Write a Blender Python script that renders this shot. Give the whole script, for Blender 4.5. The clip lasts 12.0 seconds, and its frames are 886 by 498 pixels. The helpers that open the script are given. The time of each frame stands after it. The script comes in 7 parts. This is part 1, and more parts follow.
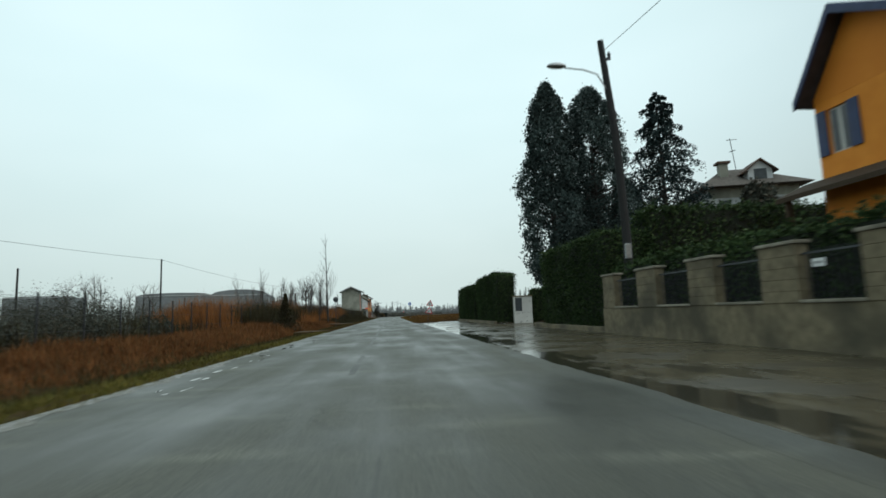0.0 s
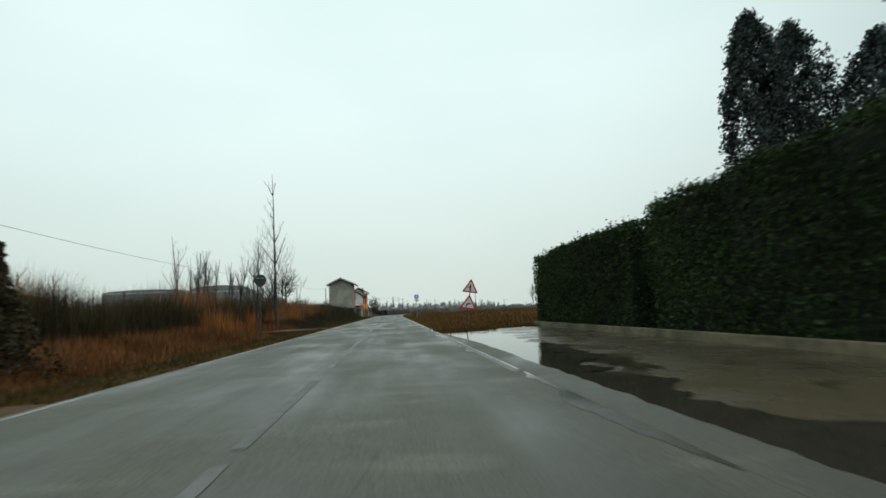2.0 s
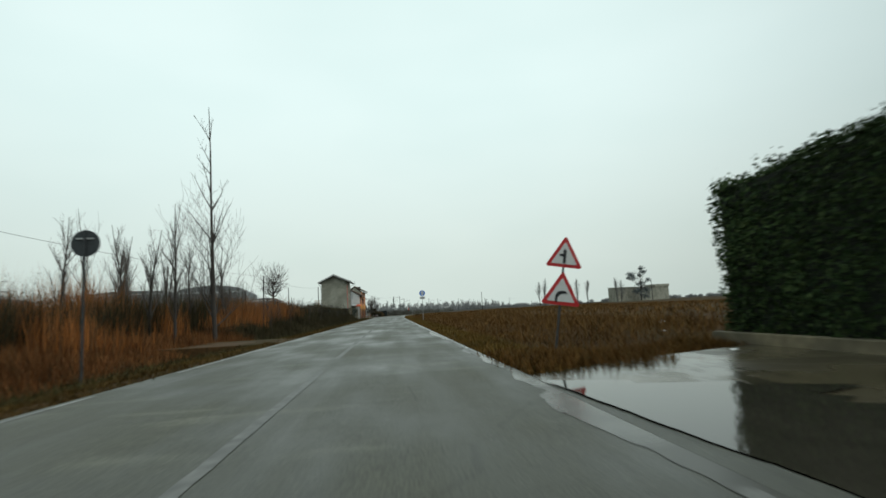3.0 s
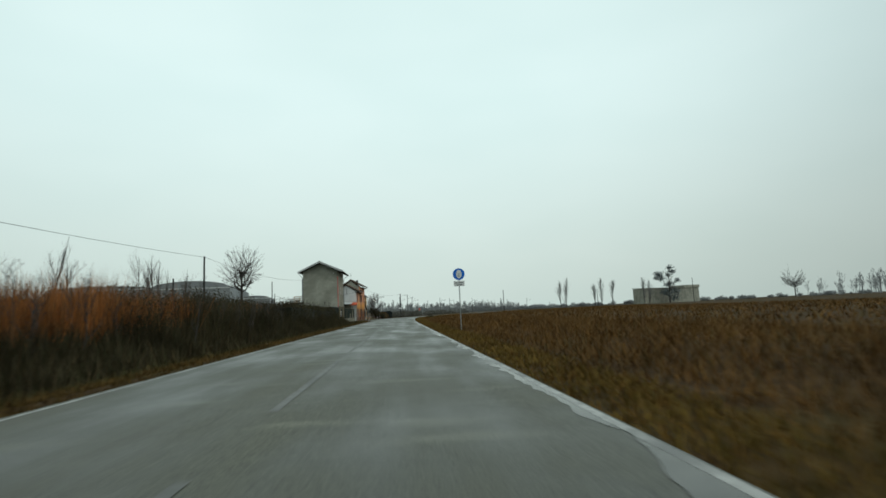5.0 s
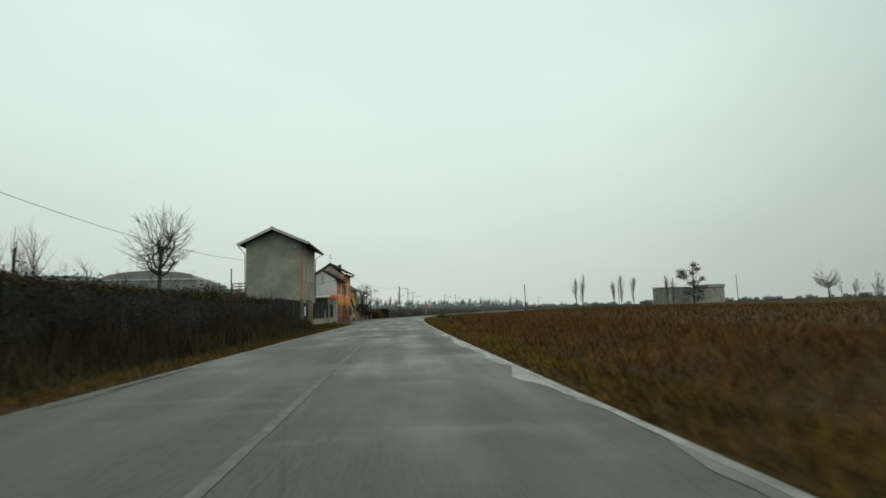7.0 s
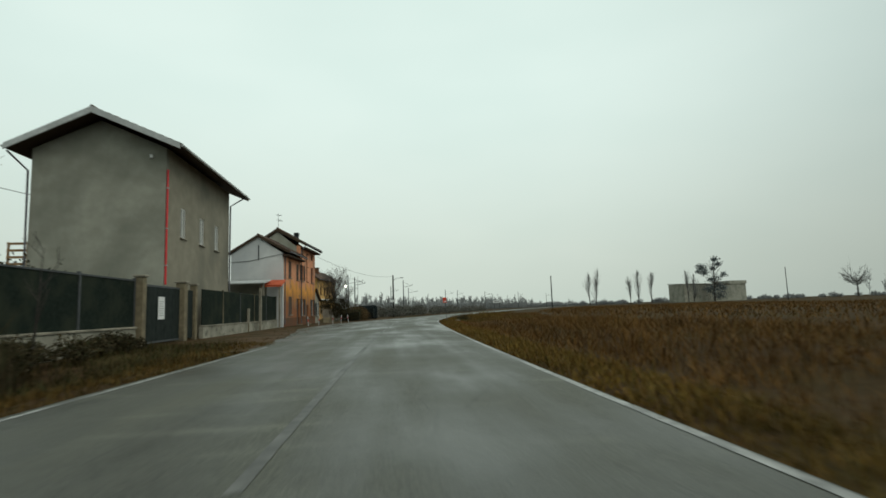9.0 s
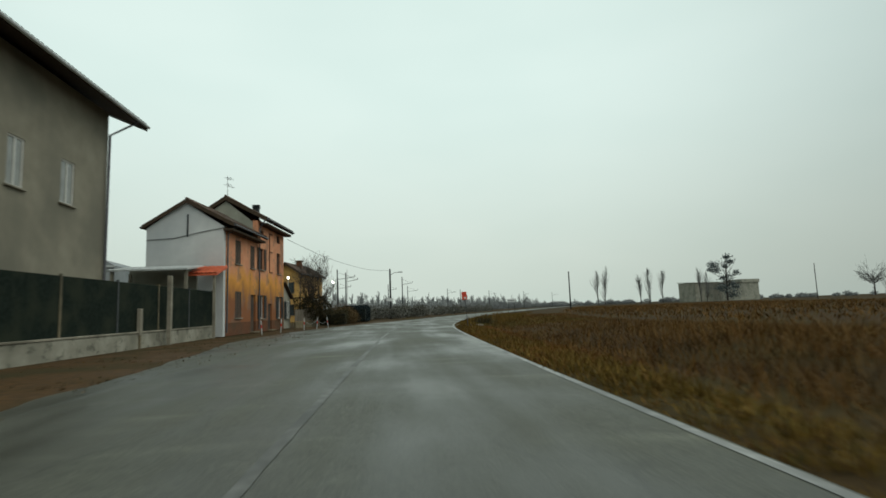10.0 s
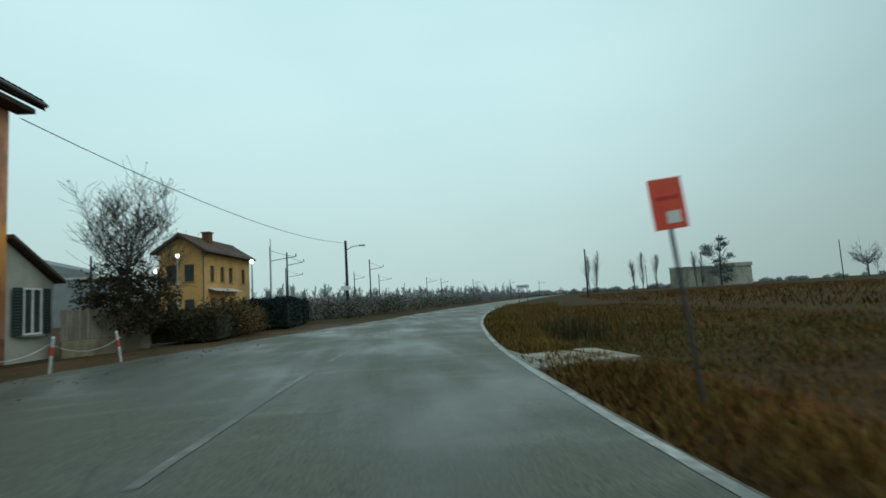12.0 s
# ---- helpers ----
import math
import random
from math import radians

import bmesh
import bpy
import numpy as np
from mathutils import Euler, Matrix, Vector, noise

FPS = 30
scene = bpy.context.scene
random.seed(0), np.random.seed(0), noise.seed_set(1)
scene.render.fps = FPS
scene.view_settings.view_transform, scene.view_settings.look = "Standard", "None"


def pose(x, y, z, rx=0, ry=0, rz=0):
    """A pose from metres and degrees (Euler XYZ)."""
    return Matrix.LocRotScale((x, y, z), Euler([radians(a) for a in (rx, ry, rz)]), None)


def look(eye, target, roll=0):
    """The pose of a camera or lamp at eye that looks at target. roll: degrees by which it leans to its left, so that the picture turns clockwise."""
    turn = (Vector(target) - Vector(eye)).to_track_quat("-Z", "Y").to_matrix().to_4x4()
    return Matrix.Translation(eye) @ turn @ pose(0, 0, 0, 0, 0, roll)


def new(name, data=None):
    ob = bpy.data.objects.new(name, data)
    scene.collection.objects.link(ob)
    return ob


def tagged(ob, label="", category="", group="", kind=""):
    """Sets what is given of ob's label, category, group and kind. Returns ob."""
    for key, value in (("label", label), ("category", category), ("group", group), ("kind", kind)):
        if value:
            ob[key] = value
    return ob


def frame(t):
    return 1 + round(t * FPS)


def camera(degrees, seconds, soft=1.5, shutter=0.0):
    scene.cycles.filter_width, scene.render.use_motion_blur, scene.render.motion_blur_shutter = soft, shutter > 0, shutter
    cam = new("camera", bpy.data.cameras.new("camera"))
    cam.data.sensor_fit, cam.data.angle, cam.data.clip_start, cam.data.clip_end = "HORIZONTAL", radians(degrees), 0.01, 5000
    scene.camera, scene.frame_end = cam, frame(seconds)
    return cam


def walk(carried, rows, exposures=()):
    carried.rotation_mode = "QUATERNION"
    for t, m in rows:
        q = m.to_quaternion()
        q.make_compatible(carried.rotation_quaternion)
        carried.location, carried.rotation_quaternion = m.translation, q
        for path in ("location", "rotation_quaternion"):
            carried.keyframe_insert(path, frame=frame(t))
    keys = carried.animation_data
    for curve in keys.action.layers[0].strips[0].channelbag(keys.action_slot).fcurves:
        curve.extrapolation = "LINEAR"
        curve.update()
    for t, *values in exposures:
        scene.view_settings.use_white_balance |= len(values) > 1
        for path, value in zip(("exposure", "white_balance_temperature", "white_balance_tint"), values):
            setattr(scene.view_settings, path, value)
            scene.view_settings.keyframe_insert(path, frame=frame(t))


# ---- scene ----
cam = camera(80.0, 12.0, soft=1.6, shutter=0.25)
PATH = [
    (0, pose(0.0, 0.0, 1.1, 96.855, 2.117, -5.664)),
    (0.5, pose(0.062, 9.539, 1.1, 96.599, 2.311, -5.927)),
    (1, pose(0.206, 18.945, 1.1, 96.472, 1.861, -5.911)),
    (1.5, pose(0.388, 28.019, 1.1, 96.701, 2.091, -5.652)),
    (2, pose(0.555, 36.983, 1.1, 96.554, 2.587, -5.47)),
    (2.5, pose(0.637, 45.662, 1.1, 96.421, 2.824, -5.473)),
    (3, pose(0.698, 53.843, 1.1, 96.582, 3.111, -5.378)),
    (5, pose(0.757, 88.145, 1.1, 96.756, 2.635, -4.67)),
    (5.5, pose(0.658, 97.181, 1.1, 96.687, 2.598, -4.811)),
    (6, pose(0.612, 106.259, 1.1, 96.702, 2.067, -4.834)),
    (6.5, pose(0.622, 115.085, 1.1, 96.902, 1.893, -4.733)),
    (7, pose(0.505, 124.206, 1.1, 96.637, 2.012, -4.916)),
    (9, pose(0.374, 159.172, 1.1, 96.444, 1.932, -5.795)),
    (9.5, pose(0.472, 166.679, 1.1, 96.47, 2.066, -5.846)),
    (10, pose(0.676, 174.096, 1.1, 96.489, 2.079, -5.961)),
    (10.5, pose(0.94, 181.04, 1.1, 96.325, 2.384, -6.48)),
    (11, pose(1.318, 187.75, 1.1, 96.118, 2.655, -7.038)),
    (11.5, pose(1.869, 194.502, 1.1, 96.177, 3.125, -7.814)),
    (12, pose(2.469, 200.709, 1.1, 95.511, 3.415, -8.623)),
]
walk(cam, PATH, [(0.0, 0.08, 6100, 6), (1.5, 0.08, 6400, 7), (3.0, 0.05, 6450, 7), (6.0, -0.05, 6300, 4), (7.0, -0.08, 6750, 5), (9.5, -0.06, 6700, 5), (10.5, -0.08, 6600, 5), (11.0, -0.10, 6500, 5), (11.5, -0.14, 5850, -3), (12.0, -0.17, 5750, -5)])

# ---- light ----
SUN_WAY = Vector((0.45, -0.35, 0.82)).normalized()
world = bpy.data.worlds.new("overcast_sky")
scene.world = world
world.use_nodes = True
wn, wl = world.node_tree.nodes, world.node_tree.links
wn.clear()
w_out = wn.new("ShaderNodeOutputWorld")
w_sky = wn.new("ShaderNodeTexSky")
w_sky.sky_type, w_sky.sun_disc = "NISHITA", False
w_sky.sun_elevation, w_sky.sun_rotation = math.asin(SUN_WAY.z), math.atan2(SUN_WAY.x, SUN_WAY.y)
w_sky.dust_density, w_sky.air_density = 4.0, 1.5
w_bg = wn.new("ShaderNodeBackground")
w_bg.inputs["Strength"].default_value = 0.10
# the cloud deck: an even, pale layer with faint darker drifts
w_co = wn.new("ShaderNodeTexCoord")
w_map = wn.new("ShaderNodeMapping")
w_map.inputs["Scale"].default_value = (1.0, 1.0, 2.6)
w_noise = wn.new("ShaderNodeTexNoise")
w_noise.inputs["Scale"].default_value, w_noise.inputs["Detail"].default_value = 1.6, 3.0
w_ramp = wn.new("ShaderNodeValToRGB")
w_ramp.color_ramp.elements[0].position, w_ramp.color_ramp.elements[0].color = 0.30, (0.765, 0.93, 0.915, 1)
w_ramp.color_ramp.elements[1].position, w_ramp.color_ramp.elements[1].color = 0.66, (0.85, 1.00, 0.985, 1)
w_cloud = wn.new("ShaderNodeBackground")
w_cloud.inputs["Strength"].default_value = 1.0
w_mix = wn.new("ShaderNodeMixShader")
w_mix.inputs["Fac"].default_value = 0.95
wl.new(w_co.outputs["Generated"], w_map.inputs["Vector"])
wl.new(w_map.outputs["Vector"], w_noise.inputs["Vector"])
wl.new(w_noise.outputs["Fac"], w_ramp.inputs["Fac"])
# the cloud is thinnest over the road ahead, and heavier to the sides
w_dot = wn.new("ShaderNodeVectorMath")
w_dot.operation = "DOT_PRODUCT"
w_dot.inputs[1].default_value = Vector((-0.10, 0.90, 0.42)).normalized()
w_range = wn.new("ShaderNodeMapRange")
w_range.interpolation_type = "SMOOTHSTEP"
w_range.inputs["From Min"].default_value, w_range.inputs["From Max"].default_value = 0.45, 0.98
w_range.inputs["To Min"].default_value, w_range.inputs["To Max"].default_value = 0.62, 0.97
w_mul = wn.new("ShaderNodeMix")
w_mul.data_type, w_mul.blend_type = "RGBA", "MULTIPLY"
w_mul.inputs["Factor"].default_value = 1.0
wl.new(w_co.outputs["Generated"], w_dot.inputs[0])
wl.new(w_dot.outputs["Value"], w_range.inputs["Value"])
wl.new(w_ramp.outputs["Color"], w_mul.inputs["A"])
wl.new(w_range.outputs["Result"], w_mul.inputs["B"])
# the overcast thins out upwards: greyer and a little warmer towards the horizon
w_sep = wn.new("ShaderNodeSeparateXYZ")
w_low = wn.new("ShaderNodeValToRGB")
w_low.color_ramp.interpolation = "EASE"
w_low.color_ramp.elements[0].position, w_low.color_ramp.elements[0].color = 0.0, (0.845, 0.800, 0.765, 1)
w_low.color_ramp.elements[1].position, w_low.color_ramp.elements[1].color = 0.42, (1.0, 1.0, 1.0, 1)
w_dim = wn.new("ShaderNodeMix")
w_dim.data_type, w_dim.blend_type = "RGBA", "MULTIPLY"
w_dim.inputs["Factor"].default_value = 1.0
wl.new(w_co.outputs["Generated"], w_sep.inputs["Vector"])
wl.new(w_sep.outputs["Z"], w_low.inputs["Fac"])
wl.new(w_mul.outputs["Result"], w_dim.inputs["A"])
wl.new(w_low.outputs["Color"], w_dim.inputs["B"])
wl.new(w_dim.outputs["Result"], w_cloud.inputs["Color"])
wl.new(w_sky.outputs["Color"], w_bg.inputs["Color"])
wl.new(w_bg.outputs["Background"], w_mix.inputs[1])
wl.new(w_cloud.outputs["Background"], w_mix.inputs[2])
wl.new(w_mix.outputs["Shader"], w_out.inputs["Surface"])

sun_data = bpy.data.lights.new("sun", "SUN")
sun_data.energy, sun_data.angle, sun_data.color = 1.15, radians(60), (1.0, 0.97, 0.93)
sun = new("sun", sun_data)
sun.matrix_world = look(SUN_WAY * 80, (0, 0, 0))

# ---- materials ----
def mat(name, c1, c2, scale=4.0, rough=0.8, bump=0.0, c3=None, big=0.25, metal=0.0, rough2=None, spec=0.5, stretch=(1, 1, 1), island=0.0):
    """Two-scale noise between c1 and c2, large patches towards c3, fine relief; island: variation from piece to piece."""
    m = bpy.data.materials.new(name)
    m.use_nodes = True
    n, l = m.node_tree.nodes, m.node_tree.links
    b = n["Principled BSDF"]
    b.inputs["Metallic"].default_value = metal
    b.inputs["Specular IOR Level"].default_value = spec
    co, mp = n.new("ShaderNodeTexCoord"), n.new("ShaderNodeMapping")
    mp.inputs["Scale"].default_value = stretch
    l.new(co.outputs["Object"], mp.inputs["Vector"])
    fine, wide = n.new("ShaderNodeTexNoise"), n.new("ShaderNodeTexNoise")
    fine.inputs["Scale"].default_value, fine.inputs["Detail"].default_value = scale, 6.0
    wide.inputs["Scale"].default_value, wide.inputs["Detail"].default_value = scale * big * 0.3, 4.0
    for t in (fine, wide):
        l.new(mp.outputs["Vector"], t.inputs["Vector"])
    mx = n.new("ShaderNodeMix")
    mx.data_type = "RGBA"
    rp = n.new("ShaderNodeMapRange")
    rp.inputs["From Min"].default_value, rp.inputs["From Max"].default_value = 0.32, 0.68
    l.new(fine.outputs["Fac"], rp.inputs["Value"])
    l.new(rp.outputs["Result"], mx.inputs["Factor"])
    mx.inputs["A"].default_value, mx.inputs["B"].default_value = (*c1, 1), (*c2, 1)
    col = mx.outputs["Result"]
    rw = n.new("ShaderNodeMapRange")
    rw.inputs["From Min"].default_value, rw.inputs["From Max"].default_value = 0.45, 0.65
    l.new(wide.outputs["Fac"], rw.inputs["Value"])
    if c3:
        m2 = n.new("ShaderNodeMix")
        m2.data_type = "RGBA"
        l.new(rw.outputs["Result"], m2.inputs["Factor"])
        l.new(col, m2.inputs["A"])
        m2.inputs["B"].default_value = (*c3, 1)
        col = m2.outputs["Result"]
    if island:
        g, hs = n.new("ShaderNodeNewGeometry"), n.new("ShaderNodeHueSaturation")
        ri = n.new("ShaderNodeMapRange")
        ri.inputs["To Min"].default_value, ri.inputs["To Max"].default_value = 1 - island, 1 + island
        l.new(g.outputs["Random Per Island"], ri.inputs["Value"])
        l.new(ri.outputs["Result"], hs.inputs["Value"])
        l.new(col, hs.inputs["Color"])
        col = hs.outputs["Color"]
    l.new(col, b.inputs["Base Color"])
    if rough2 is None:
        b.inputs["Roughness"].default_value = rough
    else:
        rr = n.new("ShaderNodeMapRange")
        rr.inputs["From Min"].default_value, rr.inputs["From Max"].default_value = 0.40, 0.62
        rr.inputs["To Min"].default_value, rr.inputs["To Max"].default_value = rough, rough2
        l.new(wide.outputs["Fac"], rr.inputs["Value"])
        l.new(rr.outputs["Result"], b.inputs["Roughness"])
    if bump:
        bp = n.new("ShaderNodeBump")
        bp.inputs["Strength"].default_value, bp.inputs["Distance"].default_value = bump, 0.02
        l.new(fine.outputs["Fac"], bp.inputs["Height"])
        l.new(bp.outputs["Normal"], b.inputs["Normal"])
    return m


def leafy(name, cols, rough=0.6, trans=0.25):
    """Foliage or dry stalks: each piece takes its own tone from the ramp of cols."""
    m = bpy.data.materials.new(name)
    m.use_nodes = True
    n, l = m.node_tree.nodes, m.node_tree.links
    b = n["Principled BSDF"]
    b.inputs["Roughness"].default_value = rough
    b.inputs["Specular IOR Level"].default_value = 0.05
    g, r = n.new("ShaderNodeNewGeometry"), n.new("ShaderNodeValToRGB")
    while len(r.color_ramp.elements) < len(cols):
        r.color_ramp.elements.new(0.5)
    for i, c in enumerate(cols):
        r.color_ramp.elements[i].position, r.color_ramp.elements[i].color = i / (len(cols) - 1), (*c, 1)
    l.new(g.outputs["Random Per Island"], r.inputs["Fac"])
    co, wide = n.new("ShaderNodeTexCoord"), n.new("ShaderNodeTexNoise")
    wide.inputs["Scale"].default_value, wide.inputs["Detail"].default_value = 0.35, 3.0
    l.new(co.outputs["Object"], wide.inputs["Vector"])
    v, hs = n.new("ShaderNodeMapRange"), n.new("ShaderNodeHueSaturation")
    v.inputs["From Min"].default_value, v.inputs["From Max"].default_value = 0.3, 0.7
    v.inputs["To Min"].default_value, v.inputs["To Max"].default_value = 0.65, 1.35
    l.new(wide.outputs["Fac"], v.inputs["Value"])
    l.new(v.outputs["Result"], hs.inputs["Value"])
    l.new(r.outputs["Color"], hs.inputs["Color"])
    l.new(hs.outputs["Color"], b.inputs["Base Color"])
    return m


def wet_asphalt():
    """Fine stones, wheel tracks and drier streaks along the road, hairline cracks."""
    m = bpy.data.materials.new("wet_asphalt")
    m.use_nodes = True
    n, l = m.node_tree.nodes, m.node_tree.links
    b = n["Principled BSDF"]
    co = n.new("ShaderNodeTexCoord")

    def tex(scale, stretch, detail=5.0):
        mp, t = n.new("ShaderNodeMapping"), n.new("ShaderNodeTexNoise")
        mp.inputs["Scale"].default_value = stretch
        t.inputs["Scale"].default_value, t.inputs["Detail"].default_value = scale, detail
        l.new(co.outputs["Object"], mp.inputs["Vector"])
        l.new(mp.outputs["Vector"], t.inputs["Vector"])
        return t.outputs["Fac"]

    def ranged(v, a, c, lo, hi):
        r = n.new("ShaderNodeMapRange")
        for k, q in zip(("From Min", "From Max", "To Min", "To Max"), (a, c, lo, hi)):
            r.inputs[k].default_value = q
        l.new(v, r.inputs["Value"])
        return r.outputs["Result"]

    stones, streak, patch, across = tex(45, (1, 1, 1), 8), tex(1.0, (1.3, 0.10, 1), 6), tex(0.45, (1, 0.5, 1), 6), tex(1.0, (0.38, 1.5, 1), 7)
    mx = n.new("ShaderNodeMix")
    mx.data_type = "RGBA"
    mx.inputs["A"].default_value, mx.inputs["B"].default_value = (0.030, 0.0305, 0.0235, 1), (0.090, 0.090, 0.070, 1)
    l.new(ranged(stones, 0.35, 0.65, 0, 1), mx.inputs["Factor"])
    hs = n.new("ShaderNodeHueSaturation")
    l.new(mx.outputs["Result"], hs.inputs["Color"])
    ad = n.new("ShaderNodeMath")
    ad.operation = "MULTIPLY"
    l.new(ranged(streak, 0.35, 0.65, 0.82, 1.18), ad.inputs[0])
    l.new(ranged(patch, 0.40, 0.62, 0.75, 1.25), ad.inputs[1])
    crk = n.new("ShaderNodeTexVoronoi")
    crk.feature = "DISTANCE_TO_EDGE"
    crk.inputs["Scale"].default_value = 0.55
    mp = n.new("ShaderNodeMapping")
    mp.inputs["Scale"].default_value = (0.7, 1.2, 1)
    l.new(co.outputs["Object"], mp.inputs["Vector"])
    l.new(mp.outputs["Vector"], crk.inputs["Vector"])
    ck = n.new("ShaderNodeMath")
    ck.operation = "MULTIPLY"
    ac = n.new("ShaderNodeMath")
    ac.operation = "MULTIPLY"
    l.new(ad.outputs[0], ac.inputs[0])
    l.new(ranged(across, 0.56, 0.72, 1.0, 1.7), ac.inputs[1])
    l.new(ac.outputs[0], ck.inputs[0])
    l.new(ranged(crk.outputs["Distance"], 0.002, 0.008, 0.72, 1.0), ck.inputs[1])
    l.new(ck.outputs[0], hs.inputs["Value"])
    l.new(hs.outputs["Color"], b.inputs["Base Color"])
    rs = n.new("ShaderNodeMath")
    rs.operation = "MULTIPLY"
    l.new(ranged(streak, 0.36, 0.64, 0.78, 1.12), rs.inputs[0])
    l.new(ranged(patch, 0.36, 0.62, 0.36, 0.68), rs.inputs[1])
    l.new(rs.outputs[0], b.inputs["Roughness"])
    b.inputs["Specular IOR Level"].default_value = 0.26
    bp = n.new("ShaderNodeBump")
    bp.inputs["Strength"].default_value, bp.inputs["Distance"].default_value = 0.35, 0.012
    l.new(stones, bp.inputs["Height"])
    l.new(bp.outputs["Normal"], b.inputs["Normal"])
    return m


ASPHALT = wet_asphalt()
FORECOURT = mat("wet_forecourt", (0.062, 0.053, 0.033), (0.104, 0.088, 0.055), 9, 0.17, 0.03, (0.052, 0.044, 0.028), 0.25, rough2=0.38, spec=0.24)


def flooded(m):
    """Standing water with ragged shores: smooth and dark where a stretched noise dips, widest beside the road."""
    n, l = m.node_tree.nodes, m.node_tree.links
    b = n["Principled BSDF"]
    co, mp, nz, sep = n.new("ShaderNodeTexCoord"), n.new("ShaderNodeMapping"), n.new("ShaderNodeTexNoise"), n.new("ShaderNodeSeparateXYZ")
    mp.inputs["Scale"].default_value = (0.75, 0.30, 1)
    nz.inputs["Scale"].default_value, nz.inputs["Detail"].default_value, nz.inputs["Roughness"].default_value = 1.0, 8.0, 0.6
    l.new(co.outputs["Object"], mp.inputs["Vector"])
    l.new(mp.outputs["Vector"], nz.inputs["Vector"])
    l.new(co.outputs["Object"], sep.inputs["Vector"])
    low = n.new("ShaderNodeMapRange")
    for k, q in zip(("From Min", "From Max", "To Min", "To Max"), (3.0, 7.5, -0.06, 0.14)):
        low.inputs[k].default_value = q
    l.new(sep.outputs["X"], low.inputs["Value"])
    ad, r = n.new("ShaderNodeMath"), n.new("ShaderNodeMapRange")
    ad.operation = "ADD"
    l.new(nz.outputs["Fac"], ad.inputs[0])
    end, both = n.new("ShaderNodeMapRange"), n.new("ShaderNodeMath")
    for k, q in zip(("From Min", "From Max", "To Min", "To Max"), (50.0, 60.0, 0.0, -0.055)):
        end.inputs[k].default_value = q
    both.operation = "ADD"
    l.new(sep.outputs["Y"], end.inputs["Value"])
    l.new(low.outputs["Result"], both.inputs[0])
    l.new(end.outputs["Result"], both.inputs[1])
    l.new(both.outputs[0], ad.inputs[1])
    for k, q in zip(("From Min", "From Max", "To Min", "To Max"), (0.435, 0.50, 0.0, 1.0)):
        r.inputs[k].default_value = q
    l.new(ad.outputs[0], r.inputs["Value"])
    dry = r.outputs["Result"]
    for socket, wet in (("Base Color", (0.038, 0.034, 0.024, 1)), ("Roughness", 0.10)):
        old = b.inputs[socket].links[0].from_socket if b.inputs[socket].links else None
        mx = n.new("ShaderNodeMix")
        mx.data_type = "RGBA" if socket == "Base Color" else "FLOAT"
        mx.inputs["A"].default_value = wet
        if old:
            l.new(old, mx.inputs["B"])
        else:
            mx.inputs["B"].default_value = b.inputs[socket].default_value
        l.new(dry, mx.inputs["Factor"])
        l.new(mx.outputs["Result"], b.inputs[socket])
    for nd in n:
        if nd.type == "BUMP":
            st = n.new("ShaderNodeMath")
            st.operation = "MULTIPLY"
            st.inputs[1].default_value = nd.inputs["Strength"].default_value
            l.new(dry, st.inputs[0])
            l.new(st.outputs[0], nd.inputs["Strength"])
    return m


flooded(FORECOURT)
PUDDLE = mat("puddle_water", (0.028, 0.026, 0.020), (0.038, 0.035, 0.027), 3, 0.05, spec=0.3)
WATER_FILM = mat("shallow_water_film", (0.036, 0.035, 0.029), (0.060, 0.058, 0.048), 5, 0.16, 0.02, spec=0.24, rough2=0.34)
PAINT_FAINT = mat("nearly_gone_road_paint", (0.060, 0.060, 0.055), (0.15, 0.15, 0.14), 7, 0.55, 0.1, (0.050, 0.050, 0.046), 0.3, spec=0.26)
PAINT_FADED = mat("faded_road_paint", (0.060, 0.060, 0.055), (0.165, 0.165, 0.155), 7, 0.5, 0.1, (0.060, 0.060, 0.056), 0.3, spec=0.3)
PAINT_ROAD = mat("worn_road_paint", (0.10, 0.10, 0.094), (0.40, 0.40, 0.38), 9, 0.5, 0.05, (0.11, 0.11, 0.105), 0.3)
SOIL = mat("wet_soil", (0.030, 0.019, 0.010), (0.062, 0.038, 0.018), 3.0, 0.95, 0.5, (0.052, 0.040, 0.016), 0.2, spec=0.05)
DIRT = mat("dirt_shoulder", (0.038, 0.024, 0.011), (0.098, 0.053, 0.022), 6.0, 0.7, 0.6, (0.046, 0.038, 0.018), 0.25, rough2=0.95, spec=0.08)
MUD_EDGE = mat("gritty_mud", (0.075, 0.069, 0.054), (0.165, 0.155, 0.128), 22, 0.28, 0.3, (0.120, 0.110, 0.086), 1.2, rough2=0.7, spec=0.3)
CONCRETE = mat("stained_concrete", (0.150, 0.124, 0.078), (0.245, 0.205, 0.132), 4.5, 0.8, 0.35, (0.090, 0.079, 0.054), 0.5, spec=0.25)
CONCRETE_CAP = mat("pale_coping", (0.22, 0.20, 0.155), (0.34, 0.31, 0.245), 5, 0.75, 0.25, (0.16, 0.145, 0.11), 0.6, spec=0.3)
PLASTER_GREY = mat("bare_grey_plaster", (0.275, 0.273, 0.222), (0.360, 0.356, 0.296), 1.6, 0.85, 0.15, (0.215, 0.217, 0.176), 0.8)
PLASTER_WARM = mat("bare_tan_plaster", (0.225, 0.203, 0.152), (0.290, 0.264, 0.200), 1.4, 0.85, 0.15, (0.175, 0.162, 0.123), 0.8)
PLASTER_ANNEX = mat("dirty_beige_render", (0.27, 0.26, 0.21), (0.36, 0.345, 0.285), 1.4, 0.85, 0.15, (0.21, 0.20, 0.16), 0.8)
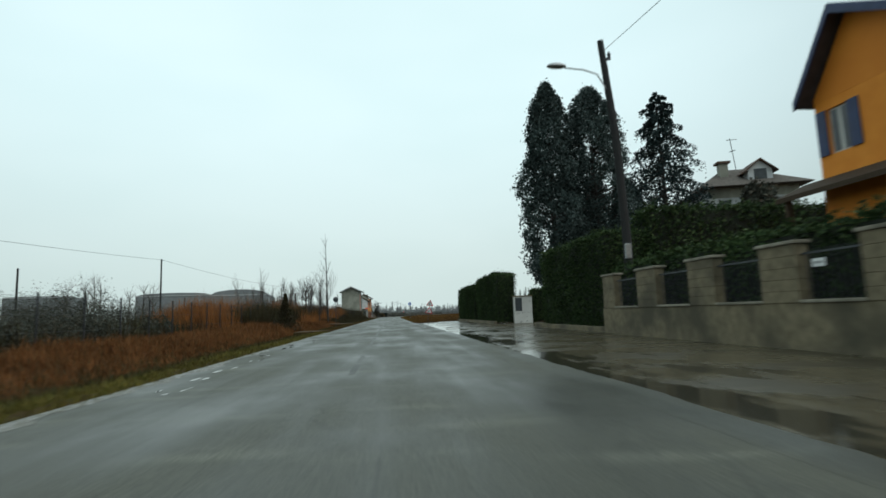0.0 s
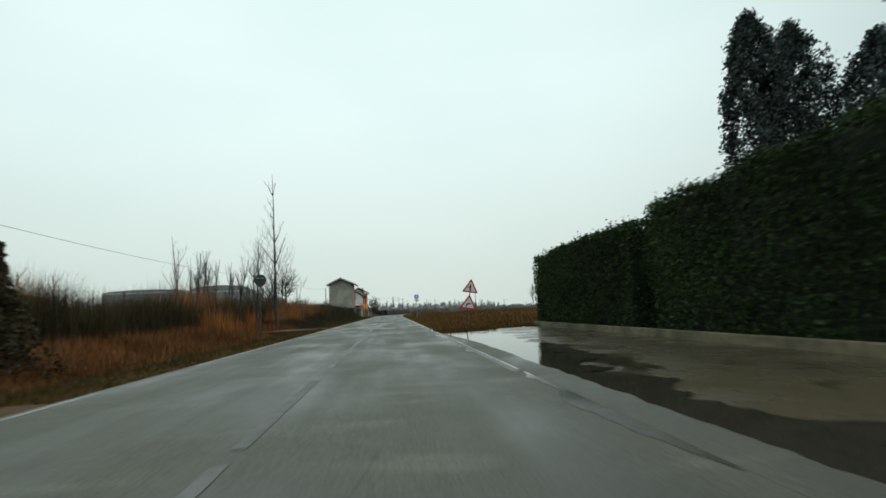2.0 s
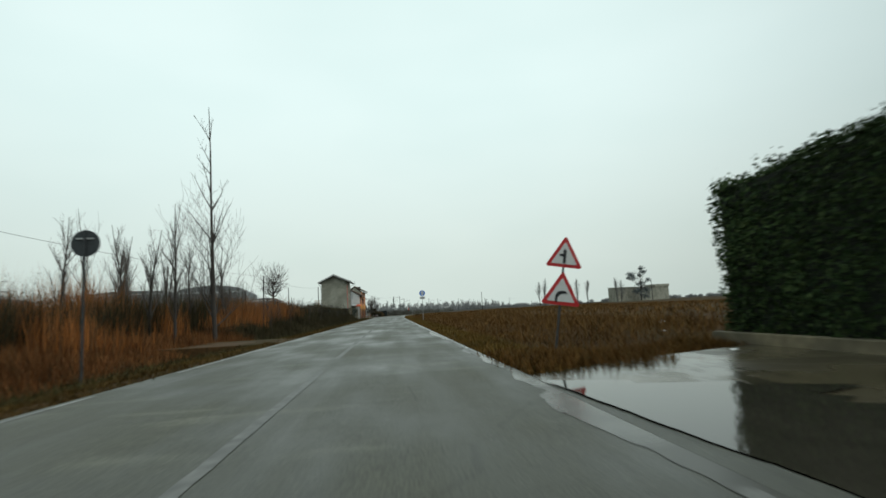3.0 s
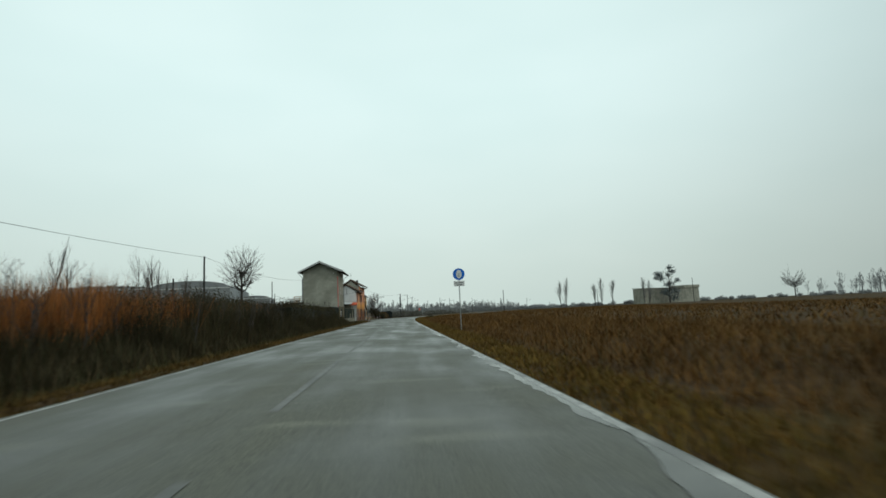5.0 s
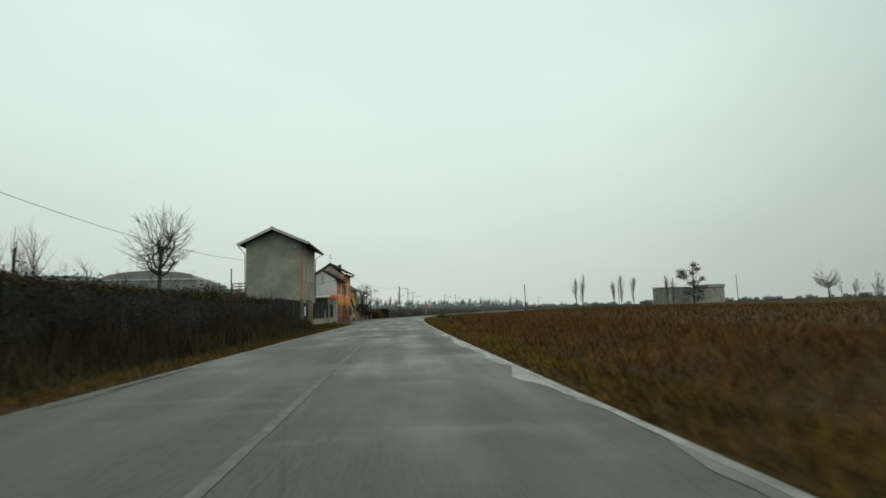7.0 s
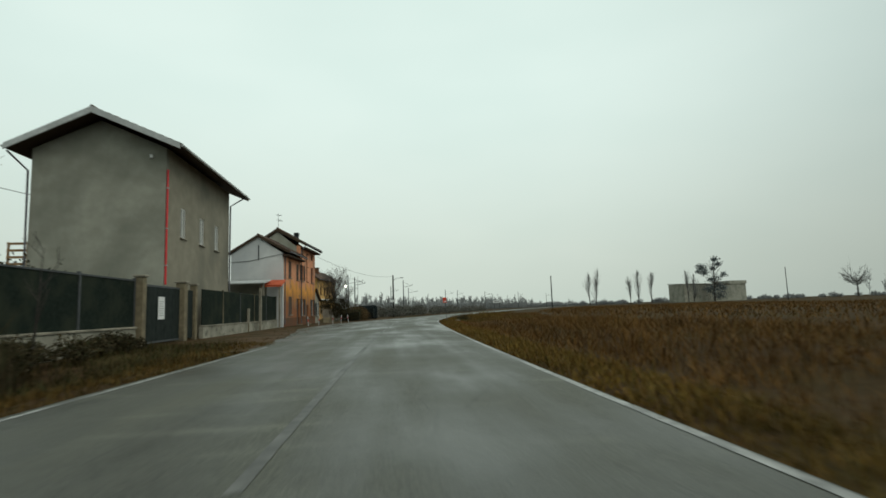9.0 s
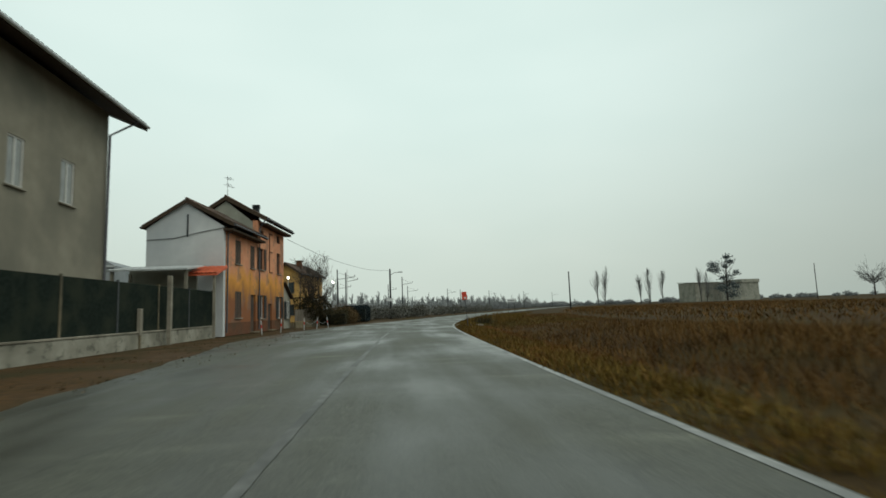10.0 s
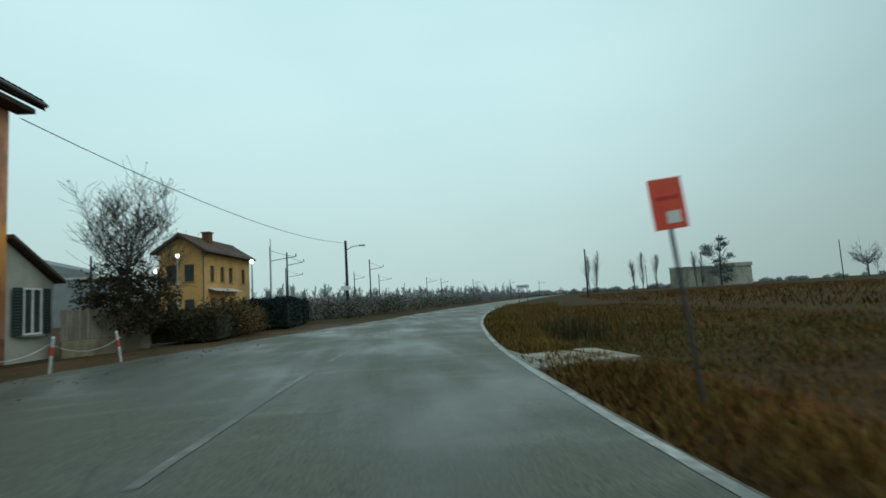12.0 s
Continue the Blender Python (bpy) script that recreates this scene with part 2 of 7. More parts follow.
PLASTER_WHITE = mat("weathered_white_render", (0.56, 0.57, 0.57), (0.68, 0.69, 0.68), 1.0, 0.8, 0.08, (0.47, 0.49, 0.50), 0.8)
def old_orange_render():
    """Salmon upper storey, an ochre band below it and a damp red-brown foot, with ragged borders and bare patches."""
    m = mat("peeling_orange_render", (0.68, 0.285, 0.155), (0.79, 0.385, 0.225), 1.6, 0.88, 0.25, (0.60, 0.255, 0.140), 0.8, spec=0.2)
    n, l = m.node_tree.nodes, m.node_tree.links
    b = n["Principled BSDF"]
    col = b.inputs["Base Color"].links[0].from_socket
    co, sep, nz = n.new("ShaderNodeTexCoord"), n.new("ShaderNodeSeparateXYZ"), n.new("ShaderNodeTexNoise")
    nz.inputs["Scale"].default_value, nz.inputs["Detail"].default_value = 0.9, 7.0
    l.new(co.outputs["Object"], sep.inputs["Vector"])
    l.new(co.outputs["Object"], nz.inputs["Vector"])
    for base, lo, hi, colour in ((3.75, -0.45, 0.45, (0.72, 0.325, 0.070)), (2.60, -0.7, 0.8, (0.275, 0.110, 0.050))):
        h, add, r, mx = n.new("ShaderNodeMath"), n.new("ShaderNodeMath"), n.new("ShaderNodeMapRange"), n.new("ShaderNodeMix")
        h.operation, add.operation, mx.data_type = "MULTIPLY_ADD", "ADD", "RGBA"
        h.inputs[1].default_value, h.inputs[2].default_value = 2.4, -1.2 - base
        l.new(nz.outputs["Fac"], h.inputs[0])
        l.new(h.outputs[0], add.inputs[0])
        l.new(sep.outputs["Z"], add.inputs[1])
        r.inputs["From Min"].default_value, r.inputs["From Max"].default_value = lo, hi
        r.inputs["To Min"].default_value, r.inputs["To Max"].default_value = 1.0, 0.0
        l.new(add.outputs[0], r.inputs["Value"])
        l.new(r.outputs["Result"], mx.inputs["Factor"])
        l.new(col, mx.inputs["A"])
        mx.inputs["B"].default_value = (*colour, 1)
        col = mx.outputs["Result"]
    return blotched(m, 0.8, 0.52, (0.23, 0.150, 0.110), 0.6, col)


def blotched(m, scale, cut, colour, most, col=None):
    """Ragged dark stains and bare places with borders of their own."""
    n, l = m.node_tree.nodes, m.node_tree.links
    b = n["Principled BSDF"]
    col = col or b.inputs["Base Color"].links[0].from_socket
    co, nz, r, mx = n.new("ShaderNodeTexCoord"), n.new("ShaderNodeTexNoise"), n.new("ShaderNodeMapRange"), n.new("ShaderNodeMix")
    nz.inputs["Scale"].default_value, nz.inputs["Detail"].default_value, nz.inputs["Roughness"].default_value = scale, 9.0, 0.68
    l.new(co.outputs["Object"], nz.inputs["Vector"])
    for k, q in zip(("From Min", "From Max", "To Min", "To Max"), (cut, cut + 0.07, 0.0, most)):
        r.inputs[k].default_value = q
    l.new(nz.outputs["Fac"], r.inputs["Value"])
    mx.data_type = "RGBA"
    l.new(r.outputs["Result"], mx.inputs["Factor"])
    l.new(col, mx.inputs["A"])
    mx.inputs["B"].default_value = (*colour, 1)
    l.new(mx.outputs["Result"], b.inputs["Base Color"])
    return m


PLINTH = blotched(mat("mouldy_plinth", (0.27, 0.255, 0.205), (0.37, 0.35, 0.285), 3.5, 0.85, 0.25, (0.20, 0.19, 0.15), 0.6, spec=0.25), 2.4, 0.54, (0.075, 0.072, 0.055), 0.75)
PLASTER_STAINED = blotched(mat("stained_white_render", (0.50, 0.50, 0.47), (0.62, 0.62, 0.58), 1.6, 0.8, 0.1, (0.42, 0.42, 0.39), 0.8), 3.2, 0.575, (0.055, 0.052, 0.046), 0.9)
PLASTER_ORANGE = old_orange_render()
RENDER_ORANGE = mat("bright_orange_render", (0.78, 0.26, 0.02), (0.86, 0.31, 0.03), 2.0, 0.8, 0.06, (0.74, 0.24, 0.02), 0.6)
PLASTER_YELLOW = mat("ochre_render", (0.50, 0.280, 0.080), (0.60, 0.355, 0.110), 1.5, 0.8, 0.1, (0.40, 0.235, 0.080), 0.8)
BRICK_BASE = mat("damp_reddish_base", (0.125, 0.052, 0.028), (0.190, 0.082, 0.042), 4, 0.85, 0.3, (0.11, 0.066, 0.040), 0.5, spec=0.2)
ROOF_TILE = mat("old_roof_tile", (0.085, 0.056, 0.042), (0.150, 0.096, 0.070), 3, 0.75, 0.3, (0.066, 0.058, 0.048), 0.4, spec=0.2, island=0.2)
ROOF_RED = mat("bright_red_tile", (0.55, 0.095, 0.035), (0.68, 0.14, 0.05), 4, 0.6, 0.2, island=0.15)
ROOF_DARK = mat("dark_roof_edge", (0.030, 0.034, 0.048), (0.055, 0.060, 0.075), 4, 0.6, 0.1)
FASCIA = mat("pale_metal_fascia", (0.42, 0.44, 0.44), (0.55, 0.57, 0.56), 5, 0.45, 0.05, (0.36, 0.37, 0.36), 0.4)
WOOD_DARK = mat("dark_eaves_wood", (0.046, 0.032, 0.022), (0.085, 0.060, 0.040), 6, 0.85, 0.2, spec=0.15, stretch=(1, 6, 1))
REED_WOOD = mat("pale_railing_wood", (0.30, 0.17, 0.08), (0.42, 0.26, 0.13), 4, 0.7, 0.15, stretch=(1, 4, 1))
BOARD_GREY = mat("weathered_board", (0.150, 0.125, 0.095), (0.240, 0.205, 0.160), 5, 0.8, 0.3, (0.120, 0.105, 0.082), 0.6, stretch=(5, 5, 0.6))
POLE_WOOD = mat("weathered_pole", (0.024, 0.024, 0.025), (0.048, 0.047, 0.046), 5, 0.9, 0.3, (0.034, 0.034, 0.034), 0.6, spec=0.2, stretch=(6, 6, 0.6))
STEEL = mat("galvanised_steel", (0.30, 0.31, 0.31), (0.42, 0.43, 0.43), 12, 0.45, 0.03, metal=0.7)
STEEL_DARK = mat("dark_steel", (0.045, 0.050, 0.055), (0.080, 0.085, 0.090), 10, 0.55, 0.05, metal=0.3)
SIGN_WHITE = mat("sign_white", (0.70, 0.71, 0.70), (0.78, 0.78, 0.77), 6, 0.35)
SIGN_RED = mat("sign_red", (0.55, 0.018, 0.022), (0.62, 0.028, 0.030), 6, 0.35)
SIGN_BLUE = mat("sign_blue", (0.003, 0.135, 0.60), (0.005, 0.165, 0.68), 6, 0.35)
SIGN_BLACK = mat("sign_black", (0.012, 0.012, 0.014), (0.022, 0.022, 0.024), 6, 0.4)
SIGN_BACK = mat("sign_back_grey", (0.030, 0.036, 0.040), (0.052, 0.060, 0.064), 6, 0.6, metal=0.2)
SIGN_ORANGE = mat("orange_red_panel", (0.72, 0.065, 0.030), (0.80, 0.095, 0.045), 5, 0.4)
NET_GREEN = mat("dark_green_screen", (0.008, 0.013, 0.010), (0.018, 0.026, 0.020), 7, 0.9, 0.3, (0.026, 0.032, 0.022), 0.5, spec=0.08)
GATE_GREEN = mat("dark_sheet_gate", (0.012, 0.017, 0.015), (0.022, 0.029, 0.026), 3, 0.75, 0.05, spec=0.12)
SHUTTER = mat("faded_brown_shutter", (0.060, 0.038, 0.025), (0.105, 0.066, 0.043), 5, 0.75, 0.2, (0.050, 0.038, 0.030), 0.5)
SHUTTER_DARK = mat("dark_green_shutter", (0.012, 0.020, 0.022), (0.026, 0.036, 0.038), 5, 0.6, 0.1)
SHUTTER_BLUE = mat("blue_black_shutter", (0.010, 0.024, 0.085), (0.018, 0.040, 0.125), 5, 0.5, 0.1)
FRAME_WHITE = mat("white_window_frame", (0.58, 0.57, 0.53), (0.68, 0.67, 0.63), 6, 0.5)
GLASS = mat("dark_window_glass", (0.030, 0.035, 0.040), (0.050, 0.056, 0.060), 2, 0.06)
GLASS_PALE = mat("curtained_window_glass", (0.20, 0.21, 0.20), (0.30, 0.31, 0.29), 2, 0.12)
PIPE_RED = mat("red_plastic_pipe", (0.60, 0.030, 0.035), (0.70, 0.045, 0.050), 5, 0.45)
PIPE_GREY = mat("grey_downpipe", (0.07, 0.07, 0.08), (0.11, 0.11, 0.12), 5, 0.5)
BARK = mat("wet_bark", (0.034, 0.029, 0.025), (0.066, 0.056, 0.048), 8, 0.85, 0.4)
# lighter than BARK and TWIG; far trees carry haze in this grey
POPLAR_HAZED = mat("haze_paled_poplar_shoots", (0.15, 0.152, 0.145), (0.22, 0.222, 0.212), 4, 0.9, 0.1)
TWIG = mat("pale_twigs", (0.070, 0.061, 0.054), (0.115, 0.100, 0.088), 5, 0.85, 0.2)
HEDGE_LEAF = leafy("hedge_leaves", [(0.018, 0.033, 0.014), (0.032, 0.054, 0.021), (0.048, 0.076, 0.029), (0.070, 0.096, 0.036)])
HEDGE_DARK = leafy("blue_green_hedge_leaves", [(0.010, 0.016, 0.017), (0.016, 0.024, 0.026), (0.024, 0.034, 0.036)])
BRUSH_GREY = leafy("grey_brush", [(0.085, 0.085, 0.072), (0.125, 0.125, 0.108), (0.165, 0.165, 0.145), (0.100, 0.080, 0.060)])
VERGE_RUST = leafy("rusty_verge_grass", [(0.175, 0.068, 0.018), (0.140, 0.054, 0.016), (0.110, 0.054, 0.016), (0.200, 0.086, 0.024), (0.080, 0.052, 0.017)])
HEDGE_INNER_SHADE = mat("hedge_inner_shade", (0.006, 0.009, 0.004), (0.014, 0.019, 0.009), 7, 0.9, 0.4)
CONIFER_LEAF = leafy("conifer_needles", [(0.026, 0.040, 0.037), (0.046, 0.064, 0.059), (0.072, 0.094, 0.088), (0.100, 0.122, 0.116)])
# bluish haze over the far cedar is painted into these needle tones
CEDAR_LEAF_HAZED = leafy("haze_paled_cedar_needles", [(0.085, 0.105, 0.108), (0.120, 0.142, 0.145), (0.160, 0.182, 0.185)])
SPRUCE_LEAF = leafy("dark_spruce_needles", [(0.014, 0.024, 0.024), (0.028, 0.042, 0.042), (0.048, 0.064, 0.062)])
REED = leafy("rusty_dry_grass", [(0.090, 0.042, 0.015), (0.170, 0.064, 0.022), (0.215, 0.094, 0.034), (0.120, 0.056, 0.023), (0.070, 0.052, 0.022)])
REED_PALE = leafy("orange_dry_scrub", [(0.30, 0.105, 0.028), (0.36, 0.140, 0.040), (0.24, 0.105, 0.038), (0.16, 0.095, 0.048)])
VERGE = leafy("yellowed_verge_grass", [(0.130, 0.080, 0.017), (0.155, 0.094, 0.022), (0.082, 0.064, 0.016), (0.150, 0.076, 0.020), (0.068, 0.056, 0.016)])
WEED = leafy("brown_weed_stalks", [(0.078, 0.036, 0.010), (0.122, 0.058, 0.015), (0.150, 0.078, 0.022), (0.095, 0.053, 0.016), (0.060, 0.045, 0.014)])
VERGE_BROWN = leafy("brown_verge_grass", [(0.085, 0.050, 0.014), (0.108, 0.064, 0.018), (0.054, 0.046, 0.013), (0.098, 0.052, 0.017), (0.045, 0.038, 0.013)])
VERGE_GREEN = leafy("yellow_green_verge_grass", [(0.095, 0.086, 0.018), (0.125, 0.100, 0.024), (0.070, 0.074, 0.018), (0.115, 0.080, 0.024)])
DITCH = leafy("rank_ditch_grass", [(0.030, 0.036, 0.012), (0.046, 0.044, 0.016), (0.070, 0.046, 0.018), (0.036, 0.032, 0.014)])
WASTE_LEAF = leafy("grey_green_scrub_leaves", [(0.040, 0.046, 0.038), (0.060, 0.066, 0.054), (0.078, 0.078, 0.062), (0.066, 0.052, 0.036)])
BRAMBLE = leafy("dark_bramble_stems", [(0.026, 0.023, 0.013), (0.042, 0.035, 0.019), (0.058, 0.045, 0.025), (0.034, 0.039, 0.018), (0.062, 0.042, 0.020)])
BROWN_LEAF = leafy("few_brown_leaves", [(0.085, 0.056, 0.028), (0.120, 0.074, 0.034), (0.066, 0.058, 0.030)])


def glow(name, colour, strength):
    m = bpy.data.materials.new(name)
    m.use_nodes = True
    b = m.node_tree.nodes["Principled BSDF"]
    b.inputs["Emission Color"].default_value = (*colour, 1)
    b.inputs["Emission Strength"].default_value = strength
    return m


LAMP_ON = glow("lit_lamp_glass", (1.0, 0.95, 0.82), 6.0)

# ---- building helpers ----
def thing(name, m, label, category, group="", kind=""):
    ob = new(name)
    ob.empty_display_size = 0.2
    ob.matrix_basis = m
    return tagged(ob, label, category, group, kind)


def part(name, bm, material, parent=None, label="", m=None):
    me = bpy.data.meshes.new(name)
    bm.to_mesh(me)
    bm.free()
    me.materials.append(material)
    ob = new(name, me)
    if parent:
        ob.parent = parent
    if m is not None:
        ob.matrix_basis = m
    return tagged(ob, label)


def box(bm, x0, x1, y0, y1, z0, z1, bevel=0.0):
    r = bmesh.ops.create_cube(bm, size=1.0, matrix=Matrix.Translation(((x0 + x1) / 2, (y0 + y1) / 2, (z0 + z1) / 2)) @ Matrix.Diagonal((x1 - x0, y1 - y0, z1 - z0, 1)))
    if bevel:
        edges = list({e for v in r["verts"] for e in v.link_edges})
        bmesh.ops.bevel(bm, geom=edges, offset=bevel, segments=2, affect="EDGES", profile=0.5)
    return bm


def boxed(x0, x1, y0, y1, z0, z1, bevel=0.0):
    return box(bmesh.new(), x0, x1, y0, y1, z0, z1, bevel)


def tube(bm, pts, radii, n=8, caps=True):
    pts = [Vector(p) for p in pts]
    if not isinstance(radii, (list, tuple)):
        radii = [radii] * len(pts)
    rows = []
    ref = None
    for i, p in enumerate(pts):
        d = (pts[min(i + 1, len(pts) - 1)] - pts[max(i - 1, 0)]).normalized()
        if ref is None:
            ref = d.orthogonal().normalized()
        s = (ref - ref.dot(d) * d).normalized()
        ref, t = s, d.cross(s)
        rows.append([bm.verts.new(p + radii[i] * (math.cos(2 * math.pi * k / n) * s + math.sin(2 * math.pi * k / n) * t)) for k in range(n)])
    for a, b in zip(rows, rows[1:]):
        for k in range(n):
            bm.faces.new((a[k], a[(k + 1) % n], b[(k + 1) % n], b[k]))
    if caps:
        bm.faces.new(rows[0][::-1])
        bm.faces.new(rows[-1])
    return bm


def tubed(pts, radii, n=8):
    return tube(bmesh.new(), pts, radii, n)


def plate(bm, outline, y0, y1):
    """A flat sheet: outline of (x, z), from y0 to y1."""
    a = [bm.verts.new((x, y0, z)) for x, z in outline]
    b = [bm.verts.new((x, y1, z)) for x, z in outline]
    bm.faces.new(a)
    bm.faces.new(b[::-1])
    for i in range(len(a)):
        j = (i + 1) % len(a)
        bm.faces.new((a[i], b[i], b[j], a[j]))
    bmesh.ops.recalc_face_normals(bm, faces=bm.faces[:])
    return bm


def circle(r, n=40, cx=0.0, cz=0.0, sx=1.0):
    return [(cx + sx * r * math.cos(2 * math.pi * i / n), cz + r * math.sin(2 * math.pi * i / n)) for i in range(n)]


def rounded_tri(side, r, cz=0.0):
    """An upright triangle with rounded corners, centred on its own middle."""
    out = []
    big = side / math.sqrt(3)
    for k in range(3):
        a = math.pi / 2 + k * 2 * math.pi / 3
        c = (big - 2 * r)
        for j in range(-3, 4):
            b = a + j / 3 * math.pi / 3
            out.append((c * math.cos(a) + r * math.cos(b), cz + c * math.sin(a) + r * math.sin(b)))
    return out


def tri_mesh(name, co, tris, material):
    """A mesh from arrays of points and triangles."""
    me = bpy.data.meshes.new(name)
    co, tris = np.asarray(co, dtype=np.float32), np.asarray(tris, dtype=np.int32)
    me.vertices.add(len(co))
    me.vertices.foreach_set("co", co.ravel())
    me.loops.add(tris.size)
    me.loops.foreach_set("vertex_index", tris.ravel())
    me.polygons.add(len(tris))
    me.polygons.foreach_set("loop_start", np.arange(0, tris.size, 3, dtype=np.int32))
    me.update(calc_edges=True)
    me.materials.append(material)
    return me


def unit(a):
    return a / np.maximum(np.linalg.norm(a, axis=1, keepdims=True), 1e-9)


def leaf_mesh(name, pts, size, material, rng, long=1.8, up=0.0):
    """Small folded leaves (two triangles each) at pts, turned at random; up pulls their tips upwards."""
    n = len(pts)
    d = unit(rng.normal(size=(n, 3)) + np.array([0, 0, up]))
    s = unit(np.cross(d, rng.normal(size=(n, 3))))
    k = (size * rng.uniform(0.6, 1.4, n))[:, None]
    a, c = pts - d * k * long / 2, pts + d * k * long / 2
    nrm = np.cross(d, s)
    b, e = pts + s * k / 2 + nrm * k * 0.12, pts - s * k / 2 + nrm * k * 0.12
    co = np.stack([a, b, c, e], 1).reshape(-1, 3)
    i = np.arange(n)[:, None] * 4
    tris = np.concatenate([i + [0, 1, 2], i + [0, 2, 3]], 1).reshape(-1, 3)
    return tri_mesh(name, co, tris, material)


def blade_mesh(name, base, height, width, material, rng, lean=0.35, per=5, spread=0.12):
    """Tufts of tapering stalks, per to a tuft, each bent once."""
    base = np.repeat(base, per, axis=0)
    h = np.repeat(height, per) * rng.uniform(0.55, 1.1, len(base))
    w = np.repeat(np.broadcast_to(width, height.shape), per) * rng.uniform(0.6, 1.4, len(base))
    base = base + np.concatenate([rng.normal(scale=spread, size=(len(base), 2)), np.zeros((len(base), 1))], 1)
    a = rng.uniform(0, 2 * np.pi, len(base))
    o = np.stack([np.cos(a), np.sin(a), np.zeros_like(a)], 1)
    s = np.stack([-np.sin(a), np.cos(a), np.zeros_like(a)], 1) * w[:, None] / 2
    bend = rng.uniform(0.0, lean, len(base))[:, None] * h[:, None]
    mid = base + o * bend * 0.3 + np.array([0, 0, 1]) * h[:, None] * 0.42
    tip = base + o * bend + np.array([0, 0, 1]) * h[:, None]
    co = np.stack([base - s * 0.4, mid - s * 1.1, mid + s * 1.1, tip], 1).reshape(-1, 3)
    i = np.arange(len(base))[:, None] * 4
    tris = np.concatenate([i + [0, 2, 1], i + [1, 2, 3]], 1).reshape(-1, 3)
    return tri_mesh(name, co, tris, material)


def stuff(name, me, label, category, parent=None):
    ob = new(name, me)
    if parent:
        ob.parent = parent
        tagged(ob, label, kind="stuff")
    else:
        tagged(ob, label, category, kind="stuff")
    return ob


def branch_mesh(name, segs, material, n=5):
    """Tapered limbs: segs of (p0, p1, r0, r1)."""
    p0, p1 = np.array([s[0] for s in segs]), np.array([s[1] for s in segs])
    r0, r1 = np.array([s[2] for s in segs]), np.array([s[3] for s in segs])
    d = unit(p1 - p0)
    ref = np.where(np.abs(d[:, 2:3]) < 0.9, np.array([[0, 0, 1.0]]), np.array([[1.0, 0, 0]]))
    s = unit(np.cross(d, ref))
    t = np.cross(d, s)
    a = np.arange(n) * 2 * np.pi / n
    off = np.cos(a)[None, :, None] * s[:, None] + np.sin(a)[None, :, None] * t[:, None]
    co = np.concatenate([p0[:, None] + off * r0[:, None, None], p1[:, None] + off * r1[:, None, None]], 1).reshape(-1, 3)
    k = np.arange(n)
    k2 = (k + 1) % n
    q = np.concatenate([np.stack([k, k2, n + k2], 1), np.stack([k, n + k2, n + k], 1)], 0)
    tris = (np.arange(len(segs))[:, None, None] * 2 * n + q[None]).reshape(-1, 3)
    return tri_mesh(name, co, tris, material)


def grow(rng, height, trunk_r, first=0.25, spread=0.75, levels=3, kids=9, upward=0.7, length=0.38, bend=0.06, fall=0.6, rmin=0.006, last=0.97):
    """Limbs of a bare tree from the origin up: a leading stem and several orders of side shoots."""
    segs = []

    def shoot(p, d, L, r, level):
        steps = max(3, int(5 - level))
        pts = [p]
        for i in range(steps):
            d = d + rng.normal(scale=bend * (1 + level), size=3) + np.array([0, 0, 0.05 * level])
            d = d / np.linalg.norm(d)
            p = p + d * L / steps
            pts.append(p)
        for i in range(steps):
            segs.append((pts[i], pts[i + 1], max(r * (1 - 0.85 * i / steps), rmin), max(r * (1 - 0.85 * (i + 1) / steps), rmin * 0.8)))
        if level >= levels:
            return
        count = kids if level == 0 else max(3, int(kids * 0.55))
        for j in range(count):
            f = rng.uniform(first, last) if level == 0 else rng.uniform(0.15, 0.97)
            k = min(int(f * steps), steps - 1)
            q = pts[k] + (pts[k + 1] - pts[k]) * (f * steps - k)
            a = rng.uniform(0, 2 * np.pi)
            side = np.array([np.cos(a), np.sin(a), 0.0])
            e = side * spread + np.array([0, 0, upward * rng.uniform(0.6, 1.3)]) + 0.35 * d
            e = e / np.linalg.norm(e)
            shoot(q, e, L * length * (1.15 - fall * f if level == 0 else 1.0) * rng.uniform(0.7, 1.25), r * 0.42 * (1 - 0.5 * f), level + 1)

    shoot(np.zeros(3), np.array([0, 0, 1.0]), height, trunk_r, 0)
    return segs


def bare_tree(name, x, y, z, seed, label, category="tree", group="", twig=None, low_crown=None, **kw):
    rng = np.random.default_rng(seed)
    segs = grow(rng, **kw) + (grow(rng, **low_crown) if low_crown else [])
    t = thing(name, pose(x, y, z, 0, 0, 0), label, category, group)
    rmax = max(s[2] for s in segs)
    thick = [s for s in segs if s[2] > rmax * 0.3]
    fine = [s for s in segs if s[2] <= rmax * 0.3]
    for nm, ss, mt, k in (("trunk", thick, BARK, 7), ("crown", fine, twig or BARK, 4)):
        if ss:
            ob = new(nm, branch_mesh(nm, ss, mt, k))
            ob.parent = t
    return t


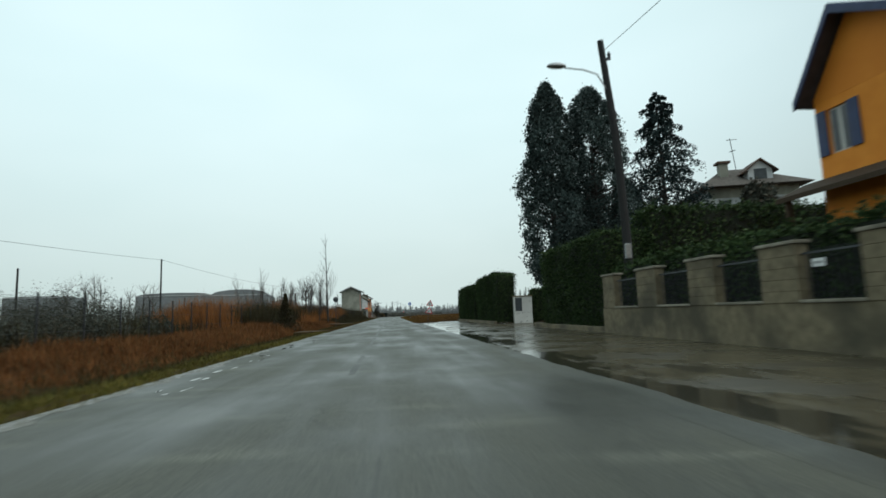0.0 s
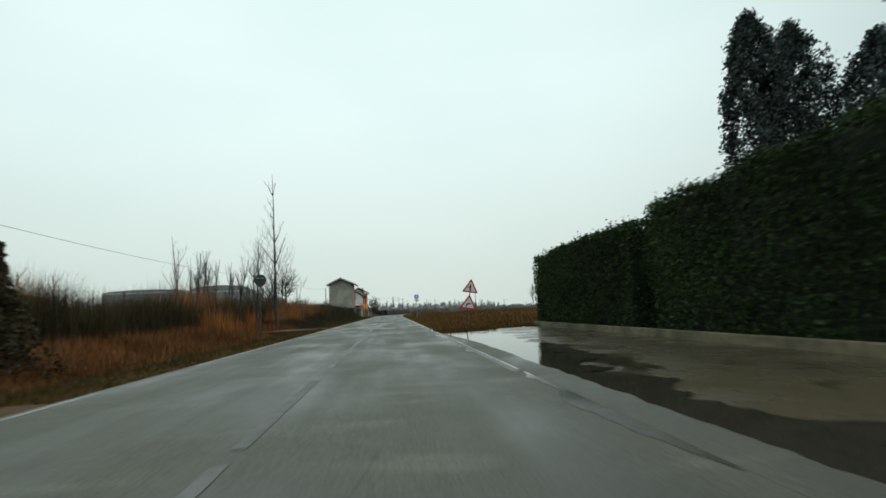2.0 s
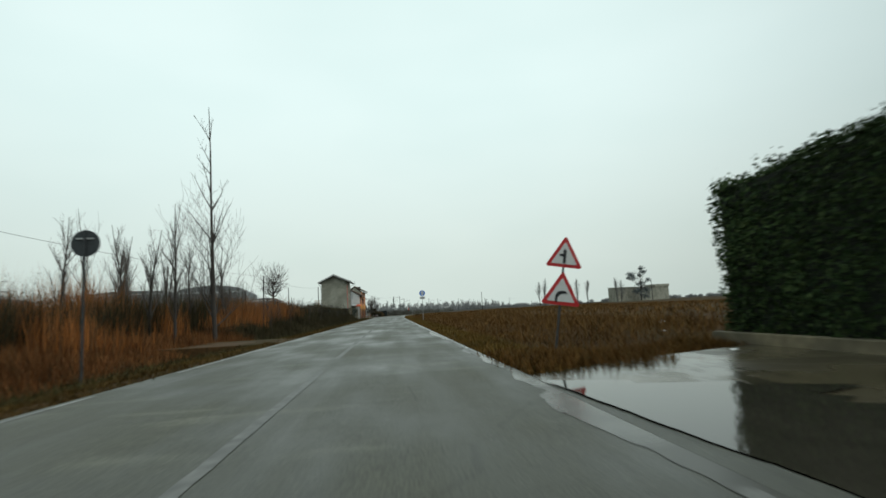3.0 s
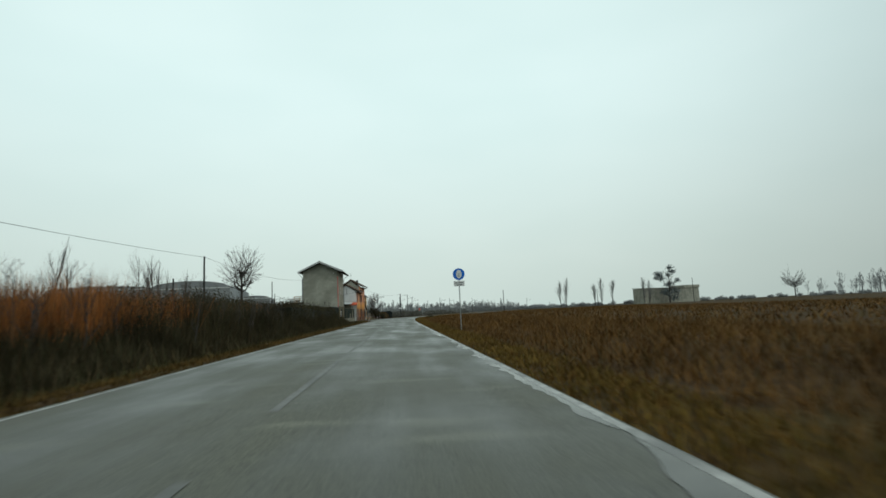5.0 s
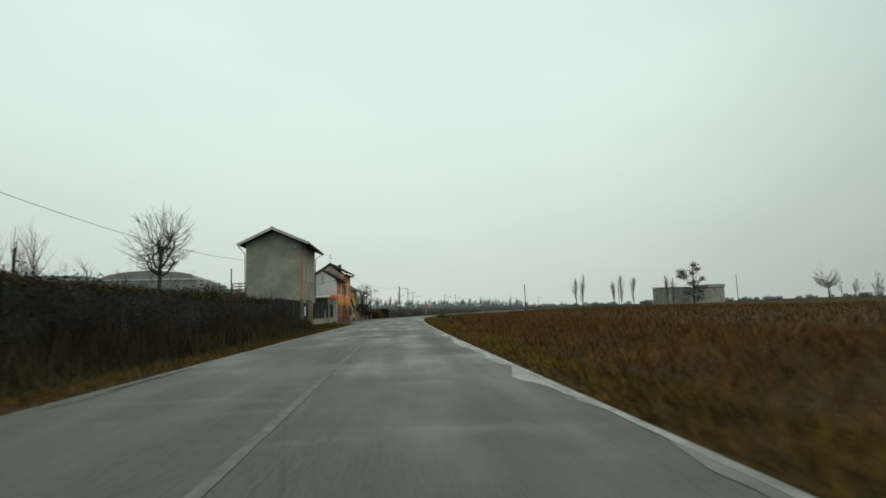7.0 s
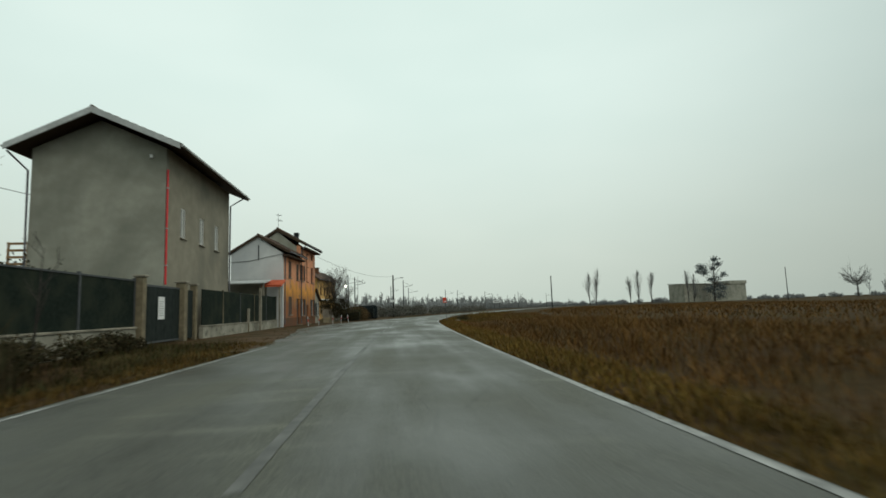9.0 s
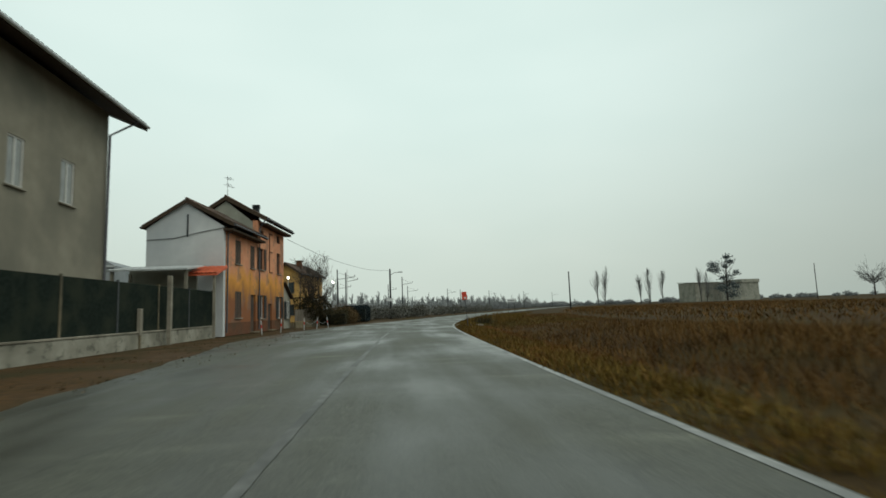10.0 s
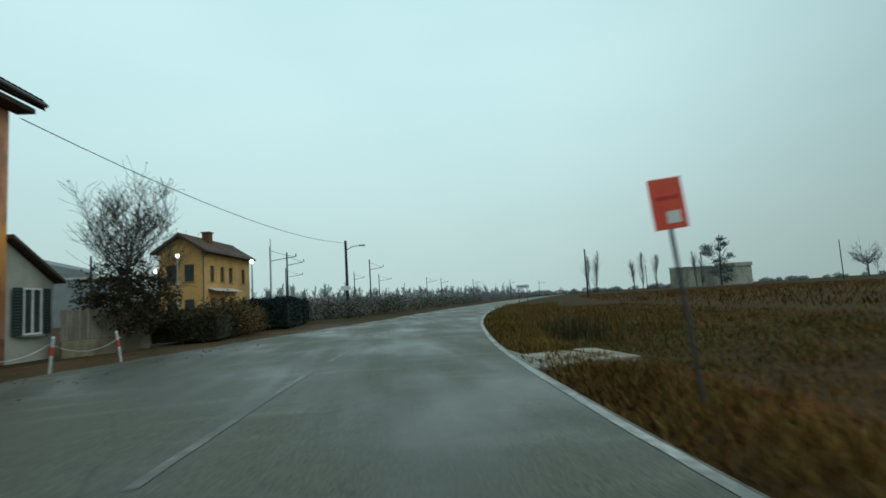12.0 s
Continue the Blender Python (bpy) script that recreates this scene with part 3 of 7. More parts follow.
def round_tree(name, x, y, seed, label, height, trunk_r, fork, wide, tall, limbs, shoots, rmin=0.016, twig=None):
    """A bare tree with crooked limbs from one fork and long shoots that end on a round crown."""
    rng = np.random.default_rng(seed)
    segs, top = [], np.array([0.05 * height * rng.uniform(-1, 1) * 0.3, 0, height * fork])
    mid = np.array([0.0, 0.0, height - tall])

    def chain(pts, r0, r1):
        for i in range(len(pts) - 1):
            n = len(pts) - 1
            segs.append((pts[i], pts[i + 1], max(r0 + (r1 - r0) * i / n, rmin), max(r0 + (r1 - r0) * (i + 1) / n, rmin)))

    chain([np.zeros(3), top * np.array([0.3, 0, 0.45]), top, top * np.array([0.6, 0, 1.0]) + np.array([0, 0, height * 0.16])], trunk_r, trunk_r * 0.45)
    for i in range(limbs):
        a = i * 2.4 + rng.normal(scale=0.3)
        out = np.array([math.cos(a), math.sin(a), 0.0])
        z0 = height * (fork * rng.uniform(0.80, 1.0) + 0.16 * rng.uniform(0, 1) ** 2)
        p = [np.array([0, 0, z0])]
        reach, rise = wide * rng.uniform(0.35, 0.62), tall * rng.uniform(0.15, 0.75)
        for k in (0.3, 0.6, 0.85, 1.0):
            p.append(np.array([0, 0, z0]) + out * reach * k ** 0.75 + np.array([0, 0, rise * k ** 1.6]) + rng.normal(scale=0.035 * wide, size=3))
        chain(p, trunk_r * rng.uniform(0.34, 0.52), trunk_r * 0.16)
        for j in range(shoots):
            k = rng.uniform(1.2, 4.0)
            q = p[int(k)] + (p[min(int(k) + 1, 4)] - p[int(k)]) * (k - int(k))
            d = (q - mid) / np.array([wide, wide, tall]) + rng.normal(scale=0.34, size=3) + np.array([0, 0, 0.30])
            d = d / np.linalg.norm(d)
            end = mid + d * np.array([wide, wide, tall]) * rng.uniform(0.82, 1.03)
            c = q + (end - q) * 0.5 + np.array([0, 0, -0.10 * np.linalg.norm(end - q)]) + rng.normal(scale=0.02 * wide, size=3)
            chain([q, c, end], trunk_r * 0.12, rmin)
            for _ in range(3):
                u = rng.uniform(0.2, 0.9)
                w = c + (end - c) * u
                v = end - c
                e = v / np.linalg.norm(v) + rng.normal(scale=0.45, size=3)
                segs.append((w, w + e * wide * rng.uniform(0.10, 0.22), rmin, rmin * 0.7))
    t = thing(name, pose(x, y, 0), label, "tree")
    for nm, ss, k in (("trunk", [g for g in segs if g[2] > trunk_r * 0.2], 7), ("crown", [g for g in segs if g[2] <= trunk_r * 0.2], 4)):
        ob = new(nm, branch_mesh(nm, ss, BARK if nm == "trunk" else twig or BARK, k))
        ob.parent = t
    return t


# ---- the ground and the road ----
CENTRE = [(-500, -0.80), (150, -0.80), (170, -0.55), (185, -0.10), (197, 0.45), (208, 1.15), (216, 2.45), (228, 5.0), (245, 9.8), (265, 16.8), (315, 36), (389, 67), (490, 112), (3000, 1300)]


def centre(y):
    """The road's middle line, rounded off between its marks."""
    ys, xs = [c[0] for c in CENTRE], [c[1] for c in CENTRE]
    return sum(np.interp(y + o, ys, xs) for o in (-6, -3, 0, 3, 6)) / 5


def smooth(a, b, v):
    t = np.clip((v - a) / (b - a), 0, 1)
    return t * t * (3 - 2 * t)


HALF = 3.60


def ground_z(u, y):
    """Height of the ground at u metres right of the road's middle line."""
    left = np.interp(u, [-16, -11, -9.0, -7.2, -5.6, -4.3, -3.5], [0.0, 0.0, -0.25, -0.55, -0.25, -0.04, -0.07])
    flat = np.interp(u, [-12, -4.3, -3.5], [0.0, -0.02, -0.07])
    k = smooth(168, 178, y)
    left = left * (1 - k) + flat * k
    right = np.interp(u, [3.5, 4.2, 5.8, 7.0, 8.5, 11], [-0.07, -0.03, -0.16, -0.28, -0.10, 0.0])
    yard = np.interp(u, [3.5, 4.2, 10.5, 14], [-0.07, -0.06, -0.06, -0.02])
    k = smooth(61.5, 66, y)
    right = yard * (1 - k) + right * k
    return np.where(u < 0, left, right)


def sheet(name, us, ys, zfun, material):
    bm = bmesh.new()
    vs = [[bm.verts.new((float(centre(y) + u), float(y), float(zfun(u, y)))) for u in us] for y in ys]
    for a, b in zip(vs, vs[1:]):
        for i in range(len(us) - 1):
            bm.faces.new((a[i], a[i + 1], b[i + 1], b[i])).smooth = True
    return part(name, bm, material)


NEAR_Y = [-40 + 2.5 * i for i in range(129)]
tagged(sheet("ground", [-3000, -800, -250, -90, -45, -30, -20, -14, -11, -9, -7.2, -5.6, -4.3, -3.5, 0, 3.5, 4.2, 5.8, 7, 8.5, 10.5, 14, 20, 30, 60, 150, 500, 1500, 4000],
             [-600, -200, -80] + NEAR_Y + [300, 330, 370, 430, 500, 650, 900, 1400, 2200, 3000],
             lambda u, y: ground_z(np.float64(u), y) - 0.02, SOIL), "damp brown soil of verge and fallow field", "ground", kind="structure")


def crown_z(u, y):
    return 0.035 * (1 - (u / HALF) ** 2)


ROAD_Y = [-60, -40] + [-30 + 3 * i for i in range(110)] + [310, 330, 360, 400, 450, 520, 700, 1000]
tagged(sheet("road", [-HALF, -3.4, -2.4, -1.2, 0, 1.2, 2.4, 3.4, HALF], ROAD_Y, crown_z, ASPHALT), "wet grey asphalt country road with worn patches", "road", kind="structure")


def stripe(name, u0, u1, y0, y1, label, wear=0.0, paint=PAINT_ROAD):
    """A painted line in short pieces with uneven sides; pieces are gone where it is worn."""
    bm = bmesh.new()
    n = int((y1 - y0) / 0.20)
    seed = len(name) + u0
    for i in range(n):
        ya, yb = y0 + 0.20 * i, y0 + 0.20 * (i + 1)
        k = noise.noise(Vector((ya * 0.22, seed, 0))) * 0.9 + noise.noise(Vector((ya * 1.1, seed, 4))) * 0.3
        if k < wear:
            continue
        a = [u0 + (u1 - u0) * (0.10 * noise.noise(Vector((y * 2.3, seed, 9))) + f) for y in (ya, yb) for f in (0.0, 1.0)]
        v = [bm.verts.new((float(centre(y)) + u, y, float(crown_z(u, y)) + 0.005)) for u, y in ((a[0], ya), (a[1], ya), (a[3], yb), (a[2], yb))]
        bm.faces.new(v)
    ob = part(name, bm, paint)
    return tagged(ob, label, "road marking", kind="structure")


stripe("edge_line_left", -3.48, -3.38, 34, 178, "worn white edge line on wet asphalt", -0.35)
stripe("edge_line_right", 3.46, 3.565, 74, 330, "worn white edge line beside the grass verge", -0.95)
stripe("edge_line_forecourt", 3.36, 3.50, 46, 73, "almost worn-away white edge line by the forecourt", -0.1, PAINT_FADED)
stripe("centre_line_far", -0.04, 0.06, 193, 300, "thin faded white centre line of the bend", -0.12, PAINT_FADED)
stripe("centre_line_near", 0.0, 0.13, 48, 80, "nearly worn-away white centre line", -0.25, PAINT_FADED)
stripe("centre_line_gone", 0.0, 0.11, 80, 193, "faint remains of a white centre line", -0.3, PAINT_FAINT)
stripe("centre_line_old", 0.0, 0.13, 10, 48, "faint old white centre line", -0.1, PAINT_FAINT)

# the wet forecourt beside the road and the dirt strip before the houses
yard = bmesh.new()
yv = []
for i in range(37):
    y = -40 + i * 3.0
    yy = min(y, 62.3)
    far = 9.6 if yy < 62 else 8.4
    yv.append([yard.verts.new((float(centre(yy)) + HALF - 0.02 + (far - float(centre(yy)) - HALF) * k / 4, yy + (0.6 * k if y >= 62.3 else 0), 0.014 + 0.010 * math.sin(yy * 0.9 + k) if k else -0.02)) for k in range(5)])
    if y >= 62.3:
        break
for a, b in zip(yv, yv[1:]):
    for k in range(4):
        yard.faces.new((a[k], a[k + 1], b[k + 1], b[k]))
tagged(part("pavement", yard, FORECOURT), "wet brown forecourt with shallow puddles", "pavement", kind="structure")
drive = boxed(9.55, 26, 33.2, 41.9, -0.3, 0.03)
tagged(part("pavement_drive", drive, FORECOURT), "wet driveway leading through the gateway", "driveway", kind="structure")


def puddle(x, y, rx, ry, z, seed, label="still rain puddle on the wet forecourt"):
    bm = bmesh.new()
    vs = []
    for i in range(96):
        a = 2 * math.pi * i / 96
        q = Vector((math.cos(a) * 1.4, math.sin(a) * 1.4, seed * 3.7))
        r = 1 + 0.45 * noise.noise(q) + 0.28 * noise.noise(q * 2.7) + 0.16 * noise.noise(q * 6.1)
        vs.append(bm.verts.new((x + rx * r * math.cos(a), y + ry * r * math.sin(a), z)))
    bm.faces.new(vs)
    bmesh.ops.triangulate(bm, faces=bm.faces[:])
    ob = part("puddle", bm, PUDDLE)
    return tagged(ob, label, "puddle", "puddles by the road", "stuff")


rng_p = random.Random(5)
for i in range(24):
    y = rng_p.choice((9.5, 11.5, 13.5, 15, 17, 21, 25)) + rng_p.uniform(-1.2, 1.2)
    puddle(-4.0 + rng_p.uniform(0, 0.9), y, rng_p.uniform(0.03, 0.09), rng_p.uniform(0.12, 0.4), 0.018, 20 + i, "thin rain puddle on the wet asphalt")

edge = bmesh.new()
ev = []
for i in range(400):
    y = -10 + i * 0.12
    r = (0.20 + 0.30 * noise.noise(Vector((y * 0.35, 3.0, 0))) + 0.22 * noise.noise(Vector((y * 1.3, 7.0, 0))) + 0.10 * noise.noise(Vector((y * 4.1, 9.0, 0)))) * min(1.0, (38.0 - y) / 12.0)
    inner = -HALF - 0.02 + max(0.0, r)
    ev.append((edge.verts.new((-0.8 - HALF - 0.25, y, -0.03)), edge.verts.new((-0.8 - HALF, y, 0.012)), edge.verts.new((-0.8 + inner, y, float(crown_z(inner, y)) + 0.004))))
for a, b in zip(ev, ev[1:]):
    for k in range(2):
        edge.faces.new((a[k], a[k + 1], b[k + 1], b[k]))
tagged(part("mud_edge", edge, MUD_EDGE), "pale gritty mud washed onto the road edge", "mud", kind="stuff")


def edge_film(y0, y1, u_out, base, swing, seed, side=1):
    """A sheet of water along one road edge, its inner shore ragged; side 1 is the right edge."""
    bm, rows = bmesh.new(), []
    n = int((y1 - y0) / 0.15)
    for i in range(n + 1):
        y = y0 + (y1 - y0) * i / n
        r = base + swing * (noise.noise(Vector((y * 0.16, seed, 0))) + 0.55 * noise.noise(Vector((y * 0.6, seed, 3))) + 0.25 * noise.noise(Vector((y * 2.4, seed, 6))))
        r = max(0.0, r) * min(1.0, (y - y0) / 3, (y1 - y) / 3)
        c = float(centre(y))
        rows.append([bm.verts.new((c + side * (u_out - r * k), y, float(crown_z(u_out - r * k, y)) + 0.004)) for k in (0.0, 0.5, 1.0)] if r > 0.02 else None)
    for a, b in zip(rows, rows[1:]):
        if a and b:
            for k in range(2):
                bm.faces.new((a[k], a[k + 1], b[k + 1], b[k]) if side < 0 else (a[k + 1], a[k], b[k], b[k + 1]))
    ob = part("puddle", bm, WATER_FILM)
    return tagged(ob, "shallow rainwater standing along the road edge", "puddle", "puddles by the road", "stuff")


# beside the forecourt the asphalt ends in a broken lip with rainwater standing along it
LIP_WATER = ([8, 12, 18, 20, 21.5, 24.3, 25.5, 30, 34, 36, 38.3, 39.8, 42, 46, 50, 54, 58, 60, 61.4], [0.0, 0.03, 0.08, 0.45, 0.75, 0.85, 0.15, 0.06, 0.25, 0.55, 0.8, 1.9, 0.7, 0.8, 1.2, 1.7, 2.6, 2.0, 0.1])
skirt, water, srows, wrows = bmesh.new(), bmesh.new(), [], []
for i in range(560):
    y = -8.0 + i * 0.124
    fade = min(1.0, (61.6 - y) / 8.0)
    u = HALF + (0.44 + 0.10 * noise.noise(Vector((y * 0.35, 41, 0))) + 0.07 * noise.noise(Vector((y * 1.5, 43, 0))) + 0.04 * noise.noise(Vector((y * 5.0, 45, 0)))) * fade
    srows.append([skirt.verts.new((-0.8 + a, y, z)) for a, z in ((HALF - 0.03, 0.0016), (u - 0.03, 0.033 * fade), (u, 0.026 * fade), (u + 0.03, -0.05))])
    w = float(np.interp(y, *LIP_WATER)) * (1 + 0.85 * noise.noise(Vector((y * 0.9, 51, 0))) + 0.55 * noise.noise(Vector((y * 2.6, 53, 0))))
    wrows.append([water.verts.new((-0.8 + u - 0.012 + w * k / 2, y, 0.029)) for k in range(3)] if w > 0.05 else None)
for rows, bm in ((srows, skirt), (wrows, water)):
    for a, b in zip(rows, rows[1:]):
        if a and b:
            for k in range(len(a) - 1):
                bm.faces.new((a[k], a[k + 1], b[k + 1], b[k]))
tagged(part("road_skirt", skirt, ASPHALT), "broken asphalt lip along the forecourt", "road", kind="structure")
tagged(part("puddle", water, PUDDLE), "mirror-still rainwater along the broken asphalt edge", "puddle", "puddles by the road", "stuff")
edge_film(62, 160, 3.57, 0.22, 0.50, 31.0)
edge_film(40, 66, 3.56, 0.20, 0.45, 35.0)
edge_film(112, 140, 3.34, 0.02, 0.40, 37.0, -1)
tk = boxed(-7.4, -4.35, 41.8, 45.4, -0.6, -0.005, 0.03)
tagged(part("pavement_track", tk, DIRT), "pale muddy field entrance beside the road", "track", kind="structure")
tk = boxed(-10.5, -4.35, 79.0, 84.5, -0.6, -0.005, 0.03)
tagged(part("pavement_track_far", tk, DIRT), "pale muddy field entrance beside the road", "track", kind="structure")

tk = boxed(4.55, 5.45, 208.6, 211.6, -0.6, -0.012, 0.03)
tagged(part("pavement_culvert", tk, MUD_EDGE), "pale gritty mud between the road and the culvert slabs", "track", kind="structure")

# before the houses: a strip of mud along their walls, and worn asphalt that widens the road up to it
APRON = ([176, 180, 186, 192, 198, 208, 214, 220, 228, 236], [-3.62, -4.0, -4.6, -5.5, -6.6, -6.7, -6.5, -5.8, -4.7, -3.7])


def apron_u(y):
    return np.interp(y, *APRON) + 0.22 * noise.noise(Vector((y * 0.5, 1.0, 0))) + 0.10 * noise.noise(Vector((y * 1.9, 5.0, 0)))


shoulder, apron = bmesh.new(), bmesh.new()
sv, av = [], []
for i in range(121):
    y = 176.0 + i * 0.5
    c = float(centre(y))
    e = c - HALF + 0.02
    w = np.interp(y, [176, 178.5, 181, 183.5, 204, 216, 226, 236], [-4.75, -4.9, -7.2, -9.1, -8.3, -6.6, -4.4, -1.2])
    w = min(float(w), e - 0.3)
    b = min(max(c + float(apron_u(y)), w + 0.05), e - 0.04)
    sv.append([shoulder.verts.new((b + 0.3 + (w - b - 0.3) * k / 4, y, 0.004 + 0.012 * math.sin(y * 0.7 + 2 * k) if k > 1 else (-0.03, -0.004)[k])) for k in range(5)])
    av.append([apron.verts.new((e + (b - e) * k / 4, y, 0.003 - 0.002 * k if k else -0.01)) for k in range(5)])
for bm, rows in ((shoulder, sv), (apron, av)):
    for a, b in zip(rows, rows[1:]):
        for k in range(4):
            bm.faces.new((a[k + 1], a[k], b[k], b[k + 1]))
tagged(part("pavement_shoulder", shoulder, DIRT), "muddy unpaved strip before the houses", "shoulder", kind="structure")
tagged(part("pavement_apron", apron, ASPHALT), "worn wet asphalt widening before the houses", "pavement", kind="structure")

# ---- walls, windows and roofs ----
def wall_bm(length, z0, z1, holes, thick):
    """A wall along local y from 0, its face at x = 0, thick towards -x, with holes of (y0, y1, z0, z1) through it."""
    bm = bmesh.new()
    ys = sorted({0.0, length, *[h[0] for h in holes], *[h[1] for h in holes]})
    zs = sorted({z0, z1, *[h[2] for h in holes], *[h[3] for h in holes]})
    for a, b in zip(ys, ys[1:]):
        for c, d in zip(zs, zs[1:]):
            if not any(h[0] < (a + b) / 2 < h[1] and h[2] < (c + d) / 2 < h[3] for h in holes):
                box(bm, -thick, 0, a, b, c, d)
    bmesh.ops.remove_doubles(bm, verts=bm.verts[:], dist=0.0005)
    bm.verts.index_update()
    seen = {}
    for f in bm.faces:
        seen.setdefault(frozenset(v.index for v in f.verts), []).append(f)
    bmesh.ops.delete(bm, geom=[f for fs in seen.values() if len(fs) > 1 for f in fs], context="FACES_ONLY")
    return bm


def window(parent, y0, y1, z0, z1, frame_mat, glass_mat, shutters=None, sill=CONCRETE_CAP, depth=0.12, bars=1, closed=False, name="window", label=""):
    """A window in a hole of a wall whose face is x = 0; shutters folded open against the wall, or closed."""
    w = new(name)
    w.parent = parent
    tagged(w, label)
    w.location = (0, (y0 + y1) / 2, z0)
    h, k, t = z1 - z0, (y1 - y0) / 2, 0.05
    if not closed:
        f = bmesh.new()
        box(f, -depth - 0.04, -depth + 0.03, -k, -k + t, 0, h)
        box(f, -depth - 0.04, -depth + 0.03, k - t, k, 0, h)
        box(f, -depth - 0.04, -depth + 0.03, -k + t, k - t, 0, t)
        box(f, -depth - 0.04, -depth + 0.03, -k + t, k - t, h - t, h)
        for i in range(bars):
            c = -k + 2 * k * (i + 1) / (bars + 1)
            box(f, -depth - 0.04, -depth + 0.025, c - 0.03, c + 0.03, t, h - t)
        part("window_frame", f, frame_mat, w)
        part("pane", boxed(-depth - 0.02, -depth - 0.005, -k + t, k - t, t, h - t), glass_mat, w)
    if sill:
        part("window_sill", boxed(-depth, 0.09, -k - 0.08, k + 0.08, -0.07, -0.005, 0.012), sill, w)
    if shutters:
        for s in (-1, 1):
            if closed:
                a, b = (0.004, k) if s > 0 else (-k, -0.004)
                x0, x1 = -0.05, -0.01
            else:
                a, b = (k + 0.02, 2 * k + 0.0) if s > 0 else (-2 * k, -k - 0.02)
                x0, x1 = 0.012, 0.05
            sb = bmesh.new()
            box(sb, x0, x1, a, a + 0.06, 0, h)
            box(sb, x0, x1, b - 0.06, b, 0, h)
            box(sb, x0, x1, a + 0.06, b - 0.06, 0, 0.07)
            box(sb, x0, x1, a + 0.06, b - 0.06, h - 0.07, h)
            m = int((h - 0.14) / 0.09)
            for i in range(m):
                z = 0.07 + (h - 0.14) * i / m
                box(sb, x0 + 0.006, x1 - 0.006, a + 0.06, b - 0.06, z + 0.008, z + (h - 0.14) / m - 0.008)
            part("shutter", sb, shutters, w)
    return w


def slab(pts, thick):
    """A roof slope through four points, thick downwards."""
    bm = bmesh.new()
    a = [bm.verts.new(p) for p in pts]
    b = [bm.verts.new((p[0], p[1], p[2] - thick)) for p in pts]
    bm.faces.new(a)
    bm.faces.new(b[::-1])
    for i in range(4):
        j = (i + 1) % 4
        bm.faces.new((a[i], b[i], b[j], a[j]))
    bmesh.ops.recalc_face_normals(bm, faces=bm.faces[:])
    return bm


def tile_rows(x_eave, z_eave, x_ridge, z_ridge, y0, y1, pitch=0.22, rows=10):
    """Half-round roof tiles over one slope, in courses that overlap."""
    bm = bmesh.new()
    n = int((y1 - y0) / pitch)
    p = (y1 - y0) / n
    for r in range(rows):
        f0, f1 = r / rows, min(1.0, (r + 1.15) / rows)
        xa, za = x_eave + (x_ridge - x_eave) * f0, z_eave + (z_ridge - z_eave) * f0
        xb, zb = x_eave + (x_ridge - x_eave) * f1, z_eave + (z_ridge - z_eave) * f1
        for i in range(n):
            c = y0 + (i + 0.5) * p
            prev = None
            for k in range(5):
                t = math.pi * k / 4
                dy, dz = -math.cos(t) * p * 0.48, math.sin(t) * 0.06
                v = (bm.verts.new((xa, c + dy, za + dz + 0.035)), bm.verts.new((xb, c + dy, zb + dz + 0.005)))
                if prev:
                    bm.faces.new((prev[0], v[0], v[1], prev[1]))
                prev = v
    return bm


def gable_roof(parent, x_right, x_left, z_eave, x_ridge, z_ridge, y0, y1, tile=ROOF_TILE, under=WOOD_DARK, fascia=None, thick=0.16, rafters=True, group=""):
    """Two slopes, tiles, rafters under the eaves, verge boards and a gutter."""
    for xe, nm in ((x_right, "roof"), (x_left, "roof")):
        part(nm, slab([(xe, y0, z_eave), (xe, y1, z_eave), (x_ridge, y1, z_ridge), (x_ridge, y0, z_ridge)], thick), under, parent)
        part("roof_tiles", tile_rows(xe, z_eave, x_ridge, z_ridge, y0, y1), tile, parent)
    rb = tubed([(x_ridge, y0 - 0.02, z_ridge + 0.03), (x_ridge, y1 + 0.02, z_ridge + 0.03)], 0.10, 8)
    part("ridge", rb, tile, parent)
    f = fascia or under
    for xe in (x_right, x_left):
        for yy in (y0, y1):
            b = bmesh.new()
            s = 1 if yy == y1 else -1
            v = [(xe, z_eave + 0.05), (x_ridge, z_ridge + 0.05), (x_ridge, z_ridge - thick - 0.10), (xe, z_eave - thick - 0.08)]
            plate(b, v, yy + s * 0.004, yy + s * 0.05)
            part("verge_board", b, f, parent)
        d = 0.07 if xe > x_ridge else -0.07
        part("gutter", tubed([(xe + d, y0, z_eave - 0.07), (xe + d, y1, z_eave - 0.09)], 0.065, 8), PIPE_GREY if not fascia else fascia, parent)


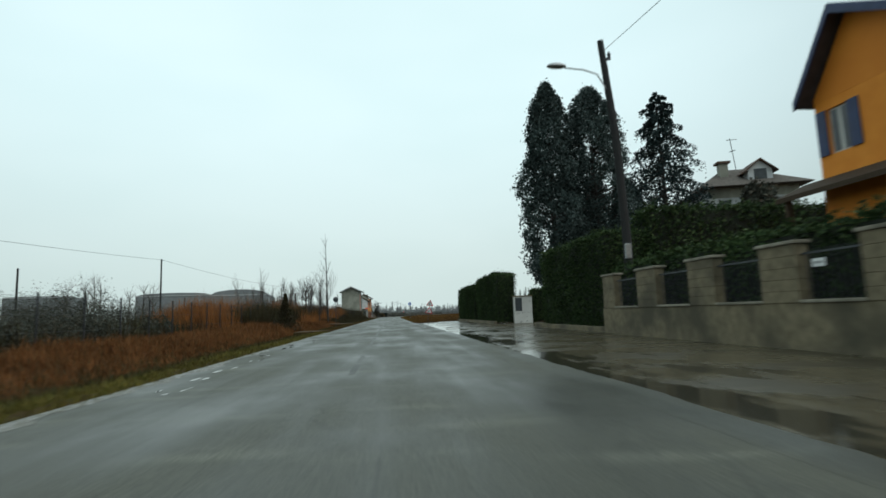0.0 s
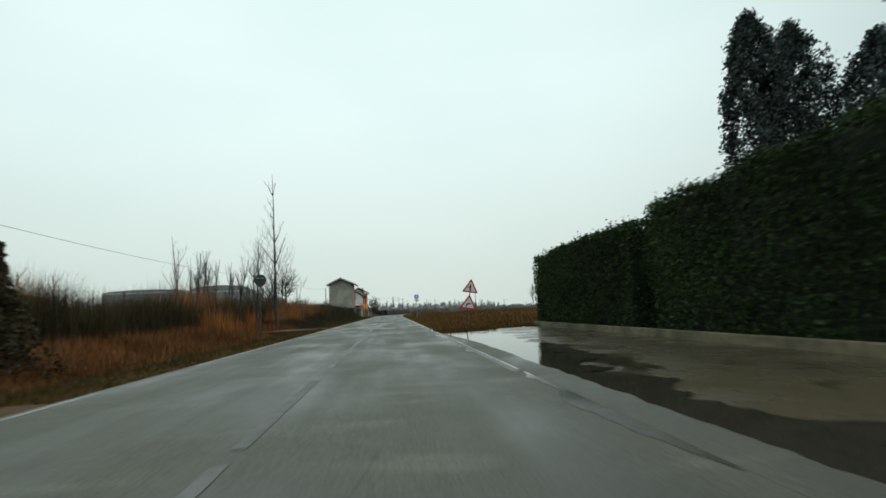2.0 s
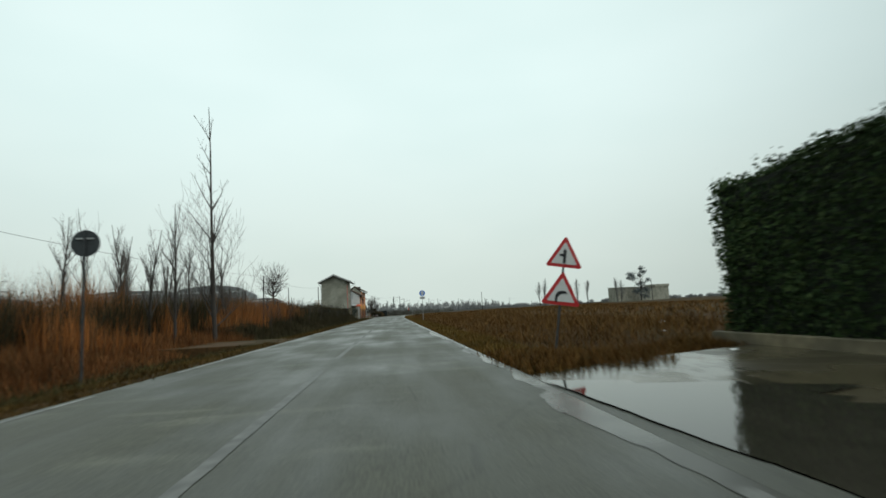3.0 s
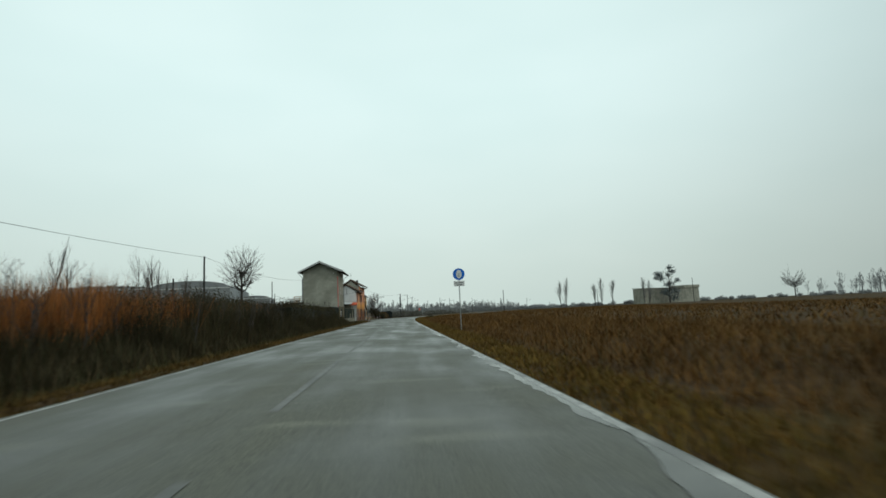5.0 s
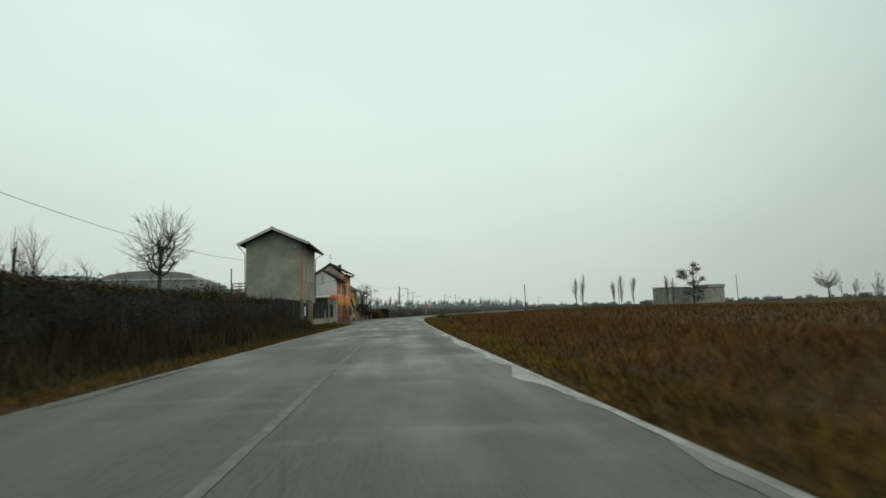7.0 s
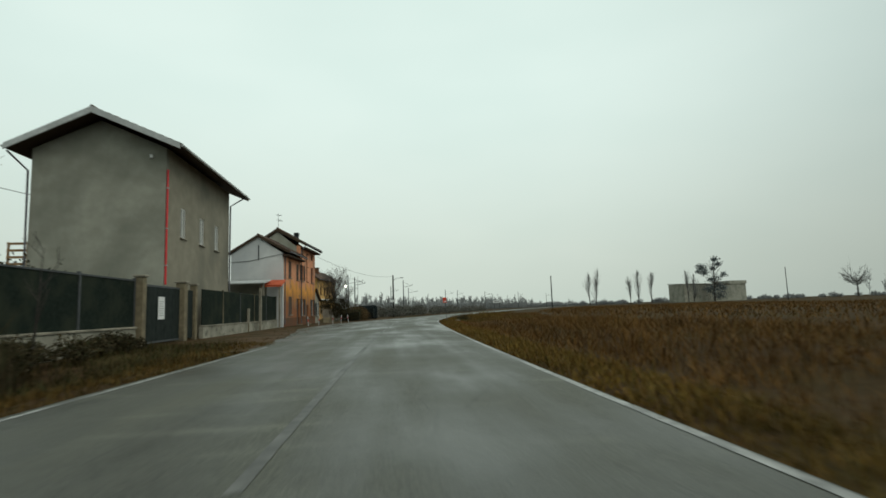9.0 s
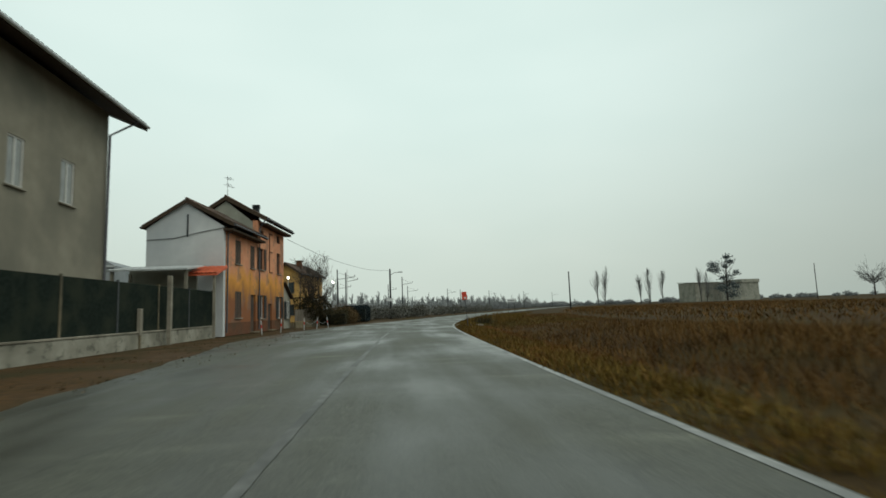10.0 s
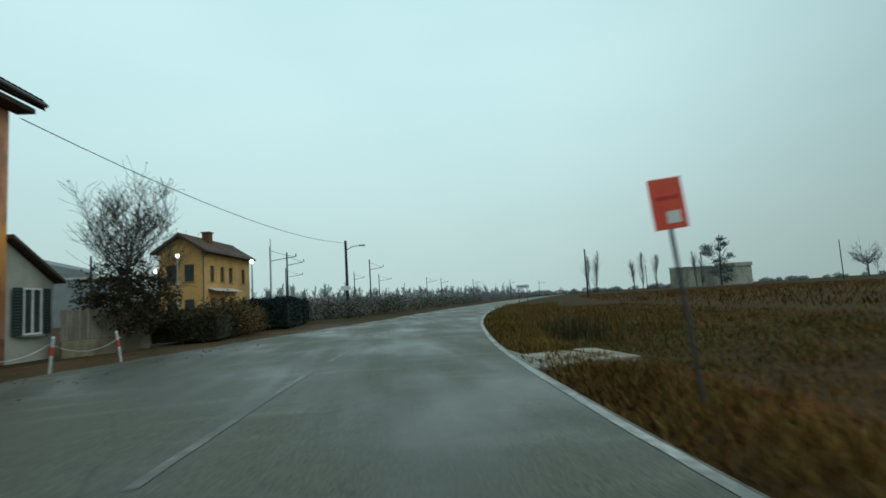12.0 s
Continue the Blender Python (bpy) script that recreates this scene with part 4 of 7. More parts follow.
# ---- the grey unfinished house ----
def grey_house():
    t = thing("grey_house", pose(-10.35, 186.0, 0.0), "tall unfinished house with bare grey plaster and wide eaves", "house")
    L, D = 10.0, 6.15
    wins = [(1.65, 2.35, 5.24, 6.80), (4.45, 5.20, 5.22, 6.76), (7.05, 7.85, 5.20, 6.74)]
    part("wall", wall_bm(L, 0, 9.45, wins, 0.3), PLASTER_WARM, t, "tan plastered road side")
    g = bmesh.new()
    plate(g, [(-0.002, 0), (-0.002, 9.42), (-D / 2, 10.82), (-D, 9.42), (-D, 0)], -0.30, -0.002)
    part("wall", g, PLASTER_GREY, t, "bare grey gable end")
    g = bmesh.new()
    plate(g, [(-0.3, 0), (-0.3, 9.42), (-D / 2, 10.75), (-D, 9.42), (-D, 0)], L - 0.3, L - 0.002)
    part("wall", g, PLASTER_GREY, t)
    part("wall", boxed(-D, -D + 0.3, 0, L - 0.31, 0, 9.4), PLASTER_GREY, t)
    for w in wins:
        window(t, *w, FRAME_WHITE, GLASS_PALE, depth=0.06)
    gable_roof(t, 0.98, -D - 0.70, 9.35, -D / 2, 11.15, -1.2, L + 1.15, fascia=FASCIA)
    part("red_pipe", tubed([(0.06, -0.22, 2.7), (0.06, -0.22, 8.35)], 0.05), PIPE_RED, t, "red plastic pipe up the corner")
    for z in (3.6, 5.4, 7.4):
        part("pipe_clip", boxed(0.0, 0.12, -0.29, -0.15, z, z + 0.05), STEEL, t)
    part("downpipe", tubed([(1.0, L + 0.3, 9.2), (0.12, L - 0.1, 8.5), (0.08, L - 0.1, 0.1)], 0.05), PIPE_GREY, t)
    part("downpipe", tubed([(-D - 0.75, -0.9, 9.15), (-D - 0.08, -0.42, 8.3), (-D + 0.02, -0.42, 0.1)], 0.05), PIPE_GREY, t)
    bal = new("balcony")
    bal.parent = t
    bal.location = (-D, 1.2, 3.4)
    part("floor_slab", boxed(-1.9, -0.004, 0, 2.4, -0.15, 0, 0.01), CONCRETE, bal)
    for x, y in ((-1.85, 0.05), (-0.95, 0.05), (-0.08, 0.05), (-1.85, 2.35)):
        part("post", boxed(x - 0.04, x + 0.04, y - 0.04, y + 0.04, 0, 1.7), REED_WOOD, bal)
    for i in range(5):
        part("rail", boxed(-1.9, -0.03, -0.012, 0.008, 0.2 + i * 0.34, 0.32 + i * 0.34), REED_WOOD, bal, "pale wooden rail")
    part("support", boxed(-1.8, -1.6, 0.1, 0.3, -3.4, -0.154), CONCRETE, bal)
    part("wall_lamp", boxed(-0.75, -0.6, -0.42, -0.302, 8.9, 9.08, 0.02), SIGN_WHITE, t, "small white box under the eaves")
    return t


grey_house()


# ---- the old orange house ----
def orange_house():
    t = thing("orange_house", pose(-8.55, 205.6, 0.0, 0, 0, -4.9), "old house with peeling orange front and white gable end", "house")
    D, S, L = 4.4, 5.65, 11.9
    up = [(1.50, 2.42, 4.30, 5.76), (4.15, 4.98, 4.24, 5.72), (5.98, 6.92, 4.28, 5.78), (10.02, 10.98, 4.24, 5.85)]
    small = [(5.98, 6.85, 6.60, 7.05), (10.02, 10.95, 6.62, 7.20)]
    low = [(1.50, 2.55, 1.02, 2.62), (4.25, 5.25, 0.05, 2.50), (6.05, 6.95, 0.90, 2.50), (7.90, 8.80, 0.05, 1.95), (10.25, 11.15, 0.84, 2.50)]
    holes = [h for h in up + small + low if h[2] > 0.8] + [(h[0], h[1], 0.75, h[3]) for h in low if h[2] < 0.5]
    part("wall", wall_bm(S - 0.002, 0.75, 6.28, [h for h in holes if h[0] < S], 0.35), PLASTER_ORANGE, t, "patchy orange render")
    taller = part("wall", wall_bm(L - S, 0.75, 7.65, [(h[0] - S, h[1] - S, h[2], h[3]) for h in holes if h[0] > S], 0.35), PLASTER_ORANGE, t, "patchy orange render")
    taller.location.y = S
    part("wall_base", wall_bm(L, 0, 0.746, [(h[0], h[1], 0, 0.746) for h in low if h[2] < 0.5], 0.34), BRICK_BASE, t, "damp reddish bare base")
    g = bmesh.new()
    plate(g, [(-0.002, 0), (-0.002, 6.3), (-D / 2, 7.78), (-D, 6.3), (-D, 0)], -0.30, -0.004)
    part("wall", g, PLASTER_WHITE, t, "weathered white gable end")
    g = bmesh.new()
    plate(g, [(-0.36, 6.0), (-0.36, 7.55), (-D / 2, 9.08), (-D, 7.55), (-D, 6.0)], S, S + 0.3)
    part("wall", g, PLASTER_GREY, t, "grey upper gable of the taller half")
    g = bmesh.new()
    plate(g, [(-0.36, 0), (-0.36, 7.55), (-D / 2, 9.05), (-D, 7.55), (-D, 0)], L - 0.3, L - 0.003)
    part("wall", g, PLASTER_ORANGE, t)
    part("wall", boxed(-D, -D + 0.3, 0, L - 0.31, 0, 6.3), PLASTER_WHITE, t)
    for h in up:
        window(t, *h, SHUTTER, GLASS, SHUTTER if h[0] < 6 else None, closed=h[0] < 5.5, depth=0.14)
    for h in small:
        window(t, *h, SHUTTER, GLASS, None, sill=None)
    for h in low:
        if h[2] > 0.5:
            window(t, *h, FRAME_WHITE if h[0] > 3 else SHUTTER, GLASS, SHUTTER_DARK if h[0] > 3 else SHUTTER, closed=h[0] < 3, depth=0.14)
        else:
            d = part("door", boxed(-0.2, -0.13, h[0] + 0.02, h[1] - 0.02, 0.05, h[3] - 0.02, 0.01), SHUTTER, t, "old brown wooden door")
            for i in range(2):
                for k in range(2):
                    y = h[0] + 0.1 + k * 0.42
                    z = 0.25 + i * 0.95
                    part("door_panel", boxed(-0.128, -0.11, y, y + 0.34, z, z + 0.8, 0.01), SHUTTER, d)
            part("door_step", boxed(-0.1, 0.3, h[0] - 0.1, h[1] + 0.1, 0.0, 0.09, 0.01), CONCRETE, t)
    # a walled-up window with only its frame left standing proud
    b = bmesh.new()
    for a in ((8.12, 8.85, 7.02, 7.10), (8.12, 8.85, 4.20, 4.27), (8.12, 8.18, 4.27, 7.02), (8.12, 8.85, 5.70, 5.76)):
        box(b, 0.003, 0.05, *a)
    part("blind_window", b, BRICK_BASE, t, "outline of a walled-up window")
    # the iron tie on the white gable and a cable across it
    part("wall_tie", boxed(-2.09, -2.02, -0.36, -0.304, 5.75, 7.05), STEEL_DARK, t, "dark iron wall tie")
    part("cable", tubed([(-D, -0.33, 5.62), (-2.8, -0.33, 5.68), (-1.0, -0.33, 6.05), (0, -0.33, 6.2)], 0.018, 6), STEEL_DARK, t)
    # the roofs, first the lower half, then the taller one
    gable_roof(t, 0.62, -D - 0.22, 6.42, -D / 2 + 0.1, 7.92, -0.42, S - 0.02, thick=0.10)
    part("soffit", boxed(0.004, 0.55, -0.4, S - 0.05, 6.02, 6.16, 0.02), WOOD_DARK, t, "dark boarded eaves")
    gable_roof(t, 0.62, -D - 0.3, 7.80, -D / 2, 9.38, S - 0.1, L + 0.55)
    part("soffit", boxed(0.004, 0.55, S + 0.3, L + 0.3, 7.36, 7.52, 0.02), WOOD_DARK, t, "dark boarded eaves")
    ch = new("chimney")
    ch.parent = t
    ch.location = (-1.2, 8.9, 8.55)
    ch.scale = (0.66, 0.66, 0.75)
    part("stack", boxed(-0.3, 0.3, -0.3, 0.3, -0.4, 0.75, 0.015), SIGN_BACK, ch)
    for i in range(3):
        part("chimney_cap", boxed(-0.38, 0.38, -0.38, 0.38, 0.78 + i * 0.14, 0.84 + i * 0.14, 0.01), SIGN_BACK, ch)
    part("cap_core", boxed(-0.2, 0.2, -0.2, 0.2, 0.75, 1.1), SIGN_BACK, ch)
    an = new("aerial")
    an.parent = t
    an.location = (-D / 2, 5.9, 9.3)
    part("mast", tubed([(0, 0, 0), (0, 0, 1.6)], 0.018, 6), STEEL_DARK, an)
    for z, y0, y1 in ((1.5, -0.1, 0.7), (1.0, -0.2, 1.0)):
        b = tubed([(0, y0, z), (0, y1, z)], 0.012, 5)
        for i in range(5):
            yy = y0 + (y1 - y0) * (i + 0.5) / 5
            tube(b, [(-0.25, yy, z), (0.25, yy, z)], 0.007, 4)
        part("antenna", b, STEEL_DARK, an)
    part("downpipe", tubed([(0.55, S - 0.2, 7.6), (0.1, S + 0.1, 7.1), (0.07, S + 0.1, 0.2)], 0.045), PIPE_GREY, t)
    part("downpipe", tubed([(0.6, 0.05, 6.3), (0.1, 0.1, 5.9), (0.07, 0.1, 0.2)], 0.045), PIPE_GREY, t)
    # the lean-to at the far end
    an2 = bmesh.new()
    a0, a1 = L + 0.003, 14.0
    v = [(a0, 0), (a0, 3.55), (a1, 2.40), (a1, 0)]
    lo = [an2.verts.new((-0.05, y, z)) for y, z in v]
    hi = [an2.verts.new((-3.4, y, z)) for y, z in v]
    an2.faces.new(lo), an2.faces.new(hi[::-1])
    for i in range(4):
        j = (i + 1) % 4
        an2.faces.new((lo[i], hi[i], hi[j], lo[j]))
    bmesh.ops.recalc_face_normals(an2, faces=an2.faces[:])
    part("annex", an2, PLASTER_ANNEX, t, "pale low lean-to at the end wall")
    part("annex_roof", slab([(0.2, a0, 3.72), (0.2, a1 + 0.25, 2.48), (-3.8, a1 + 0.25, 2.48), (-3.8, a0, 3.72)], 0.1), ROOF_TILE, t)
    w = window(t, 12.55, 13.35, 0.8, 2.2, FRAME_WHITE, GLASS, SHUTTER_DARK, depth=-0.02)
    return t


orange_house()


# ---- boundary wall, fence and gate of the two houses ----
def roadside_fence():
    fx = -9.72
    t = thing("garden_fence", pose(fx, 171.0, 0.0), "low concrete wall with dark screened fence above it", "fence")
    part("plinth", boxed(-0.12, 0.12, -1.0, 10.4, -0.3, 0.72, 0.02), PLINTH, t)
    part("coping", boxed(-0.16, 0.17, -1.0, 10.4, 0.724, 0.80, 0.015), CONCRETE_CAP, t)
    for a, b in ((-1.0, 2.8), (2.8, 6.6), (6.6, 10.4)):
        part("screen", boxed(-0.03, 0.02, a + 0.05, b - 0.05, 0.80, 2.66), NET_GREEN, t, "dark green screening net")
        part("post", boxed(-0.05, 0.05, b - 0.05, b + 0.05, 0.80, 2.72), STEEL_DARK, t)
        part("rail", boxed(0.022, 0.05, a + 0.05, b - 0.05, 2.60, 2.65), STEEL_DARK, t)
    t2 = thing("garden_fence", pose(-9.42, 188.2, 0.0, 0, 0, -1.2), "low concrete wall with dark screened fence above it", "fence")
    part("plinth", boxed(-0.12, 0.12, 0.0, 16.8, -0.2, 0.58, 0.02), PLINTH, t2)
    part("coping", boxed(-0.15, 0.15, 0.0, 16.8, 0.584, 0.65, 0.015), CONCRETE_CAP, t2)
    for i in range(5):
        a, b = i * 3.36, (i + 1) * 3.36
        part("screen", boxed(-0.03, 0.02, a + 0.05, b - 0.05, 0.65, 2.55), NET_GREEN, t2, "dark green screening net")
        part("post", boxed(-0.04, 0.04, b - 0.04, b + 0.04, 0.65, 2.62), STEEL_DARK if i % 2 else CONCRETE, t2)
    # gate pillars and the sheet-metal gate between them
    for y, h, w in ((181.7, 2.78, 0.34), (186.0, 2.75, 0.42), (187.6, 2.72, 0.30)):
        p = thing("gate_pillar", pose(-9.6, y, 0.0), "square concrete gate pillar with stained sides", "pillar", "gate pillars of the grey house")
        part("shaft", boxed(-w / 2, w / 2, -w / 2, w / 2, -0.2, h, 0.03), CONCRETE, p)
        part("cap", boxed(-w / 2 - 0.05, w / 2 + 0.05, -w / 2 - 0.05, w / 2 + 0.05, h + 0.004, h + 0.09, 0.02), CONCRETE_CAP, p)
    gt = thing("sheet_gate", pose(-9.62, 181.95, 0.0), "closed dark sheet-metal sliding gate", "gate")
    part("gate_frame", boxed(-0.03, 0.03, 0, 3.78, 0.06, 0.14), STEEL_DARK, gt)
    part("gate_frame", boxed(-0.03, 0.03, 0, 3.78, 2.44, 2.52), STEEL_DARK, gt)
    for i in range(9):
        part("panel", boxed(-0.02, 0.02 + 0.008 * (i % 2), i * 0.42 + 0.004, (i + 1) * 0.42 - 0.004, 0.14, 2.44), GATE_GREEN, gt)
    g2 = thing("sheet_gate", pose(-9.6, 186.22, 0.0), "narrow dark sheet-metal pedestrian gate", "gate")
    part("panel", boxed(-0.02, 0.02, 0, 1.2, 0.08, 2.45, 0.01), GATE_GREEN, g2)
    part("handle", tubed([(0.02, 0.15, 1.05), (0.08, 0.15, 1.05), (0.08, 0.28, 1.05)], 0.012, 6), STEEL, g2)
    n = thing("notice_board", pose(-9.575, 183.65, 1.05), "white paper notice fixed to the dark gate", "notice")
    part("board", boxed(-0.012, 0.012, -0.32, 0.32, 0, 0.98, 0.004), SIGN_WHITE, n)
    for i in range(7):
        part("writing", boxed(0.0125, 0.0145, -0.24, 0.22 - 0.07 * (i % 3), 0.16 + i * 0.1, 0.185 + i * 0.1), STEEL, n)


roadside_fence()


def slim_grey_post(x, y):
    # slim grey post of a short foot and a thicker shaft; holds no meter
    b = thing("slim_post", pose(x, y, 0.0), "slim grey post standing beside the fence", "meter box")
    part("post", boxed(-0.05, 0.05, -0.05, 0.05, -0.1, 0.5), CONCRETE, b)
    part("body", boxed(-0.07, 0.08, -0.10, 0.10, 0.5, 1.55, 0.02), CONCRETE_CAP, b)


slim_grey_post(-9.12, 196.4)
rd = thing("lean_to_shed", pose(-10.6, 199.2, 0.0), "low shed with white sheet roof and red tiled end", "shed")
roof = part("roof", slab([(-2.6, 2.7, 3.62), (1.3, 2.7, 3.62), (1.3, 5.0, 3.95), (-2.6, 5.0, 3.95)], 0.07), FASCIA, rd, "white corrugated sheet roof")
ribs = bmesh.new()
for i in range(20):
    x = -2.5 + i * 0.195
    tube(ribs, [(x, 2.66, 3.625), (x, 5.0, 3.96)], 0.022, 5)
part("corrugation", ribs, FASCIA, roof)
red = part("roof", slab([(0.75, 4.0, 3.42), (2.3, 4.0, 3.42), (2.3, 5.95, 3.95), (0.75, 5.95, 3.95)], 0.10), ROOF_RED, rd, "bright red tiled roof")
tiles = tile_rows(4.0, 3.42, 5.95, 3.95, -2.3, -0.75, 0.2, 5)
bmesh.ops.rotate(tiles, verts=tiles.verts[:], cent=(0, 0, 0), matrix=Matrix.Rotation(radians(90), 3, "Z"))
part("tile_courses", tiles, ROOF_RED, red)
for x, y in ((1.15, 2.9), (-2.4, 2.9), (-2.4, 4.8)):
    part("post", boxed(x - 0.07, x + 0.07, y - 0.07, y + 0.07, 0, 3.55), CONCRETE_CAP, rd)
part("post", boxed(2.08, 2.2, 4.1, 4.22, 0, 3.3), CONCRETE_CAP, rd)
part("wall", boxed(-2.6, 0.9, 5.1, 5.3, 0, 3.85), PLASTER_GREY, rd)


wp = thing("concrete_post", pose(-8.85, 198.6, 0), "tall pale concrete post before the fence", "post")
part("shaft", boxed(-0.09, 0.09, -0.09, 0.09, -0.2, 3.0, 0.02), CONCRETE_CAP, wp)
# striped posts and a chain before the orange house
def striped_post(x, y, lean=0.0):
    p = thing("striped_post", pose(x, y, 0.0, 0, lean, 0), "short white and red striped post on the shoulder", "post", "striped posts before the orange house")
    for i in range(4):
        part("band", tubed([(0, 0, -0.1 if i == 0 else i * 0.19), (0, 0, (i + 1) * 0.19)], 0.030, 10), SIGN_RED if i == 2 else FASCIA, p)
    part("knob", tubed([(0, 0, 0.76), (0, 0, 0.79), (0, 0, 0.81)], [0.030, 0.024, 0.01], 10), SIGN_WHITE, p)


POSTS = [(-6.5, 205.6), (-6.0, 208.4), (-5.1, 211.9), (-4.5, 213.9), (-3.9, 216.0)]
for i, (x, y) in enumerate(POSTS):
    striped_post(x, y, (-4, 3, 0, 5, -8)[i])
for (xa, ya), (xb, yb) in zip(POSTS[2:], POSTS[3:]):
    c = [(xa + (xb - xa) * k / 8, ya + (yb - ya) * k / 8, 0.64 - 0.26 * (1 - (k / 4 - 1) ** 2)) for k in range(9)]
    ch = part("chain", tubed(c, 0.007, 5), FASCIA)
    tagged(ch, "white chain sagging between striped posts", "chain", "chains between the posts")

# ---- plants: hedges, conifers, bare trees, grass ----
def hedge(name, x0, x1, y0, y1, h, seed, label, density=260, size=0.085, leaf=HEDGE_LEAF, ragged=0.25, base=0.12, group="clipped hedges"):
    rng = np.random.default_rng(seed)
    t = thing(name, pose((x0 + x1) / 2, (y0 + y1) / 2, 0), label, "hedge", group)
    a, b = (x1 - x0) / 2, (y1 - y0) / 2
    # added solid filler; near-black colour paints the shade between the leaves
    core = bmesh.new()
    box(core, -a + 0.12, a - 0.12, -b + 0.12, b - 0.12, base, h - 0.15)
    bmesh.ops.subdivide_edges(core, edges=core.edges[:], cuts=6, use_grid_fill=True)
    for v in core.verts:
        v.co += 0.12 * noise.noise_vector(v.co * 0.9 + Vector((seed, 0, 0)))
    part("core", core, HEDGE_INNER_SHADE, t)

    def face(area, f):
        n = int(area * density)
        return f(rng.uniform(-1, 1, n), rng.uniform(0, 1, n))

    hh = h - base
    P = [face(2 * b * hh, lambda s, k: np.stack([np.full_like(s, -a), s * b, base + k * hh], 1)),
         face(2 * b * hh * 0.4, lambda s, k: np.stack([np.full_like(s, a), s * b, base + k * hh], 1)),
         face(2 * a * hh, lambda s, k: np.stack([s * a, np.full_like(s, -b), base + k * hh], 1)),
         face(2 * a * hh, lambda s, k: np.stack([s * a, np.full_like(s, b), base + k * hh], 1)),
         face(4 * a * b, lambda s, k: np.stack([s * a, (2 * k - 1) * b, np.full_like(s, h)], 1))]
    p = np.concatenate(P)
    wob = np.array([noise.noise_vector(Vector((q[0] * 0.7 + seed, q[1] * 0.7, q[2] * 0.7))) for q in p])
    p = p + 0.22 * wob + rng.normal(scale=0.07, size=p.shape)
    n = int(4 * b * ragged * 160)
    sp = np.stack([rng.uniform(-a, a, n), rng.uniform(-b, b, n), h + np.abs(rng.normal(scale=0.16, size=n))], 1)
    k = np.array([noise.noise(Vector((q[1] * 1.1, seed, 0))) for q in sp])
    sp = sp[k > -0.05]
    p = np.concatenate([p, sp])
    p[:, 2] = np.maximum(p[:, 2], base * 0.6)
    stuff("leaves", leaf_mesh("leaves", p, size, leaf, rng, 1.7, 0.3), "small dark green leaves", "hedge", t)
    return t


def conifer(name, x, y, h, r, seed, label, leaf=CONIFER_LEAF, clumps=2600, tiers=False, low=1.2, group="tall conifers"):
    rng = np.random.default_rng(seed)
    t = thing(name, pose(x, y, 0), label, "tree", group)
    part("trunk", tubed([(0, 0, -0.2), (0.1, 0, h * 0.4), (0, 0.05, h * 0.95)], [0.32, 0.22, 0.03], 9), BARK, t)
    segs, pts = [], []
    f = rng.uniform(0, 1, clumps) ** 0.85
    prof = np.interp(f, [0, 0.08, 0.35, 0.7, 0.9, 1.0], [0.72, 0.95, 1.0, 0.84, 0.48, 0.06]) if not tiers else (1 - f) ** 0.8 * 0.95 + 0.05
    a = rng.uniform(0, 2 * np.pi, clumps)
    lobes = 1 + 0.16 * np.sin(3 * a + 7 * f + seed) + 0.12 * np.sin(5 * a - 13 * f)
    k = rng.uniform(0.45, 1.0, clumps) ** 0.5
    lobes = lobes * (1.03 + 0.40 * np.array([noise.noise(Vector((1.6 * math.cos(b), 1.6 * math.sin(b) + seed, g * h * 0.30))) for b, g in zip(a, f)]))
    rr = r * prof * lobes * k
    if tiers:
        f = np.round(f * 17) / 17 + rng.normal(scale=0.008, size=clumps)
        z = low + (h - low) * f - 0.32 * rr
    else:
        z = low + (h - low) * f
    c = np.stack([rr * np.cos(a), rr * np.sin(a), z], 1)
    if h > 5:
        c = c[np.array([noise.noise(Vector(q) * 0.75 + Vector((seed, 0, 0))) for q in c]) > -0.28]
        clumps, z, rr = len(c), c[:, 2], np.hypot(c[:, 0], c[:, 1])
    for i in range(0, clumps, 9):
        segs.append((np.array([0, 0, max(z[i] - 0.3 * rr[i], 0.1)]), c[i], 0.004 * h ** 0.8, 0.01))
    stuff("branchwork", branch_mesh("branchwork", segs, BARK, 4), "thin bare inner branches", "tree", t)
    per = 12 if h > 5 else 7
    big = 0.130 if h > 5 else 0.07
    sd = np.array([0.17, 0.17, 0.20]) if not tiers else np.array([0.30, 0.30, 0.12])
    sd = sd if h > 5 else sd * 0.35
    p = np.repeat(c, per, axis=0) + rng.normal(size=(clumps * per, 3)) * sd
    stuff("needles", leaf_mesh("needles", p, big, leaf, rng, 1.9, 0.8 if not tiers else -0.8), "dense grey-green needle sprays", "tree", t)
    return t


